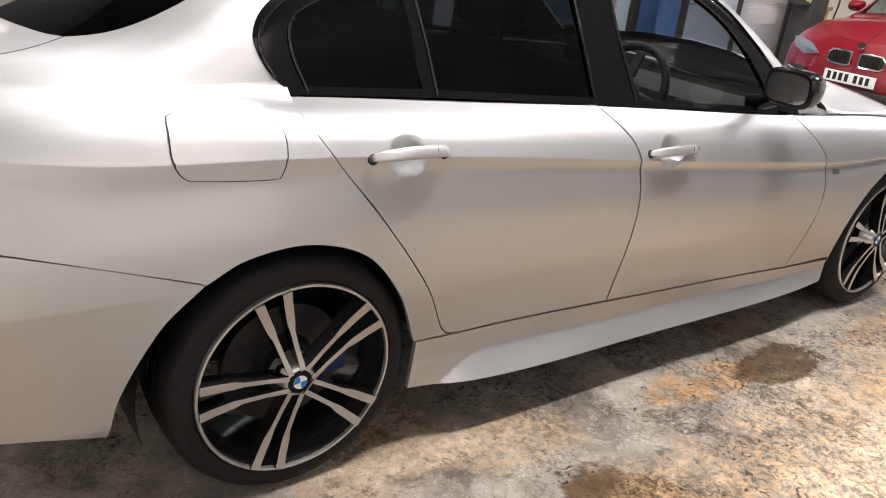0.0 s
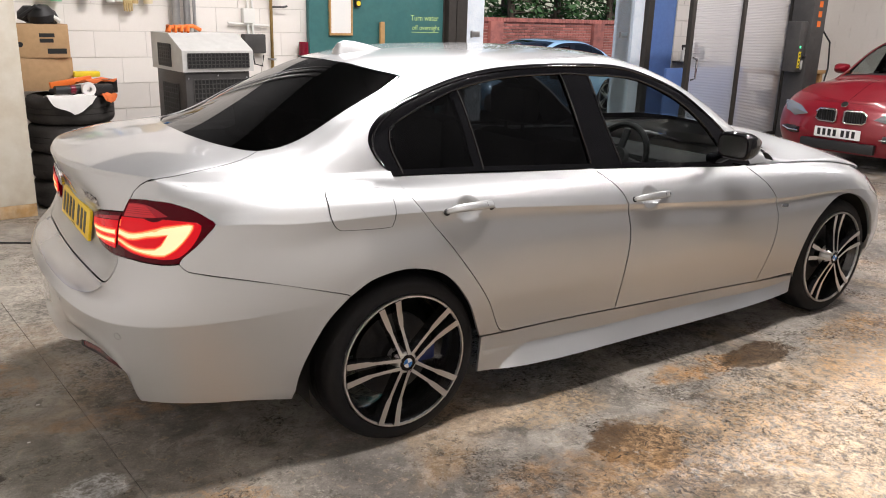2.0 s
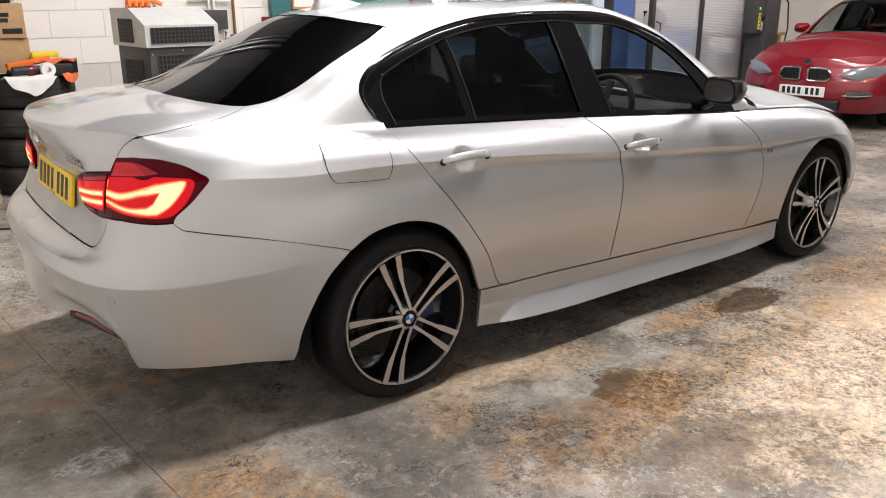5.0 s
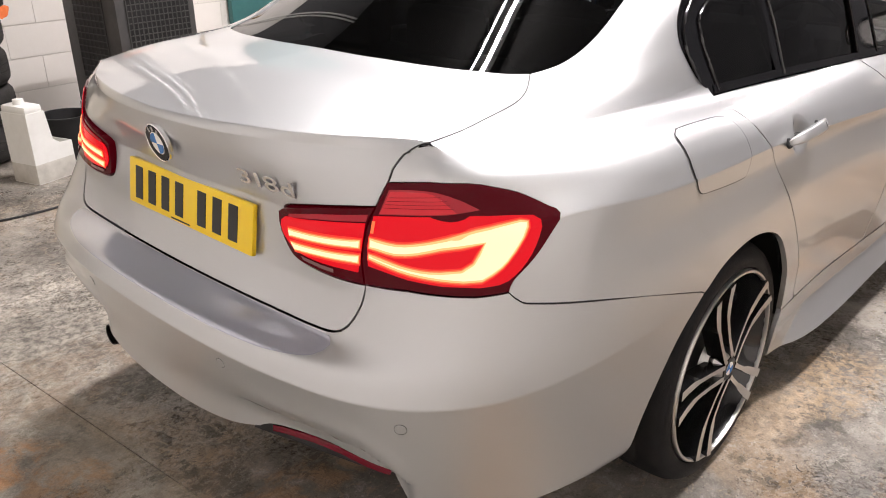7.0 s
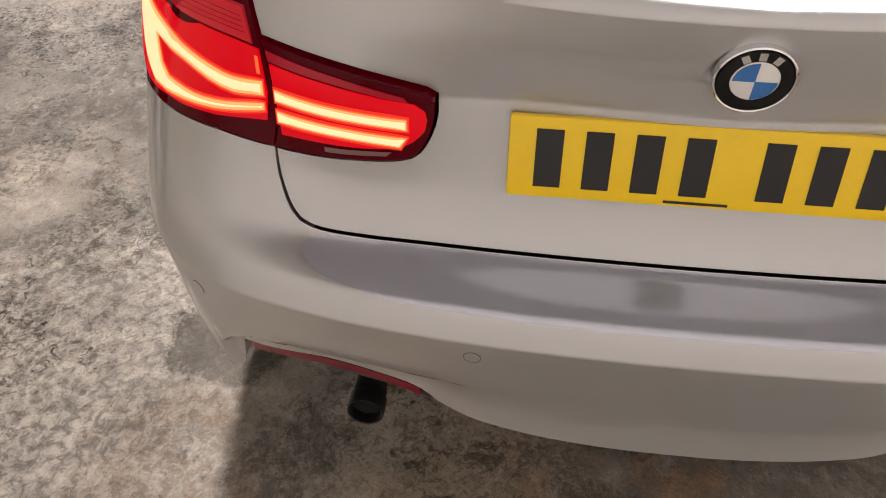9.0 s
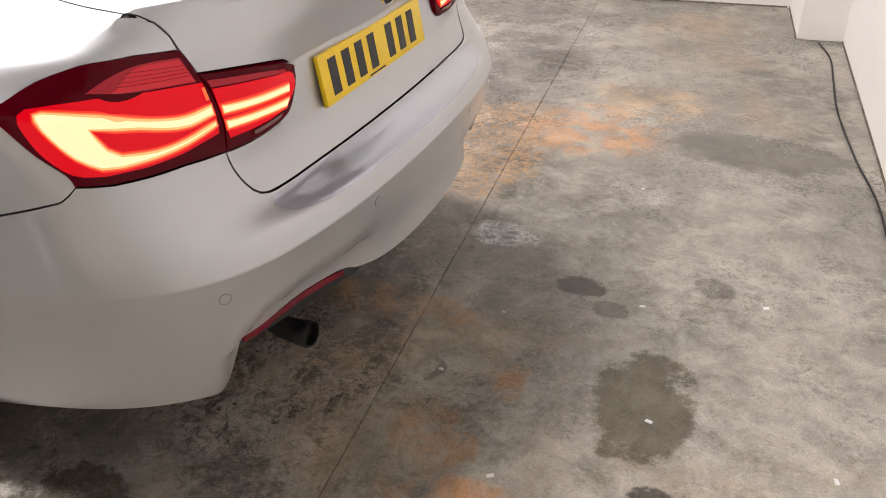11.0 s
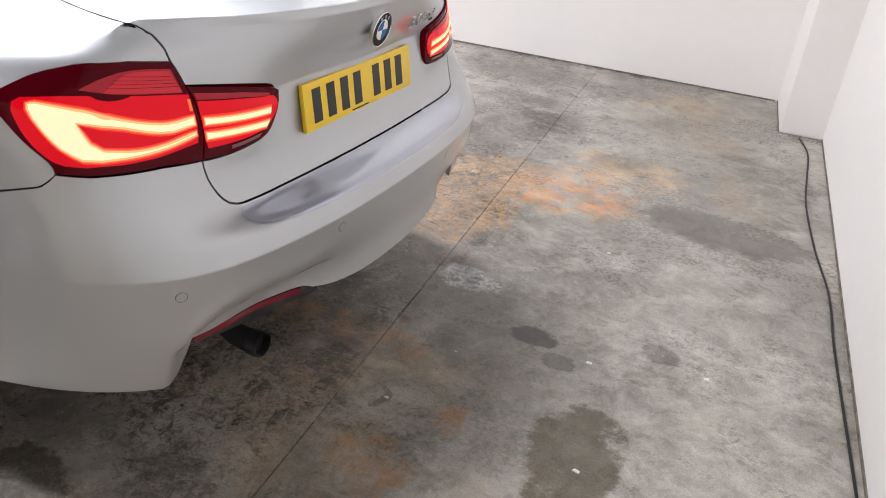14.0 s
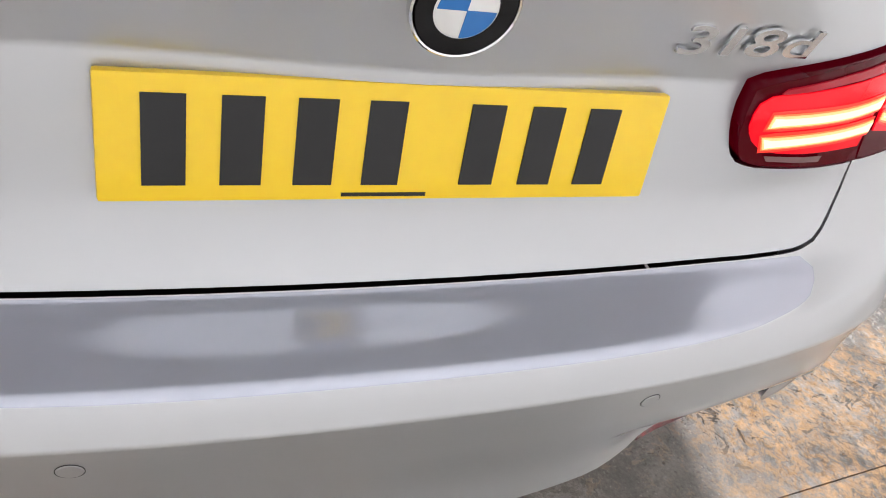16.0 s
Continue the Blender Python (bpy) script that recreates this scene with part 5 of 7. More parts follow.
JOINT = mat("block_joint", (0.66, 0.63, 0.59), 0.8, grain=0.2, grain_scale=60, bump=0.3, bump_scale=150)
X0, X1, Y0, Y1 = -2.385, 12.6, -3.85, 4.40
DOOR_A, DOOR_B, DOOR_H = 4.88, 7.68, 3.0


def concrete():
    """Worn workshop concrete: grey with ochre and pale patches, oil, flecks and damp sheen; some pale patches paint in
    lit floor.
    """
    m = bpy.data.materials.new("workshop_concrete")
    m.use_nodes = True
    nt = m.node_tree
    b = nt.nodes["Principled BSDF"]
    co = nt.nodes.new("ShaderNodeTexCoord").outputs["Object"]

    def noise_of(scale, detail=6.0, r=0.6, dist=0.0):
        n = nt.nodes.new("ShaderNodeTexNoise")
        for k, v in (("Scale", scale), ("Detail", detail), ("Roughness", r), ("Distortion", dist)):
            n.inputs[k].default_value = v
        nt.links.new(co, n.inputs["Vector"])
        return n.outputs["Fac"]

    def ramp(fac, lo, hi, a=0.0, c=1.0):
        n = nt.nodes.new("ShaderNodeMapRange")
        n.interpolation_type = "SMOOTHSTEP"
        nt.links.new(fac, n.inputs[0])
        for k, v in enumerate((lo, hi, a, c)):
            n.inputs[k + 1].default_value = v
        return n.outputs[0]

    def mix(fac, a, c, kind="MIX"):
        n = nt.nodes.new("ShaderNodeMix")
        n.data_type, n.blend_type = "RGBA", kind
        for s, v in ((n.inputs[0], fac), (n.inputs[6], a), (n.inputs[7], c)):
            if isinstance(v, tuple):
                s.default_value = (*v, 1)
            elif isinstance(v, (int, float)):
                s.default_value = v
            else:
                nt.links.new(v, s)
        return n.outputs[2]

    def maths(op, a, c):
        n = nt.nodes.new("ShaderNodeMath")
        n.operation = op
        for s, v in zip(n.inputs, (a, c)):
            if isinstance(v, (int, float)):
                s.default_value = v
            else:
                nt.links.new(v, s)
        return n.outputs[0]

    def spot(x, y, rx, ry, soft=0.38, rag=3.6):
        """A ragged stain or painted lit patch round a place on the floor."""
        sep = nt.nodes.new("ShaderNodeSeparateXYZ")
        nt.links.new(co, sep.inputs[0])
        dx = maths("DIVIDE", maths("SUBTRACT", sep.outputs[0], x), rx)
        dy = maths("DIVIDE", maths("SUBTRACT", sep.outputs[1], y), ry)
        d = maths("ADD", maths("MULTIPLY", dx, dx), maths("MULTIPLY", dy, dy))
        d = maths("ADD", d, maths("MULTIPLY", maths("SUBTRACT", noise_of(min(24, max(1.1 / max(rx, ry), 5)), 10, .74), 0.5), rag))
        return ramp(d, 1.0 - soft, 1.0 + soft, 1, 0)

    c = mix(ramp(noise_of(1.1, 8), 0.36, 0.64), (0.126, 0.115, 0.102), (0.318, 0.289, 0.252))
    c = mix(ramp(noise_of(0.8, 7, 0.65, 0.6), 0.52, 0.68, 0, 0.7), c, (0.311, 0.207, 0.115))
    c = mix(ramp(noise_of(2.6, 8, 0.7), 0.54, 0.60, 0, 0.7), c, (0.074, 0.065, 0.054))
    c = mix(ramp(noise_of(5.2, 10, 0.78, 0.8), 0.54, 0.60, 0, 0.4), c, (0.385, 0.355, 0.318))
    c = mix(maths("MULTIPLY", ramp(noise_of(13, 9, 0.75, 0.5), 0.54, 0.58, 0, 0.8), ramp(noise_of(1.9, 4), 0.46, 0.58)), c, (0.070, 0.061, 0.049))
    c = mix(ramp(noise_of(21, 8, 0.75, 0.5), 0.56, 0.60, 0, 0.5), c, (0.340, 0.266, 0.192))
    c = mix(ramp(noise_of(55, 6, 0.7), 0.60, 0.66, 0, 0.4), c, (0.074, 0.063, 0.052))
    c = mix(ramp(noise_of(95, 4, 0.7), 0.62, 0.67, 0, 0.7), c, (0.407, 0.377, 0.333))
    # real stains, plus broad pale entries that paint brighter light onto the floor
    stains_and_lit_spots = [(-1.65, -.9, .7, .5, (0.36, 0.335, 0.30), 0.5), (-1.95, .1, .5, .9, (0.38, 0.355, 0.315), 0.5), (-1.2, 1.3, 1.0, .55, (0.48, 0.44, 0.38), 0.75),
              (1.9, -1.5, .55, .35, (0.62, 0.50, 0.37), 0.8), (.7, -1.0, .28, .12, (0.47, 0.34, 0.21), 0.8), (.35, -.90, .25, .10, (0.45, 0.35, 0.25), 0.7), (1.55, -1.03, .28, .10, (0.40, 0.22, 0.09), 0.85), (1.0, -1.0, .13, .16, (0.11, 0.10, 0.085), 0.6),
              (-1.67, 0.06, .12, .20, (0.072, 0.058, 0.032), 0.75), (0.77, -1.38, .19, .17, (0.092, 0.054, 0.026), 0.9), (1.95, -1.07, .24, .11, (0.081, 0.052, 0.030), 0.85),
              (-1.08, -0.63, .12, .08, (0.66, 0.67, 0.68), 0.75), (-1.40, -0.40, .08, .05, (0.037, 0.030, 0.022), 0.8), (-1.75, .37, .05, .04, (0.030, 0.026, 0.022), 0.85), (-1.51, -.31, .06, .04, (0.055, 0.048, 0.038), 0.6), (-1.78, -.53, .06, .05, (0.075, 0.066, 0.055), 0.5), (-1.22, .36, .12, .10, (0.34, 0.19, 0.09), 0.7), (-1.34, .11, .04, .08, (0.34, 0.19, 0.09), 0.8), (-.81, -.12, .35, .09, (0.34, 0.20, 0.10), 0.6),
              (-.78, -1.35, .26, .50, (0.46, 0.27, 0.12), 0.85), (-1.15, -1.62, .30, .28, (0.44, 0.24, 0.12), 0.85), (-1.32, -2.05, .28, .25, (0.42, 0.29, 0.17), 0.7), (-1.84, -1.62, .34, .18, (0.085, 0.077, 0.062), 0.7), (-1.2, .9, .5, .22, (0.222, 0.126, 0.059), 0.4), (1.75, -2.0, 1.1, .55, (0.60, 0.41, 0.25), 0.85), (1.5, -1.75, 1.2, .5, (0.55, 0.36, 0.20), 0.7), (2.9, -1.5, .8, .5, (0.46, 0.28, 0.13), 0.85), (.35, -1.5, .45, .22, (0.30, 0.17, 0.075), 0.6), (.6, -1.9, .5, .3, (0.081, 0.063, 0.044), 0.65), 
              # the first two here are lit floor put into the colour
              (2.3, -2.4, 1.7, .8, (0.58, 0.48, 0.36), 0.75), (-.15, 1.02, .45, .22, (0.56, 0.52, 0.46), 0.85), (-.57, .88, .15, .14, (0.067, 0.059, 0.044), 0.75), (-1.37, .56, .20, .10, (0.407, 0.207, 0.089), 0.8), (.3, -2.6, .9, .5, (0.296, 0.274, 0.244), 0.5)]
    where = nt.nodes.new("ShaderNodeSeparateXYZ")
    nt.links.new(co, where.inputs[0])
    rugged = maths("MAXIMUM", ramp(where.outputs[0], -1.25, -.55), .12)      # the front slab is more broken up
    c = mix(maths("MULTIPLY", ramp(where.outputs[0], -1.0, -1.02), .26), c, (0.330, 0.315, 0.265))
    prints = maths("MULTIPLY", ramp(noise_of(20, 5, 0.55, 2.2), 0.605, 0.63), ramp(noise_of(1.7, 4, .5), 0.47, 0.56))
    scab = maths("MULTIPLY", ramp(noise_of(26, 10, 0.82, 1.4), 0.50, 0.535), maths("MAXIMUM", ramp(noise_of(1.5, 5, .6, .5), 0.46, 0.56), 0.12))
    wet = None
    for x, y, rx, ry, col, amount in stains_and_lit_spots:
        s = spot(x, y, rx, ry, 0.30, 4.2) if col[0] < 0.095 and .1 < rx < .3 else spot(x, y, rx, ry)
        if col[0] > 0.19:
            s = maths("MULTIPLY", s, ramp(noise_of(34 if col[0] > .44 else 8, 9, 0.75, 0.6), 0.40, 0.60))
        c = mix(maths("MULTIPLY", s, amount), c, col)
        if col[0] < 0.11:
            wet = s if wet is None else maths("MAXIMUM", wet, s)
    c = mix(maths("MULTIPLY", maths("MULTIPLY", scab, rugged), .70), c, (0.045, 0.036, 0.027))
    c = mix(maths("MULTIPLY", prints, maths("MULTIPLY", maths("ADD", rugged, .25), .7)), c, (0.035, 0.03, 0.024))
    crust = maths("MULTIPLY", ramp(noise_of(38, 9, 0.8, 1.0), 0.53, 0.57), ramp(noise_of(2.3, 6, .65, .4), 0.50, 0.58))
    c = mix(maths("MULTIPLY", maths("MULTIPLY", crust, rugged), .62), c, (0.42, 0.385, 0.335))
    c = mix(maths("MULTIPLY", ramp(noise_of(85, 5, 0.75), 0.60, 0.645, 0, .75), rugged), c, (0.05, 0.042, 0.034))
    grit = nt.nodes.new("ShaderNodeHueSaturation")
    nt.links.new(c, grit.inputs["Color"])
    nt.links.new(maths("MULTIPLY", ramp(noise_of(150, 6, 0.8), 0.32, 0.68, 0.89, 1.27), ramp(noise_of(9, 7, 0.7, .6), 0.3, 0.7, 0.76, 1.26)), grit.inputs["Value"])
    nt.links.new(grit.outputs[0], b.inputs["Base Color"])
    rough = ramp(noise_of(1.7, 7, 0.65), 0.35, 0.62, 0.55, 0.26)
    rough = maths("ADD", rough, ramp(noise_of(60, 4), 0.4, 0.7, -0.05, 0.18))
    rough = maths("SUBTRACT", rough, maths("MULTIPLY", wet, 0.32))
    pools = maths("MULTIPLY", maths("MULTIPLY", ramp(noise_of(3.1, 8, .68, .6), 0.535, 0.575), ramp(where.outputs[1], -.9, -1.25)), rugged)
    rough = maths("SUBTRACT", rough, maths("MULTIPLY", pools, .30))
    nt.links.new(maths("MAXIMUM", rough, 0.07), b.inputs["Roughness"])
    b.inputs["Specular IOR Level"].default_value = 0.32
    bp = nt.nodes.new("ShaderNodeBump")
    bp.inputs["Strength"].default_value, bp.inputs["Distance"].default_value = 0.5, 0.004
    nt.links.new(maths("ADD", noise_of(45, 9, 0.78), maths("MULTIPLY", noise_of(6, 5), 1.5)), bp.inputs["Height"])
    nt.links.new(bp.outputs[0], b.inputs["Normal"])
    return m


FLOOR = concrete()


def structure(name, geo, material, label, category, smooth=False, m=None):
    return solo(name, geo, material, label, category, m or ROOM, kind="structure", smooth=smooth)


# two slabs with a worn joint between them
g = Geo()
g.box((X0 - .3, Y0 - .3, -.25), (-1.0015, Y1 + .02, 0)).box((-.9985, Y0 - .3, -.25), (X1 + .3, Y1 + .02, 0)).box((-1.02, Y0, -.24), (-.98, Y1, -.005))
floor_ob = structure("floor", g, FLOOR, "worn stained workshop concrete floor in two slabs", "floor", m=Matrix.Identity(4))
floor_ob.data.transform(ROOM)
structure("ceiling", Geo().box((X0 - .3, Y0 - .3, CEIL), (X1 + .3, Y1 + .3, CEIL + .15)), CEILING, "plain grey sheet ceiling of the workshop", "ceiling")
# unseen wall, made dark to cut fill light and darken the side windows' reflections
structure("wall_right_far", Geo().box((.75, Y0 - .25, 0), (X1 + .25, Y0, CEIL)), mat("dark_grey_wall", (0.065, 0.065, 0.07), 0.7, grain=0.2, grain_scale=10, bump=0.2, bump_scale=40, stain=(0.15, 0.15, 0.15), stain_scale=1.2), "unseen dark wall further along, added for dark reflections and less fill light", "wall")
wall_right = structure("wall_right", Geo().box((X0 - .1, Y0 - .25, 0), (.749, Y0, CEIL)), BOARD_WHITE, "smooth white painted workshop wall", "wall")
BACK = lambda y: X0 + .020 * (y - .6)          # the back wall stands a little off square
wall_back = structure("wall_back", Geo().prism([(X0 - .40, Y0 - .25), (BACK(Y0 - .25), Y0 - .25), (BACK(Y1 + .25), Y1 + .25), (X0 - .40, Y1 + .25)], 0, CEIL), BOARD_WHITE, "smooth white painted wall behind the car", "wall")
structure("wall_pier", Geo().box((X0 - .14, Y0 - .001, 0), (-2.215, -3.14, CEIL), None, .006), BOARD_WHITE, "white painted corner pier", "wall")
wall_far = structure("wall_far", Geo().box((X1, Y0, 0), (X1 + .25, Y1 + .25, CEIL)), WALL_WHITE, "white painted block wall at the far end", "wall")
g = Geo().box((X0, Y1 + .006, 0), (DOOR_A, Y1 + .25, CEIL)).box((DOOR_B, Y1 + .006, 0), (X1, Y1 + .25, CEIL)).box((DOOR_A, Y1 + .006, DOOR_H), (DOOR_B, Y1 + .25, CEIL))
wall_left = structure("wall_left", g, JOINT, "white painted block wall with a wide doorway", "wall")

# unseen dark sheets, added so that glass and boot deck mirror less light
UPPER = mat("dark_upper_sheet", (0.06, 0.06, 0.062), 0.6, grain=0.2, grain_scale=10, bump=0.1, bump_scale=40, stain=(0.09, 0.088, 0.085), stain_scale=1.4)
structure("wall_left_upper", Geo().box((X0, Y1 - .02, 2.7), (X1 - .01, Y1 - .006, CEIL)), UPPER, "unseen dark sheet added high on the block wall to darken reflections", "wall")
structure("wall_far_upper", Geo().box((X1 - .03, Y0, 2.7), (X1 - .012, Y1 - .03, CEIL)), UPPER, "unseen dark sheet added high on the far wall to darken reflections", "wall")
GRIME = mat("grimy_wall_foot", (0.10, 0.085, 0.07), 0.8, grain=0.3, grain_scale=30, stain=(0.30, 0.26, 0.20), stain_scale=14, stain_amount=0.9)
structure("trim_back", Geo().prism([(BACK(-3.13) - .01, -3.13), (BACK(-3.13) + .004, -3.13), (BACK(Y1) + .004, Y1), (BACK(Y1) - .01, Y1)], 0, .012), GRIME, "thin dark grime line at the wall foot", "trim")
structure("trim_right", Geo().box((-2.2, Y0, 0), (.74, Y0 + .004, .010)), GRIME, "thin dark grime line at the wall foot", "trim")
structure("trim_pier", Geo().box((-2.215, Y0 + .004, 0), (-2.211, -3.14, .012)), GRIME, "thin dark grime line at the pier foot", "trim")

# ---- fittings of the room ----
TEAL = mat("teal_door_paint", (0.035, 0.135, 0.135), 0.55, grain=0.2, grain_scale=20, bump=0.1, bump_scale=60, stain=(0.06, 0.17, 0.16), stain_scale=3, stain_amount=0.5)
DOOR_BLUE = mat("blue_door_paint", (0.09, 0.17, 0.42), 0.45, grain=0.2, grain_scale=15, stain=(0.13, 0.22, 0.45), stain_scale=2, stain_amount=0.5)
STUCCO = mat("pale_blue_render", (0.78, 0.85, 0.92), 0.75, bump=1.0, bump_scale=45, grain=0.3, grain_scale=30, stain=(0.62, 0.71, 0.82), stain_scale=9, stain_amount=0.6)
DARK_FRAME = mat("dark_brown_frame", (0.035, 0.030, 0.026), 0.55, grain=0.3, grain_scale=20, bump=0.2, bump_scale=50)
GREY_METAL = mat("light_grey_casing", (0.52, 0.52, 0.50), 0.4, 0.1, grain=0.15, grain_scale=15, stain=(0.38, 0.37, 0.35), stain_scale=4, stain_amount=0.4)
DARK_METAL = mat("dark_grey_casing", (0.055, 0.053, 0.052), 0.5, 0.2, grain=0.25, grain_scale=15, bump=0.1, bump_scale=200, stain=(0.10, 0.095, 0.09), stain_scale=5, stain_amount=0.5)
ORANGE = mat("orange_plastic", (0.75, 0.16, 0.02), 0.5, grain=0.2, grain_scale=20)
CARD = mat("brown_cardboard", (0.42, 0.27, 0.14), 0.8, grain=0.2, grain_scale=25, bump=0.1, bump_scale=100, stain=(0.35, 0.22, 0.11), stain_scale=5, stain_amount=0.5)
COPPER = mat("aged_copper", (0.36, 0.24, 0.09), 0.4, 0.9, grain=0.3, grain_scale=30)
STEEL = mat("galvanised_steel", (0.42, 0.42, 0.42), 0.35, 0.9, grain=0.25, grain_scale=25)
WOOD = mat("bare_wood", (0.42, 0.25, 0.10), 0.6, grain=0.3, grain_scale=18, bump=0.15, bump_scale=50)
CLOTH_WHITE = mat("white_cloth", (0.75, 0.74, 0.72), 0.9, bump=0.4, bump_scale=150, grain=0.1, grain_scale=40)
CLOTH_ORANGE = mat("orange_cloth", (0.70, 0.17, 0.05), 0.9, bump=0.4, bump_scale=150, grain=0.2, grain_scale=40)
BRICK = mat("red_brick", (0.36, 0.12, 0.095), 0.85, grain=0.3, grain_scale=25, bump=0.4, bump_scale=80, random_value=0.35, stain=(0.11, 0.045, 0.045), stain_scale=5.5, stain_amount=0.8)
MORTAR = mat("brick_mortar", (0.46, 0.40, 0.35), 0.9, grain=0.3, grain_scale=60, bump=0.4, bump_scale=90)
ASPHALT = mat("yard_asphalt", (0.06, 0.058, 0.055), 0.85, grain=0.4, grain_scale=60, bump=0.5, bump_scale=150, stain=(0.10, 0.095, 0.09), stain_scale=1.2, stain_amount=0.6)
LEAF = mat("conifer_leaves", (0.035, 0.085, 0.022), 0.7, grain=0.3, grain_scale=8)
BARK = mat("dark_bark", (0.07, 0.05, 0.035), 0.9, grain=0.3, grain_scale=20, bump=0.5, bump_scale=40)
LABEL_WHITE = mat("white_label", (0.75, 0.75, 0.73), 0.5, grain=0.08, grain_scale=60)
LABEL_YELLOW = mat("yellow_label", (0.78, 0.62, 0.03), 0.5, grain=0.1, grain_scale=60)
GREEN_LED = mat("green_led", (0.05, 0.6, 0.2), 0.3, emit=(0.1, 1, 0.4), power=1.5, rough_var=0.02)
CHALK = mat("green_chalk", (0.42, 0.62, 0.25), 0.9, grain=0.2, grain_scale=200)
TUBE_CASE = mat("white_steel_batten", (0.7, 0.7, 0.69), 0.45, grain=0.05, grain_scale=20)


def fitting(name, x, y, z, label, category, turn=0.0, group=""):
    """A thing standing at a place of the room."""
    return thing(name, label, category, ROOM @ pose(x, y, z, 0, 0, turn), group)


def cloth_sheet(w, d, drop, seed, n=14):
    """A crumpled cloth that hangs over an edge."""
    rnd = random.Random(seed)
    g = Geo()
    ph = [rnd.uniform(0, 6) for _ in range(6)]
    v, f = [], []
    for i in range(n + 1):
        for j in range(n + 1):
            a, b = i / n, j / n
            hang = max(0.0, b - 0.6) / 0.4
            z = -drop * hang * (1 - abs(a - .5) * 1.1) + .012 * math.sin(9 * a + ph[0]) * math.cos(7 * b + ph[1])
            v.append(((a - .5) * w * (1 - .25 * hang), -d * min(b, .6) / .6 - .01 * hang + .008 * math.sin(14 * a + ph[2]) * hang, z + .01))
    f = [(i * (n + 1) + j, i * (n + 1) + j + 1, (i + 1) * (n + 1) + j + 1, (i + 1) * (n + 1) + j) for i in range(n) for j in range(n)]
    k = len(v)
    v += [(x0, y0, z0 - .003) for x0, y0, z0 in v]
    f += [tuple(q + k for q in t[::-1]) for t in f]
    return g.add(v, f)


# ceiling lights that the windows mirror
for n_tube, (tx, ty, share) in enumerate(TUBES):
    t = fitting("ceiling_light", tx, ty, CEIL, "twin white fluorescent batten under the ceiling", "ceiling light", group="twin tube lights")
    part("batten", Geo().box((-.9, -.105, -.07), (.9, .105, 0), None, .01), TUBE_CASE, t)
    for s in (-.07, .07):
        part("tube", Geo().tube([(-.86, s, -.098), (.86, s, -.098)], .013, 10), TUBE_CASE, t)
    for yy in (-.87, .87):
        part("tube_holder", Geo().box((yy - .012, -.095, -.125), (yy + .012, .095, -.065), None, .004), TUBE_CASE, t)

# folded doors and doorway
teal = fitting("workshop_door", 3.355, Y1 - .06, 0, "teal painted folded door leaf with chalk writing", "door")
part("leaf", Geo().box((-.865, -.03, .02), (.865, .03, 2.95), None, .006), TEAL, teal)
part("edge_strip", Geo().box((.865, -.035, .02), (.885, .035, 2.95)), DARK_FRAME, teal)


writing("chalk_line", "Turn water", .085, pose(.60, -.0325, 1.50, 90, 0, 0) @ Matrix.Shear("XZ", 4, (.0, 0)), CHALK, teal)
writing("chalk_line", "off overnight", .075, pose(.62, -.0325, 1.40, 90, 0, 0), CHALK, teal)
part("chalk_underline", Geo().box((.42, -.034, 1.372), (.80, -.031, 1.378)), CHALK, teal)
nb = fitting("notice_board", 2.85, Y1 - .11, 0, "white notice board in a wooden frame", "notice board")
part("sheet", Geo().box((-.12, -.005, 1.36), (.12, .005, 2.0)), LABEL_WHITE, nb)
for lo, hi in (((-.14, -.012, 1.335), (.14, .012, 1.36)), ((-.14, -.012, 2.0), (.14, .012, 2.025)), ((-.14, -.012, 1.36), (-.12, .012, 2.0)), ((.12, -.012, 1.36), (.14, .012, 2.0))):
    part("frame_bar", Geo().box(lo, hi, None, .003), WOOD, nb)
tp = fitting("tape_measure", 3.05, Y1 - .12, 1.68, "black and yellow tape measure hanging on the door", "tape measure")
part("case", Geo().box((-.035, -.02, -.06), (.035, .02, .06), None, .015), BLACK_PLASTIC, tp)
part("badge_disc", Geo().lathe([(0, .003), (.024, .003), (.026, 0)], pose(0, -.02, -.02, 90, 0, 0), 24), LABEL_YELLOW, tp)
part("strap", Geo().box((-.006, -.004, .05), (.006, .004, .22)), BLACK_PLASTIC, tp)
st = fitting("wooden_latch", 3.36, Y1 - .12, 0, "brown wooden latch bar on the door", "latch")
part("bar", Geo().box((-.03, -.02, 1.0), (.03, .02, 1.48), None, .018), WOOD, st)
structure("door_frame_left", Geo().box((4.25, Y1 - .16, 0), (4.36, Y1 - .004, CEIL), None, .008).box((4.40, Y1 - .12, 0), (4.56, Y1 - .004, CEIL), None, .008), DARK_FRAME, "dark brown folded door frame", "door frame")
structure("reveal_left", Geo().box((4.575, Y1 - .05, 0), (DOOR_A, Y1 + .30, CEIL), None, .01), STUCCO, "pale blue rough rendered doorway reveal", "wall")
structure("reveal_right", Geo().box((DOOR_B, Y1 - .05, 0), (7.90, Y1 + .30, CEIL), None, .01), STUCCO, "pale blue rough rendered doorway reveal", "wall")
structure("door_post_left", Geo().box((DOOR_A - .02, Y1 + .08, 0), (DOOR_A + .07, Y1 + .16, DOOR_H)), DARK_FRAME, "dark door post", "door frame")
structure("door_frame_right", Geo().box((7.905, Y1 - .12, 0), (8.03, Y1 - .004, CEIL), None, .008), DARK_FRAME, "dark brown door frame", "door frame")
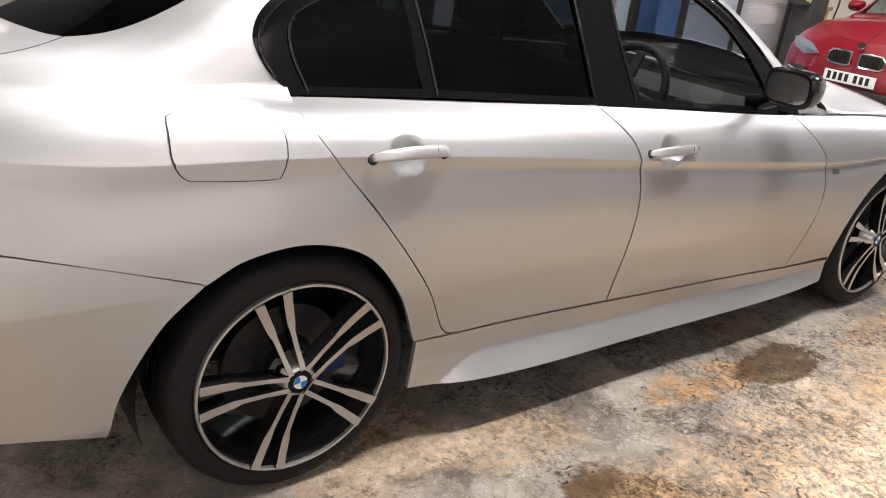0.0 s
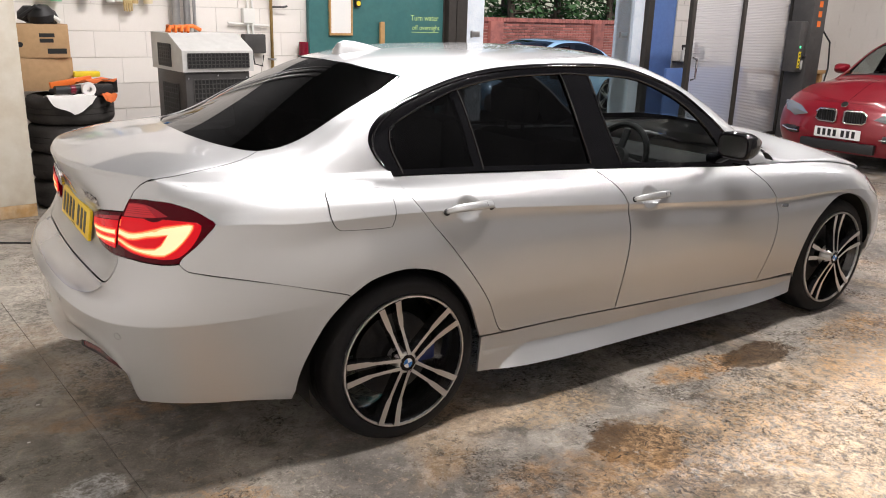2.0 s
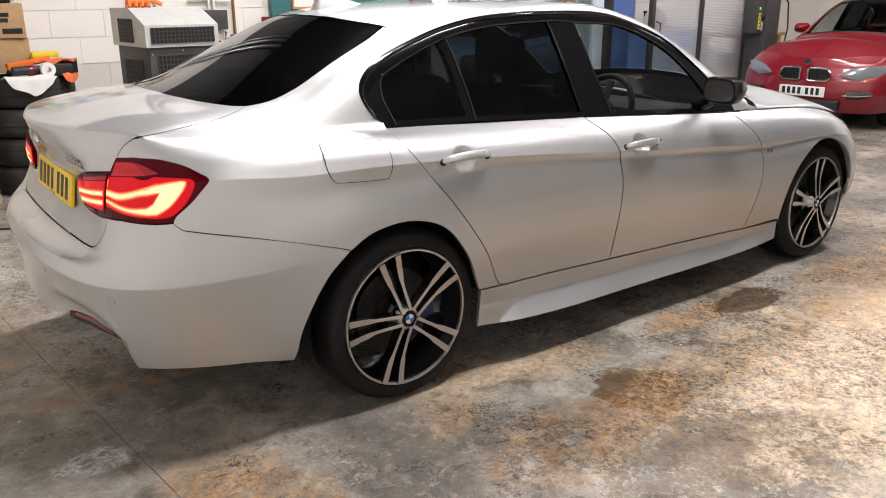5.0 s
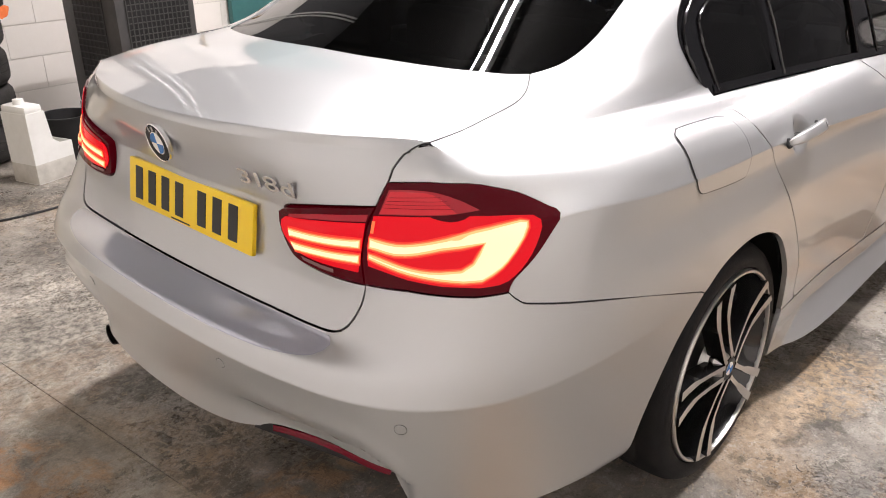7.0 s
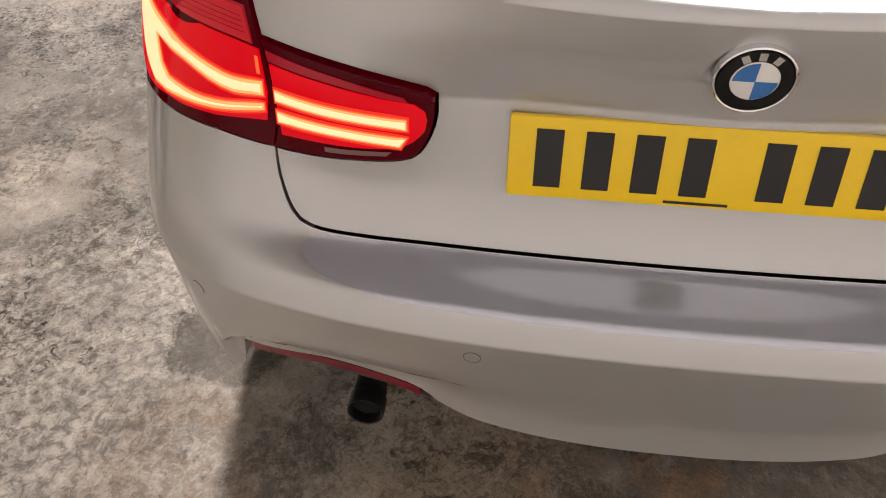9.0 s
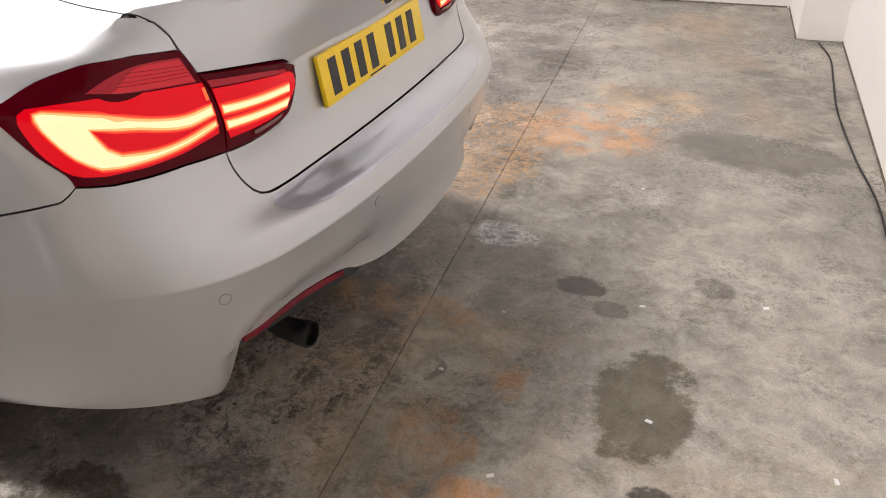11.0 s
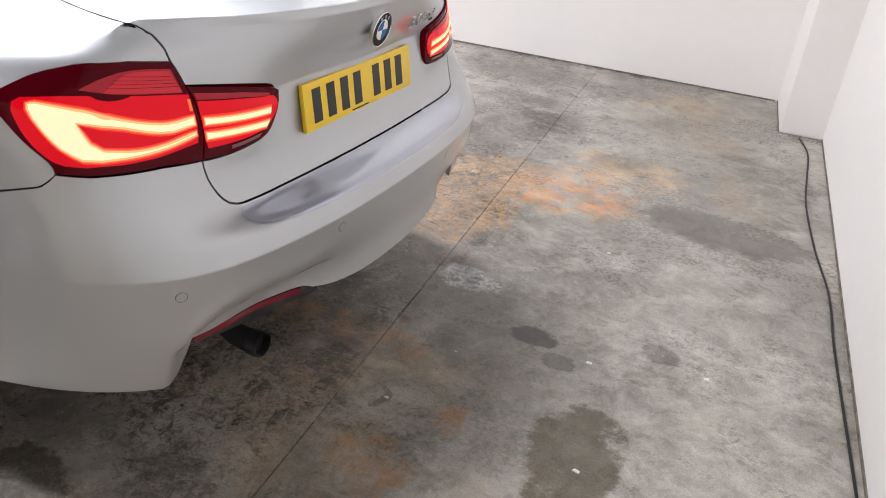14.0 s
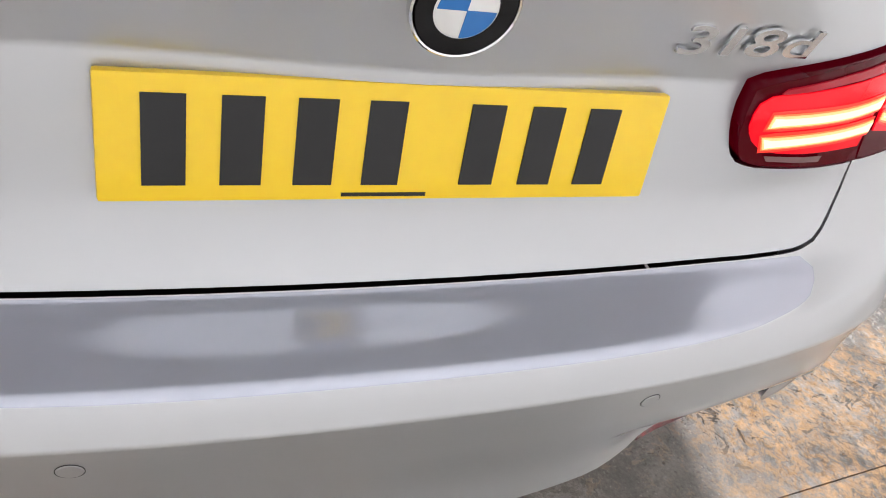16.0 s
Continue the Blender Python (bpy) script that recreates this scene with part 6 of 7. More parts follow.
for x, y, a in ((4.74, Y1 - .052, 0), (DOOR_B - .004, Y1 + .10, -90)):
    h = fitting("hinge_plate", x, y, 1.36, "grey steel hinge plate on the doorway", "hinge", a, "hinge plates")
    part("plate", Geo().box((-.07, -.008, -.03), (.07, .0, .03), None, .003), STEEL, h)
    part("pin", Geo().tube([(-.06, -.012, -.04), (-.06, -.012, .04)], .012), STEEL, h)
bl = fitting("blue_door", 8.31, Y1 - .06, 0, "blue painted door leaf beside the doorway", "door")
part("leaf", Geo().box((-.27, -.03, .02), (.27, .03, 2.95), None, .006), DOOR_BLUE, bl)
part("edge_strip", Geo().box((.272, -.035, .02), (.29, .03, 2.95)), GREY_METAL, bl)

# polycarbonate partition
POLY = frosted("ribbed_polycarbonate", (0.90, 0.89, 0.90), 0.52)
pa = fitting("partition", 0, 3.05, 0, "translucent ribbed plastic partition in a dark frame", "partition")
for x in (7.17, 8.30, 9.50):
    part("post", Geo().box((x - .035, -.03, 0), (x + .035, .03, 2.5), None, .004), DARK_FRAME, pa)
for x0, x1 in ((7.205, 8.265), (8.335, 9.465)):
    part("rail", Geo().box((x0, -.025, 2.42), (x1, .025, 2.5)), DARK_FRAME, pa)
    part("rail", Geo().box((x0, -.025, .02), (x1, .025, .07)), DARK_FRAME, pa)
    g = Geo()
    n = 230
    v = []
    for k in range(n + 1):
        z = .07 + 2.35 * k / n
        v += [(x0, .003 * (k % 2), z), (x1, .003 * (k % 2), z)]
    g.add(v, [(2 * k, 2 * k + 1, 2 * k + 3, 2 * k + 2) for k in range(n)])
    part("sheet", g, POLY, pa, "ribbed translucent sheet", False)
part("pull_handle", Geo().tube([(7.24, -.03, .86), (7.24, -.085, .88), (7.24, -.09, 1.0), (7.24, -.085, 1.12), (7.24, -.03, 1.14)], .014, 10), CHROME, pa)
bb = fitting("blue_screen", 8.7, 3.75, 0, "blue plastic screen behind the partition", "screen")
part("sheet", Geo().box((-1.0, -.02, .05), (.9, .02, .95), None, .01), DOOR_BLUE, bb)
for x in (-.95, .85):
    part("leg", Geo().box((x - .02, -.15, 0), (x + .02, .15, .05), None, .005), DARK_METAL, bb)
sh = fitting("wall_shelf", 8.9, Y1 - .16, 1.0, "dark wall shelf with workshop bottles", "shelf")
part("board", Geo().box((-.25, -.16, -.02), (.6, .155, 0), None, .003), DARK_METAL, sh)
for k, (c, hgt) in enumerate(((WHITE_PLASTIC, .20), (BLACK_PLASTIC, .16), (RED_PLASTIC, .24), (BLACK_PLASTIC, .18))):
    b = fitting("spray_bottle", 8.74 + .16 * k, Y1 - .18, 1.0, "workshop spray bottle standing on the shelf", "bottle", group="bottles on the shelf")
    part("body", Geo().lathe([(0, 0), (.038, 0), (.04, .01), (.04, hgt * .7), (.018, hgt * .85), (.016, hgt)], n=18), c, b)
    part("trigger", Geo().box((-.05, -.012, hgt), (.02, .012, hgt + .04), None, .006).box((-.045, -.006, hgt - .04), (-.03, .006, hgt)), BLACK_PLASTIC, b)

# lift post, bench
lp = fitting("lift_post", 9.45, 2.75, 0, "dark grey two-post car lift column with control box", "car lift")
part("column", Geo().box((-.16, -.14, 0), (.20, .16, 2.9), None, .01), DARK_METAL, lp)
part("rail", Geo().box((.20, -.10, .02), (.26, .12, 2.9), None, .008), BLACK_PLASTIC, lp)
part("base_plate", Geo().box((-.35, -.3, 0), (.4, .3, .02)), DARK_METAL, lp)
cb = part("control_box", Geo().box((-.36, -.10, .95), (-.162, .10, 1.62), None, .015), DARK_METAL, lp)
part("status_light", Geo().lathe([(0, .008), (.014, .006), (.016, 0)], pose(-.30, -.10, 1.28, 90, 0, 0), 16), GREEN_LED, cb)
part("warning_label", Geo().box((-.325, -.104, 1.0), (-.265, -.1005, 1.22)), LABEL_YELLOW, cb)
for k in range(4):
    part("label_bar", Geo().box((-.31, -.106, 1.02 + .05 * k), (-.28, -.1045, 1.045 + .05 * k)), INK, cb)
part("switch_knob", Geo().lathe([(0, .03), (.022, .028), (.026, 0)], pose(-.20, -.10, 1.16, 90, 0, 0), 16), BLACK_PLASTIC, cb)
part("switch_plate", Geo().box((-.24, -.104, .98), (-.19, -.1005, 1.10), None, .002), GREY_METAL, cb)
for k in range(3):
    part("maker_bar", Geo().box((-.02, -.144, 1.55 + .13 * k), (.07, -.1405, 1.63 + .13 * k)), ORANGE, lp)
part("hose", Geo().tube([(.22, -.12, 1.5), (.34, -.18, 1.35), (.36, -.2, 1.0), (.30, -.2, .8)], .012, 8), BLACK_RUBBER, lp)
be = fitting("work_bench", 10.5, 3.6, 0, "wooden work bench with tools along the wall", "bench")
part("top", Geo().box((-.7, -.35, .84), (.7, .35, .89), None, .006), WOOD, be)
for x in (-.62, .62):
    for y in (-.28, .28):
        part("leg", Geo().box((x - .04, y - .04, 0), (x + .04, y + .04, .84), None, .004), WOOD, be)
part("lower_shelf", Geo().box((-.62, -.3, .3), (.62, .3, .33)), WOOD, be)
for k, (x, c, s) in enumerate(((-.45, WHITE_PLASTIC, .11), (-.1, BLACK_PLASTIC, .08), (.3, BLACK_PLASTIC, .1))):
    solo("bench_tool", Geo().box((-s, -s * .7, 0), (s, s * .7, s * 1.7), None, .02).box((-s * .5, -s * .75, s * .4), (s * .5, -s * .7, s * 1.2)), c, "small workshop device standing on the bench", "tool", ROOM @ pose(10.5 + x, 3.5, .89))
for k, (x, c) in enumerate(((-.3, BLACK_PLASTIC), (.2, ORANGE))):
    solo("crate", Geo().box((-.2, -.2, 0), (.2, .2, .25), None, .02).box((-.17, -.17, .25), (.17, .17, .252)), c, "plastic tool crate under the bench", "crate", ROOM @ pose(10.5 + x, 3.5, .33 if k == 0 else 0.0))
ex = fitting("air_line_reel", 10.9, 1.9, 0, "red air line stand by the lift", "stand")
part("pole", Geo().tube([(0, 0, 0), (0, 0, 1.15)], .03, 12), RED_PLASTIC, ex)
part("foot", Geo().lathe([(0, .03), (.15, .03), (.17, 0), (0, 0)], n=20), DARK_METAL, ex)

# leaning white board
wb = fitting("leaning_board", -1.0, 3.52, 0, "tall white board with a rotten brown lower edge", "panel")
part("sheet", Geo().box((-.70, -.02, .10), (.63, .02, 2.3), None, .004), mat("stained_cream_board", (0.62, 0.585, 0.50), 0.5, grain=0.15, grain_scale=14, stain=(0.42, 0.33, 0.21), stain_scale=3.2, stain_amount=0.55, bump=0.1, bump_scale=40, rough_var=0.1), wb)
ROT = mat("rotten_wood", (0.42, 0.26, 0.11), 0.9, grain=0.3, grain_scale=15, bump=0.6, bump_scale=40, stain=(0.62, 0.52, 0.38), stain_scale=9, stain_amount=0.8)
part("lower_edge", Geo().box((-.70, -.019, 0), (.63, .019, .10), None, .006), ROT, wb)
part("catch", Geo().box((.22, -.035, 1.05), (.25, -.019, 1.14), None, .005), BLACK_PLASTIC, wb)

# stack of tyres with clutter on it
LOOSE_TYRE = mat("dusty_tyre_rubber", (0.030, 0.028, 0.027), 0.75, spec=0.3, bump=0.3, bump_scale=180, grain=0.35, grain_scale=22, stain=(0.075, 0.07, 0.065), stain_scale=7, stain_amount=0.6)
TYRE_PROFILE = [(.215, .02), (.235, .002), (.275, 0), (.305, .012), (.322, .035), (.327, .06), (.3275, .085), (.321, .0855), (.321, .0905), (.328, .091), (.328, .128), (.321, .1285), (.321, .1335), (.3275, .134), (.327, .16), (.322, .185), (.305, .208), (.275, .22), (.235, .218), (.215, .20)]
for k in range(4):
    t = solo("loose_tyre", Geo().lathe([(r, h * 1.0) for r, h in TYRE_PROFILE], n=56, close=True), LOOSE_TYRE, "used black car tyre lying in a stack", "tyre", ROOM @ pose(.02 + .012 * math.sin(3 * k), 3.84 + .012 * math.cos(5 * k), .222 * k), group="stacked tyres")
TZ = .89
dr = fitting("cordless_drill", .0, 3.60, TZ, "black cordless drill lying on the tyres", "drill", 8)
part("body", Geo().tube([(-.14, 0, .05), (.02, 0, .05), (.08, 0, .052)], [.030, .034, .028], 14), BLACK_PLASTIC, dr)
part("grip", Geo().tube([(-.09, 0, .04), (-.13, .10, .035)], [.022, .02], 10), BLACK_PLASTIC, dr)
part("motor_band", Geo().tube([(-.03, 0, .0505), (.01, 0, .0505)], .0355, 14), RED_PLASTIC, dr)
solo("tape_roll", Geo().lathe([(.02, -.03), (.05, -.03), (.052, 0), (.05, .03), (.02, .03)], pose(0, 0, .052, 90, 0, 0), 28, True), CLOTH_WHITE, "cream roll of masking tape on the tyres", "tape", ROOM @ pose(.10, 3.56, TZ))
solo("charger_box", Geo().box((-.07, -.05, 0), (.07, .05, .085), None, .012).box((-.05, -.053, .02), (.05, -.05, .065)), BLACK_PLASTIC, "black battery charger on the tyres", "charger", ROOM @ pose(.22, 3.60, TZ, 0, 0, -6))
solo("charger_box", Geo().box((-.06, -.05, 0), (.06, .05, .11), None, .012).box((-.04, -.053, .03), (.04, -.05, .08)), BLACK_PLASTIC, "black and orange battery pack on the tyres", "charger", ROOM @ pose(.30, 3.74, TZ, 0, 0, 20))
solo("white_rag", cloth_sheet(.36, .14, .14, 3), CLOTH_WHITE, "white cloth draped over the tyre edge", "cloth", ROOM @ pose(-.04, 3.62, TZ))
solo("orange_rag", cloth_sheet(.12, .10, .07, 5), CLOTH_ORANGE, "orange cloth draped over the tyre edge", "cloth", ROOM @ pose(.24, 3.60, TZ + .004))
solo("orange_rag", cloth_sheet(.30, .16, .01, 8), CLOTH_ORANGE, "orange cloth folded on the tyres", "cloth", ROOM @ pose(.20, 3.80, TZ + .10))
solo("orange_level", Geo().box((-.16, -.02, 0), (.16, .02, .045), None, .006).box((-.03, -.022, .01), (.03, -.02, .035)), ORANGE, "orange spirit level lying on the tyres", "level", ROOM @ pose(.02, 3.72, TZ + .075, 0, -8, 5))
solo("yellow_sponge", Geo().box((-.10, -.05, 0), (.10, .05, .045), None, .012), LABEL_YELLOW, "yellow sponge on top of the clutter", "sponge", ROOM @ pose(.18, 3.88, TZ + .12))


def carton(x, y, z, w, d, h, label, turn):
    c = fitting("cardboard_box", x, y, z, label, "box", turn)
    part("carton", Geo().box((-w / 2, -d / 2, 0), (w / 2, d / 2, h), None, .004), CARD, c)
    part("flap", Geo().box((-w / 2 + .002, -d / 2 + .002, h), (-.002, d / 2 - .002, h + .004)), CARD, c)
    part("flap", Geo().box((.002, -d / 2 + .002, h), (w / 2 - .002, d / 2 - .002, h + .004)), CARD, c)
    return c


carton(-.12, 4.02, TZ + .02, .40, .30, .25, "plain brown cardboard box standing on the tyres", 3)
c2 = carton(-.12, 4.0, TZ + .275, .39, .29, .25, "printed brown cardboard box stacked on another", -2)
for k, (x0, x1, z0, z1) in enumerate(((-.02, .09, .155, .185), (-.02, .08, .115, .145))):
    part("print_bar", Geo().box((x0, -.147, z0), (x1, -.1455, z1)), INK, c2)
part("print_bar", Geo().box((.03, -.147, .03), (.17, -.1455, .07)), INK, c2)
part("print_dot", Geo().lathe([(0, .002), (.02, .0015), (.021, 0)], pose(-.16, -.145, .10, 90, 0, 0), 20), INK, c2)
bag = fitting("black_bag", -.13, 4.0, TZ + .53, "crumpled black work bag on the box", "bag")
g = Geo()
rnd = random.Random(4)
for k in range(7):
    a = rnd.uniform(0, 6.28)
    r = rnd.uniform(.06, .11)
    g.lathe([(.001, r * 1.5), (r * .6, r * 1.35), (r, r * .75), (r * .9, r * .2), (.001, 0)], pose(.10 * math.cos(a), .06 * math.sin(a), 0, rnd.uniform(-15, 15), rnd.uniform(-15, 15), 0), 14)
part("folds", g, BLACK_PLASTIC, bag)
part("strap", Geo().tube([(-.12, -.10, .05), (-.02, -.14, .13), (.10, -.10, .06)], .016, 8), BLACK_PLASTIC, bag)
part("strap_end", Geo().tube([(.10, -.10, .06), (.16, -.12, .02)], .018, 8), WHITE_PLASTIC, bag)

# bottles and gloves on a wall rail
rail = fitting("bottle_rail", .45, Y1 - .02, 1.86, "steel rail holding hanging bottles on the wall", "rail")
part("bar", Geo().tube([(-.60, -.06, 0), (.55, -.06, 0)], .008, 8), STEEL, rail)
for x in (-.5, 0, .45):
    part("bracket", Geo().box((x - .01, -.065, -.012), (x + .01, .018, .012), None, .002), STEEL, rail)
GREEN_B = mat("green_bottle", (0.25, 0.60, 0.36), 0.4, grain=0.1, grain_scale=20)
BLUE_B = mat("blue_bottle", (0.04, 0.22, 0.55), 0.4, grain=0.1, grain_scale=20)
CREAM_B = mat("cream_bottle", (0.68, 0.60, 0.40), 0.45, grain=0.1, grain_scale=20)
TAN_B = mat("tan_bottle", (0.48, 0.36, 0.17), 0.45, grain=0.1, grain_scale=20)
LIME = mat("lime_plastic", (0.45, 0.75, 0.05), 0.4, grain=0.1, grain_scale=20)
for x, m_b, w in ((.02, LIME, .03), (.12, GREEN_B, .045), (.36, BLUE_B, .042), (.56, WHITE_PLASTIC, .036), (.63, WHITE_PLASTIC, .03), (.76, TAN_B, .034), (.88, CREAM_B, .04)):
    b = fitting("hanging_bottle", x, Y1 - .08, 1.60 + .01 * math.sin(x * 40), "plastic cleaning bottle hanging from the wall rail", "bottle", group="hanging bottles")
    part("body", Geo().lathe([(0, 0), (w * .92, 0), (w, .012), (w, .16), (w * .5, .20), (w * .4, .23)], n=20), m_b, b)
    part("print_label", Geo().lathe([(w * 1.01, .05), (w * 1.012, .051), (w * 1.012, .12), (w * 1.01, .121)], n=20), LABEL_WHITE, b)
    part("trigger", Geo().box((-.04, -.012, .23), (.02, .012, .265), None, .006), BLACK_PLASTIC, b)
gl = fitting("yellow_glove", .70, Y1 - .09, 1.55, "dirty yellow rubber glove hanging from the wall rail", "glove")
part("cuff", Geo().lathe([(.03, .12), (.04, .18), (.045, .30)], n=14), TAN_B, gl)
part("palm", Geo().box((-.04, -.014, .04), (.04, .014, .13), None, .012), TAN_B, gl)
for k in range(4):
    part("finger", Geo().tube([(-.03 + .02 * k, 0, .05), (-.032 + .021 * k, -.005, -.03 + .006 * abs(k - 1.5))], [.011, .008], 8), TAN_B, gl)

# heater, its fuel tank, pipes
he = fitting("space_heater", .92, 3.28, 0, "large grey workshop heater with black grilles", "heater")
part("base", Geo().box((-.27, -.30, 0), (.27, .30, .28), None, .008), GREY_METAL, he)
cabn = part("cabinet", Geo().box((-.265, -.295, .28), (.265, .295, 1.10), None, .01), DARK_METAL, he)
hood = Geo().add([(-.29, -.32, 1.10), (.29, -.32, 1.10), (.29, .32, 1.10), (-.29, .32, 1.10), (-.29, -.32, 1.26), (.29, -.32, 1.26), (.29, .32, 1.38), (-.29, .32, 1.38), (.29, -.05, 1.38), (-.29, -.05, 1.38)],
                 [(0, 3, 2, 1), (0, 1, 5, 4), (4, 5, 8, 9), (9, 8, 6, 7), (2, 3, 7, 6), (1, 2, 6, 8, 5), (0, 4, 9, 7, 3)])
hd = part("hood", hood, GREY_METAL, he, "light grey sloping hood", False)


def grille(name, x0, x1, z0, z1, y, parent, nx, nz, turned=False):
    g = Geo()
    for k in range(nx + 1):
        x = x0 + (x1 - x0) * k / nx
        g.box((x - .003, -.004, z0), (x + .003, .0, z1))
    for k in range(nz + 1):
        z = z0 + (z1 - z0) * k / nz
        g.box((x0, -.005, z - .003), (x1, -.001, z + .003))
    back_g = Geo().box((x0, .0, z0), (x1, .004, z1))
    m = (pose(y, 0, 0, 0, 0, -90) if turned else pose(0, y, 0))
    b = part(name, back_g, INK, parent, "black grille opening", False)
    b.matrix_basis = m
    o = part(name + "_mesh", g, DARK_METAL, parent, "", False)
    o.matrix_basis = m


grille("hood_grille", -.25, .25, 1.13, 1.24, -.325, hd, 16, 4)
grille("side_grille", -.16, .10, 1.13, 1.30, -.295, hd, 6, 6, True)
grille("cabinet_grille", -.20, .22, .62, 1.04, -.300, cabn, 14, 12)
grille("cabinet_side_grille", -.16, .16, .45, 1.0, -.270, cabn, 7, 14, True)
part("control_panel", Geo().box((-.2, -.31, .34), (.0, -.295, .52), None, .005), BLACK_PLASTIC, cabn)
part("control_label", Geo().box((-.15, -.313, .36), (-.09, -.3105, .40)), LABEL_WHITE, cabn)
for x, z in ((-.24, .33), (-.24, 1.05), (.24, 1.05), (.24, .33), (.0, 1.07)):
    part("screw", Geo().lathe([(0, .003), (.006, .002), (.007, 0)], pose(x, -.295, z, 90, 0, 0), 8), STEEL, cabn)
part("carry_handle", Geo().tube([(-.24, .1, 1.38), (-.20, .1, 1.42), (-.02, .1, 1.43), (.04, .1, 1.40)], .016, 8), ORANGE, he, "orange cable wrapped on the hood")
for k in range(4):
    part("cable_loop", Geo().tube([(-.24 + .05 * k, .04, 1.385), (-.22 + .05 * k, .08, 1.43), (-.21 + .05 * k, .16, 1.43), (-.20 + .05 * k, .20, 1.385)], .011, 8), ORANGE, he)
tk = fitting("fuel_tank", 1.0, 2.78, 0, "black fuel tank with a white printed label", "tank")
part("body", Geo().box((-.22, -.16, .02), (.24, .16, .28), None, .02), BLACK_PLASTIC, tk)
part("foot", Geo().box((-.20, -.14, 0), (.22, .14, .02)), BLACK_PLASTIC, tk)
part("label_plate", Geo().box((-.16, -.164, .10), (.16, -.160, .18)), LABEL_WHITE, tk)
for k in range(10):
    part("label_bar", Geo().box((-.145 + .029 * k, -.166, .115), (-.125 + .029 * k, -.1642, .165)), INK, tk)
part("cap", Geo().lathe([(0, .04), (.03, .038), (.035, 0)], pose(.1, 0, .28), 18), BLACK_PLASTIC, tk)
part("castor", Geo().lathe([(0, .02), (.025, .02), (.03, 0), (.025, -.02), (0, -.02)], pose(-.15, -.17, .031, 90, 0, 0), 16), STEEL, tk)
fl = fitting("flue_pipe", 1.18, Y1 - .10, 1.40, "pair of bright steel pipes rising up the wall", "pipe")
for x, r in ((-.06, .035), (.04, .03), (.11, .015)):
    part("pipe", Geo().tube([(x, 0, -.25), (x, 0, CEIL - 1.40)], r, 16), STEEL, fl)
eb = fitting("switch_box", 1.89, Y1 - .05, 1.16, "grey electric switch box with a cable", "switch box")
part("body", Geo().box((-.11, -.05, 0), (.11, .046, .18), None, .01), DARK_METAL, eb)
part("lead", Geo().tube([(-.03, -.04, 0), (-.02, -.06, -.10), (.06, -.06, -.12), (.08, -.05, -.02)], .008, 8), BLACK_RUBBER, eb)
for x in (-.05, .0):
    part("conduit", Geo().tube([(x, 0, .18), (x, 0, CEIL - 1.16)], .012, 10), WHITE_PLASTIC, eb)
part("socket", Geo().box((-.10, -.02, .28), (.02, .046, .42), None, .008), WHITE_PLASTIC, eb)
cp = fitting("copper_pipe", 2.09, Y1 - .05, 0, "old copper water pipe with a valve on the wall", "pipe")
part("pipe", Geo().tube([(0, 0, .3), (0, 0, 1.78)], .015, 12), COPPER, cp)
part("valve", Geo().lathe([(.02, -.05), (.034, -.03), (.034, .03), (.02, .05)], pose(0, 0, 1.72), 14), COPPER, cp)
part("lever", Geo().tube([(0, -.04, 1.72), (.10, -.05, 1.72)], .008, 8).tube([(0, 0, 1.60), (.12, -.03, 1.60), (.16, -.03, 1.61)], .010, 8), DARK_METAL, cp)
part("branch", Geo().tube([(-.45, .01, 1.44), (-.03, .01, 1.42)], .012, 8), WHITE_PLASTIC, cp)
for z in (.5, 1.1):
    part("clip", Geo().box((-.03, -.026, z - .01), (.03, .045, z + .01), None, .002), STEEL, cp)
ru = fitting("red_lamp", 2.42, Y1 - .09, 1.14, "small red warning lamp on the wall", "lamp")
part("shade", Geo().lathe([(0, .13), (.045, .13), (.05, .12), (.055, 0), (0, 0)], n=18), RED_PLASTIC, ru)
part("bracket", Geo().box((-.02, .03, -.02), (.02, .088, .02)), DARK_METAL, ru)

# canister, bucket, cables
ca = fitting("jerry_can", .13, 3.10, 0, "dirty white plastic canister cut open at the top", "canister", 12)
g = Geo().box((-.13, -.10, 0), (.13, .10, .012), None, .004).box((-.13, -.10, .006), (-.124, .10, .40), None, .002).box((.124, -.10, .006), (.13, .10, .20), None, .002)
for y in (-.10, .094):
    g.prism([(-.127, .006), (.127, .006), (.127, .20), (.05, .205), (.01, .235), (-.01, .40), (-.127, .40)], y, y + .006, Matrix(((1, 0, 0, 0), (0, 0, 1, 0), (0, 1, 0, 0), (0, 0, 0, 1))))
part("cut_shell", g, WHITE_PLASTIC, ca, "white plastic shell cut open at one side", False)
part("shoulder", Geo().box((-.128, -.098, .392), (-.015, .098, .44), None, .018), WHITE_PLASTIC, ca)
part("grimy_base", Geo().box((-.1315, -.1015, .004), (.1315, .1015, .115), None, .006), mat("grimy_white_plastic", (0.55, 0.53, 0.48), 0.55, grain=0.15, grain_scale=25, stain=(0.30, 0.28, 0.24), stain_scale=9, stain_amount=0.7), ca, "grimy lower band of the canister")
part("cap", Geo().lathe([(0, .03), (.028, .028), (.03, 0)], pose(-.08, 0, .44), 16), WHITE_PLASTIC, ca)
bu = fitting("bucket", .42, 3.35, 0, "black plastic bucket beside the heater", "bucket")
part("shell", Geo().lathe([(0, .0), (.11, 0), (.115, .01), (.145, .26), (.155, .262), (.155, .275), (.143, .275), (.138, .26), (.108, .015), (0, .015)], n=32), BLACK_PLASTIC, bu)
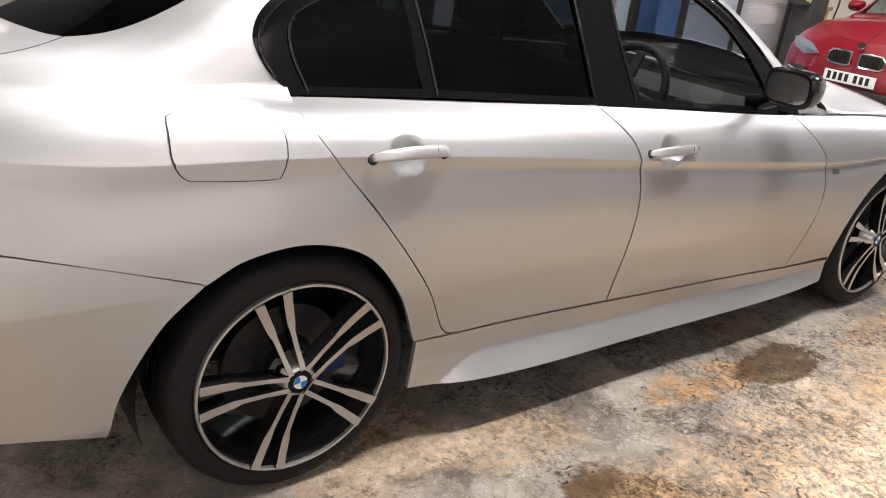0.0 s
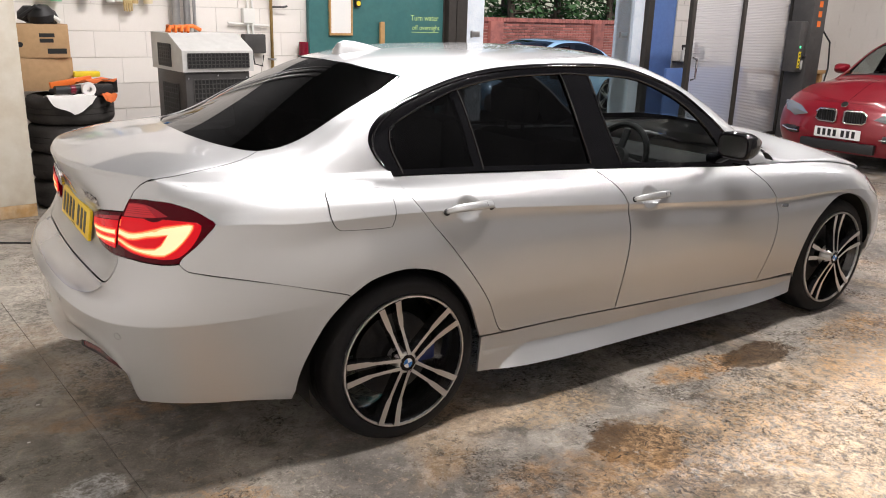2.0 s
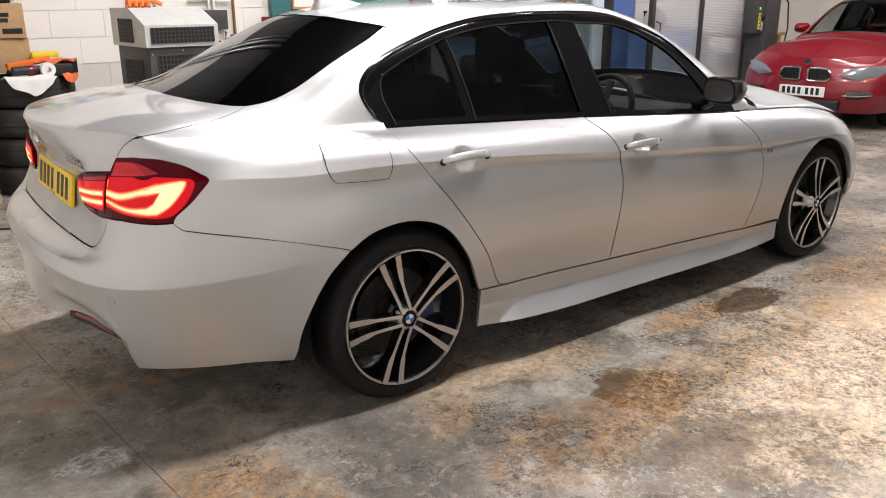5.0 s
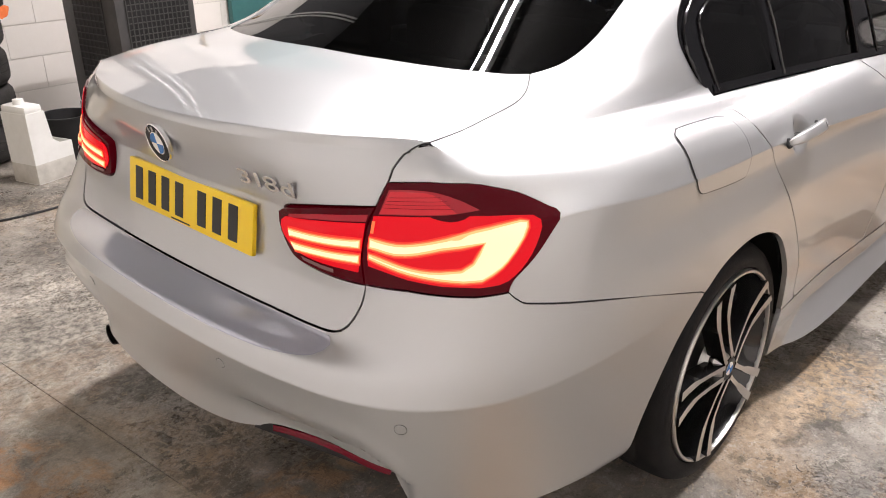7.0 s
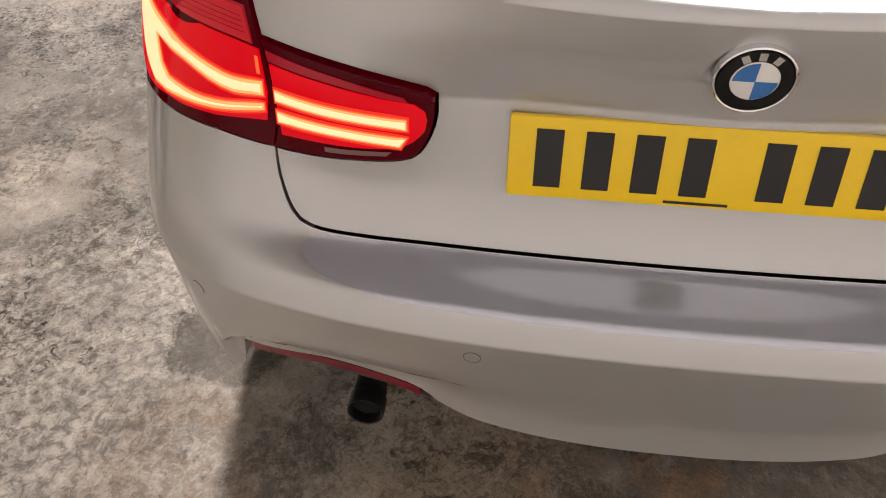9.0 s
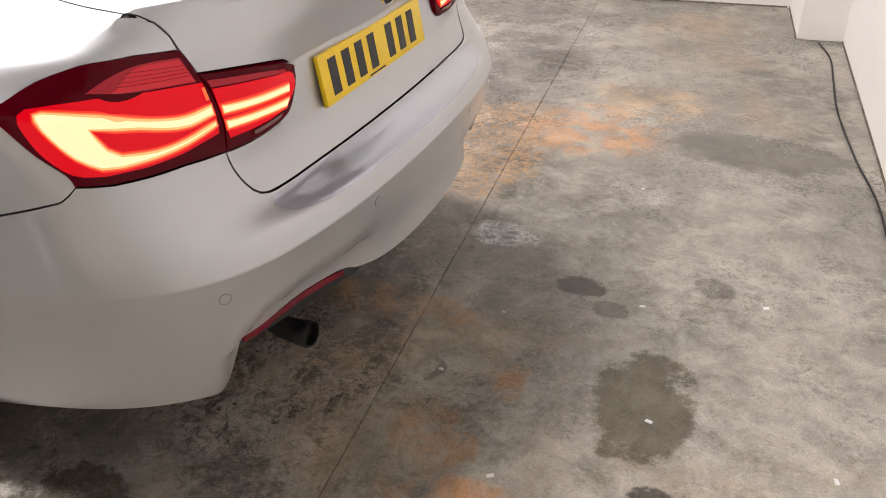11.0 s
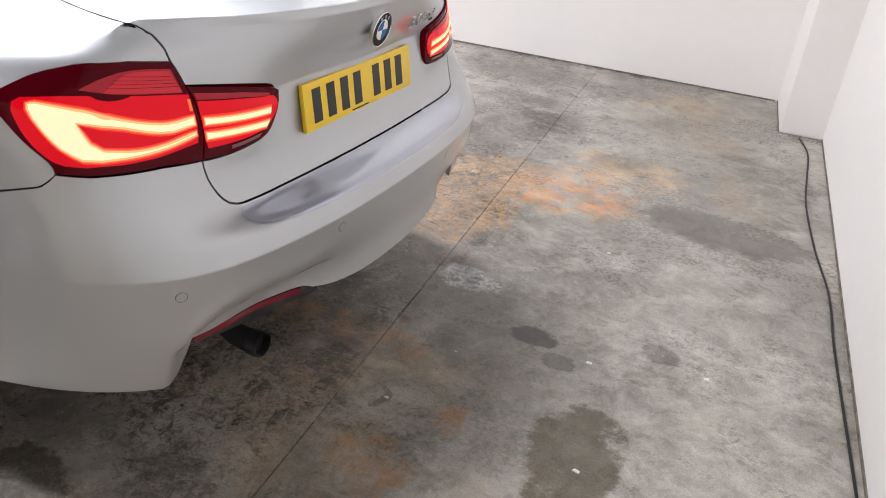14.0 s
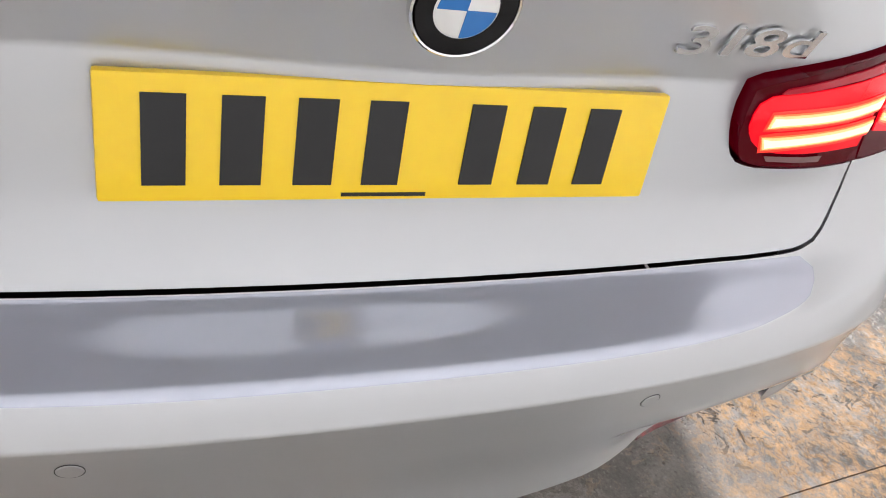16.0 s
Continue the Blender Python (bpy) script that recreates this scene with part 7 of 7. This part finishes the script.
part("handle", Geo().tube([(.15 * math.cos(a), .05 * math.sin(a) - .02, .265 - .12 * math.sin(a)) for a in [math.pi * k / 14 for k in range(15)]], .004, 6), STEEL, bu)


def floor_cable(points, label, r=.006):
    g = Geo().tube([(x, y, r + .001) for x, y in smooth_line(points, .04)], r, 6)
    return solo("floor_cable", g, BLACK_RUBBER, label, "cable", ROOM)


floor_cable([(-1.7, 2.7), (-1.2, 2.95), (-.8, 2.85), (-.4, 2.6), (0.0, 2.55), (.35, 2.62), (.60, 2.72), (.74, 2.6), (.62, 2.44), (.42, 2.46), (.44, 2.58), (.70, 2.66), (.80, 2.72)], "black electric cable lying across the floor")
floor_cable([(-2.372, 2.2), (-2.368, 1.2), (-2.372, .4), (-2.368, -.2), (-2.365, -.7), (-2.372, -1.1), (-2.34, -1.5), (-2.325, -2.0), (-2.345, -2.4), (-2.365, -2.8), (-2.33, -3.08)], "black cable running along the foot of the white wall", .0045)
rnd = random.Random(11)
for x, y, s in ((-1.68, .27, .010), (-1.97, -.31, .009), (-1.23, -.08, .006), (-1.13, .22, .007), (-1.62, -.22, .010), (-1.35, .55, .010), (-1.5, .62, .009), (-1.93, .75, .012), (-1.55, -1.0, .008), (-2.1, .35, .01), (-1.2, 1.1, .012), (-.1, 1.9, .012), (-.4, 1.6, .01)):
    a = rnd.uniform(0, 360)
    g = Geo().add([(-s, -s * .5, 0), (s * .9, -s * .6, 0), (s, s * .4, 0), (-s * .8, s * .6, 0), (-s * .9, -s * .4, .003), (s * .8, -s * .5, .002), (s * .9, s * .3, .004), (-s * .7, s * .5, .002)], [(0, 3, 2, 1), (4, 5, 6, 7), (0, 1, 5, 4), (1, 2, 6, 5), (2, 3, 7, 6), (3, 0, 4, 7)])
    solo("paper_scrap", g, LABEL_WHITE, "small pale scrap lying on the concrete floor", "litter", ROOM @ pose(x, y, 0, 0, 0, a), group="floor scraps", smooth=False)

# ---- the red and the blue car: the same family of pressings ----
def reuse(name, label, colour, m, parts_wanted):
    c = thing(name, label, "car", m)
    for o in list(car.children):
        base = o.name.split(".")[0]
        if base not in parts_wanted:
            continue
        k = o.copy()
        scene.collection.objects.link(k)
        k.parent = c
        if o.data and o.data.materials and (o.data.materials[0] == PAINT or base == "door_mirror"):
            k.material_slots[0].link = "OBJECT"
            k.material_slots[0].material = colour
        if base == "wheel":
            for ch in o.children:
                kc = ch.copy()
                scene.collection.objects.link(kc)
                kc.parent = k
    return c


SHELL = {"front_wing", "front_door", "rear_door", "quarter_panel", "shoulder", "body_side", "roof", "windscreen", "bonnet", "bonnet_nose", "scuttle", "front_bumper", "window_trim", "b_pillar", "quarter_glass", "rear_door_glass", "front_door_glass", "belt_trim", "door_mirror", "mirror_glass", "wheel", "sill", "front_seat", "dashboard", "inner_lining", "floor_pan", "arch_liner", "rear_bumper", "rear_window", "headlining", "door_handle", "quarter_bar"}
RED_AT = Matrix.Translation((7.30, 1.80, 0)) @ pose(0, 0, 0, 0, 0, 185) @ Matrix.Translation((-3.59, 0, 0))
red = reuse("red_hatchback_car", "red hatchback car parked facing this way by the lift", RED_PAINT, RED_AT, SHELL)
HEAD = mat("headlamp_glass", (0.32, 0.34, 0.36), 0.12, 0.5, 0.8, rough_var=0.05)
for s in (-1, 1):
    gr = Geo()
    out = [(s * .045 + s * q[0], q[1]) for q in ((0, .55), (.02, .535), (.20, .54), (.235, .565), (.235, .635), (.20, .67), (.03, .675), (0, .66))]
    out = out if s > 0 else out[::-1]
    xf = 3.572
    surround = Geo().tube([(xf - .02 * abs(a) / .2 + .02, a, b) for a, b in out + out[:1]], .012, 8)
    kid = part("kidney_grille", surround, CHROME, red, "chrome rimmed double grille")
    part("grille_void", Geo().add([(xf - .02 * abs(a) / .2 + .012, a, b) for a, b in out], [tuple(range(8))]), INK, kid, "", False)
    for k in range(7):
        yy = s * (.075 + .028 * k)
        part("grille_slat", Geo().box((xf + .004, yy - .003, .550), (xf + .016, yy + .003, .662)), BLACK_PLASTIC, kid)
    hl = Geo()
    hv = [(3.56, s * .36, .60), (3.47, s * .56, .555), (3.36, s * .73, .60), (3.26, s * .80, .70), (3.36, s * .68, .715), (3.50, s * .48, .68)]
    ctr = (3.47, s * .60, .645)
    hlp = part("front_lamp", Geo().add([(a + .03, b * 1.02, c) for a, b, c in hv] + [(ctr[0] + .05, ctr[1], ctr[2])], [(k, (k + 1) % 6, 6) for k in range(6)]), HEAD, red, "clear glass headlamp")
    fg = part("fog_lamp_slot", Geo().tube([(3.56, s * .48, .40), (3.50, s * .60, .40), (3.42, s * .72, .42)], [.035, .045, .03], 12), BLACK_PLASTIC, red)
    part("chrome_blade", Geo().tube([(3.60, s * .46, .395), (3.55, s * .60, .395), (3.46, s * .72, .41)], .010, 8), CHROME, fg)
part("lower_intake", Geo().box((3.53, -.42, .22), (3.60, .42, .33), None, .02), BLACK_PLASTIC, red)
part("bonnet_badge", Geo().lathe([(0, .006), (.036, .005), (.04, 0)], pose(3.525, 0, .735, 0, 50, 0), 24), CHROME, red)
rp = part("front_plate", Geo().box((3.592, -.26, .36), (3.602, .26, .472), None, .003), LABEL_WHITE, red, "white front number plate with dark bars")
x = -.225
for k in range(7):
    x += .03 if k == 4 else 0
    part("plate_bar", Geo().box((3.602, x, .38), (3.6035, x + .036, .455)), INK, rp)
    x += .06

# ---- outside the doorway ----
YARD = -.36
yard = solo("yard_ground", Geo().box((-60, Y1 + .26, YARD - .2), (70, 90, YARD)), ASPHALT, "grey asphalt yard outside the doorway", "ground", ROOM, kind="structure", smooth=False)
BW_Y = 13.0
bw = fitting("brick_wall", 0, BW_Y, YARD, "red brick boundary wall with piers across the yard", "wall")
part("mortar_core", Geo().box((3, .012, 0), (26, .23, 1.78)), MORTAR, bw, "", False)
brick_mesh = Geo().box((-.1075, -.006, -.0325), (.1075, .10, .0325), None, .003).mesh("brick")
brick_mesh.materials.append(BRICK)
rest = Geo()
count = 0
for r in range(24):
    z = .04 + .075 * r
    for k in range(100):
        x = 3.1 + .225 * k + (.1125 if r % 2 else 0)
        if r >= 12 and 12.4 < x < 17.6 and count < 300:
            b = part("brick", brick_mesh, BRICK, bw)
            b.matrix_basis = pose(x, .005, z)
            count += 1
        else:
            rest.add([(x - .1075, -.001, z - .0325), (x + .1075, -.001, z - .0325), (x + .1075, -.001, z + .0325), (x - .1075, -.001, z + .0325), (x - .1075, .02, z - .0325), (x + .1075, .02, z - .0325), (x + .1075, .02, z + .0325), (x - .1075, .02, z + .0325)], [(0, 1, 2, 3), (0, 4, 5, 1), (3, 2, 6, 7), (0, 3, 7, 4), (1, 5, 6, 2)])
o = part("bricks_beyond", rest, BRICK, bw, "", False)
tagged(o, kind="stuff")
for x in (12.9, 16.9):
    part("pier", Geo().box((x - .22, -.12, 0), (x + .22, .0, 1.78), None, .004), BRICK, bw)
g = Geo()
for k in range(205):
    g.box((3.0 + .112 * k, -.03, 1.78), (3.0 + .112 * k + .102, .25, 1.88))
part("coping", g, BRICK, bw, "row of bricks on edge")
BLUE_AT = Matrix.Translation((0, 0, YARD)) @ ROOM @ pose(11.6, 8.9, .05, 0, 0, 182)
reuse("blue_car", "pale blue car parked in the yard outside", mat("pale_blue_paint", (0.33, 0.52, 0.72), 0.35, 0.2, 1.0, grain=0.1, grain_scale=2000), BLUE_AT, SHELL - {"front_seat", "dashboard", "headlining"})


def conifer(x, y, height, seed):
    rnd = random.Random(seed)
    t = thing("conifer_tree", "dark green evergreen tree behind the brick wall", "tree", ROOM @ pose(x, y, YARD), "trees beyond the wall")
    part("trunk", Geo().tube([(0, 0, 0), (.05, .02, height * .5), (0, .05, height)], [.18, .11, .02], 8), BARK, t)
    limbs, g = Geo(), Geo()
    for k in range(46):
        z = height * (.08 + .88 * k / 46)
        reach = (1 - z / height) ** .7 * height * .26 + .25
        a = rnd.uniform(0, 6.283)
        r = reach * rnd.uniform(.6, 1.1)
        end = Vector((math.cos(a) * r, math.sin(a) * r, z + r * rnd.uniform(-.25, .3)))
        limbs.tube([(0, 0, z), end * .5 + Vector((0, 0, z * .5 + .05)), end], [.03, .02, .006], 5)
        for _ in range(34):
            p = Vector((0, 0, z)).lerp(end, rnd.uniform(.25, 1.05)) + Vector((rnd.gauss(0, .16), rnd.gauss(0, .16), rnd.gauss(0, .12)))
            s = rnd.uniform(.07, .16)
            d1 = Vector((rnd.gauss(0, 1), rnd.gauss(0, 1), rnd.gauss(0, .6))).normalized() * s
            d2 = d1.cross(Vector((rnd.gauss(0, 1), rnd.gauss(0, 1), rnd.gauss(0, 1)))).normalized() * s * .45
            g.add([p - d1, p + d2, p + d1, p - d2], [(0, 1, 2, 3)])
    part("limbs", limbs, BARK, t)
    part("crown", g, LEAF, t, "", False)


for k, (x, y, hgt) in enumerate(((14.6, 17.0, 6.0), (16.0, 18.4, 7.0), (17.4, 17.2, 6.4), (18.6, 18.8, 7.2), (19.8, 17.4, 6.2), (21.2, 18.6, 7.0), (22.6, 17.4, 6.6), (24.2, 18.6, 6.8))):
    conifer(x, y, hgt, k + 20)

# ---- wall blocks ----
block = Geo().box((-.2238, -.002, -.1085), (.2238, .004, .1085), None, .0015).mesh("block")
block.materials.append(WALL_WHITE)
for r in range(20):
    for k in range(16):
        x = X0 + .1 + .45 * k + (.225 if r % 2 else 0)
        z = .115 + .225 * r
        if x + .215 < 4.50 and z + .1 < CEIL:
            b = part("block", block, WALL_WHITE, wall_left)
            b.matrix_basis = pose(x, Y1 + .002, z)
g = Geo()
for r in range(19):
    for k in range(19):
        y, z = Y0 + .05 + .45 * k + (.225 if r % 2 else 0), .115 + .225 * r
        if y < Y1:
            g.box((X1 - .006, y - .215, z - .105), (X1 + .004, y + .215, z + .105))
    for k in range(11):
        x, z = 8.2 + .45 * k + (.225 if r % 2 else 0), .115 + .225 * r
        if x < X1:
            g.box((x - .215, Y1 - .003, z - .105), (x + .215, Y1 + .012, z + .105))
tagged(part("blocks_beyond", g, WALL_WHITE, wall_far, "", False), kind="stuff")
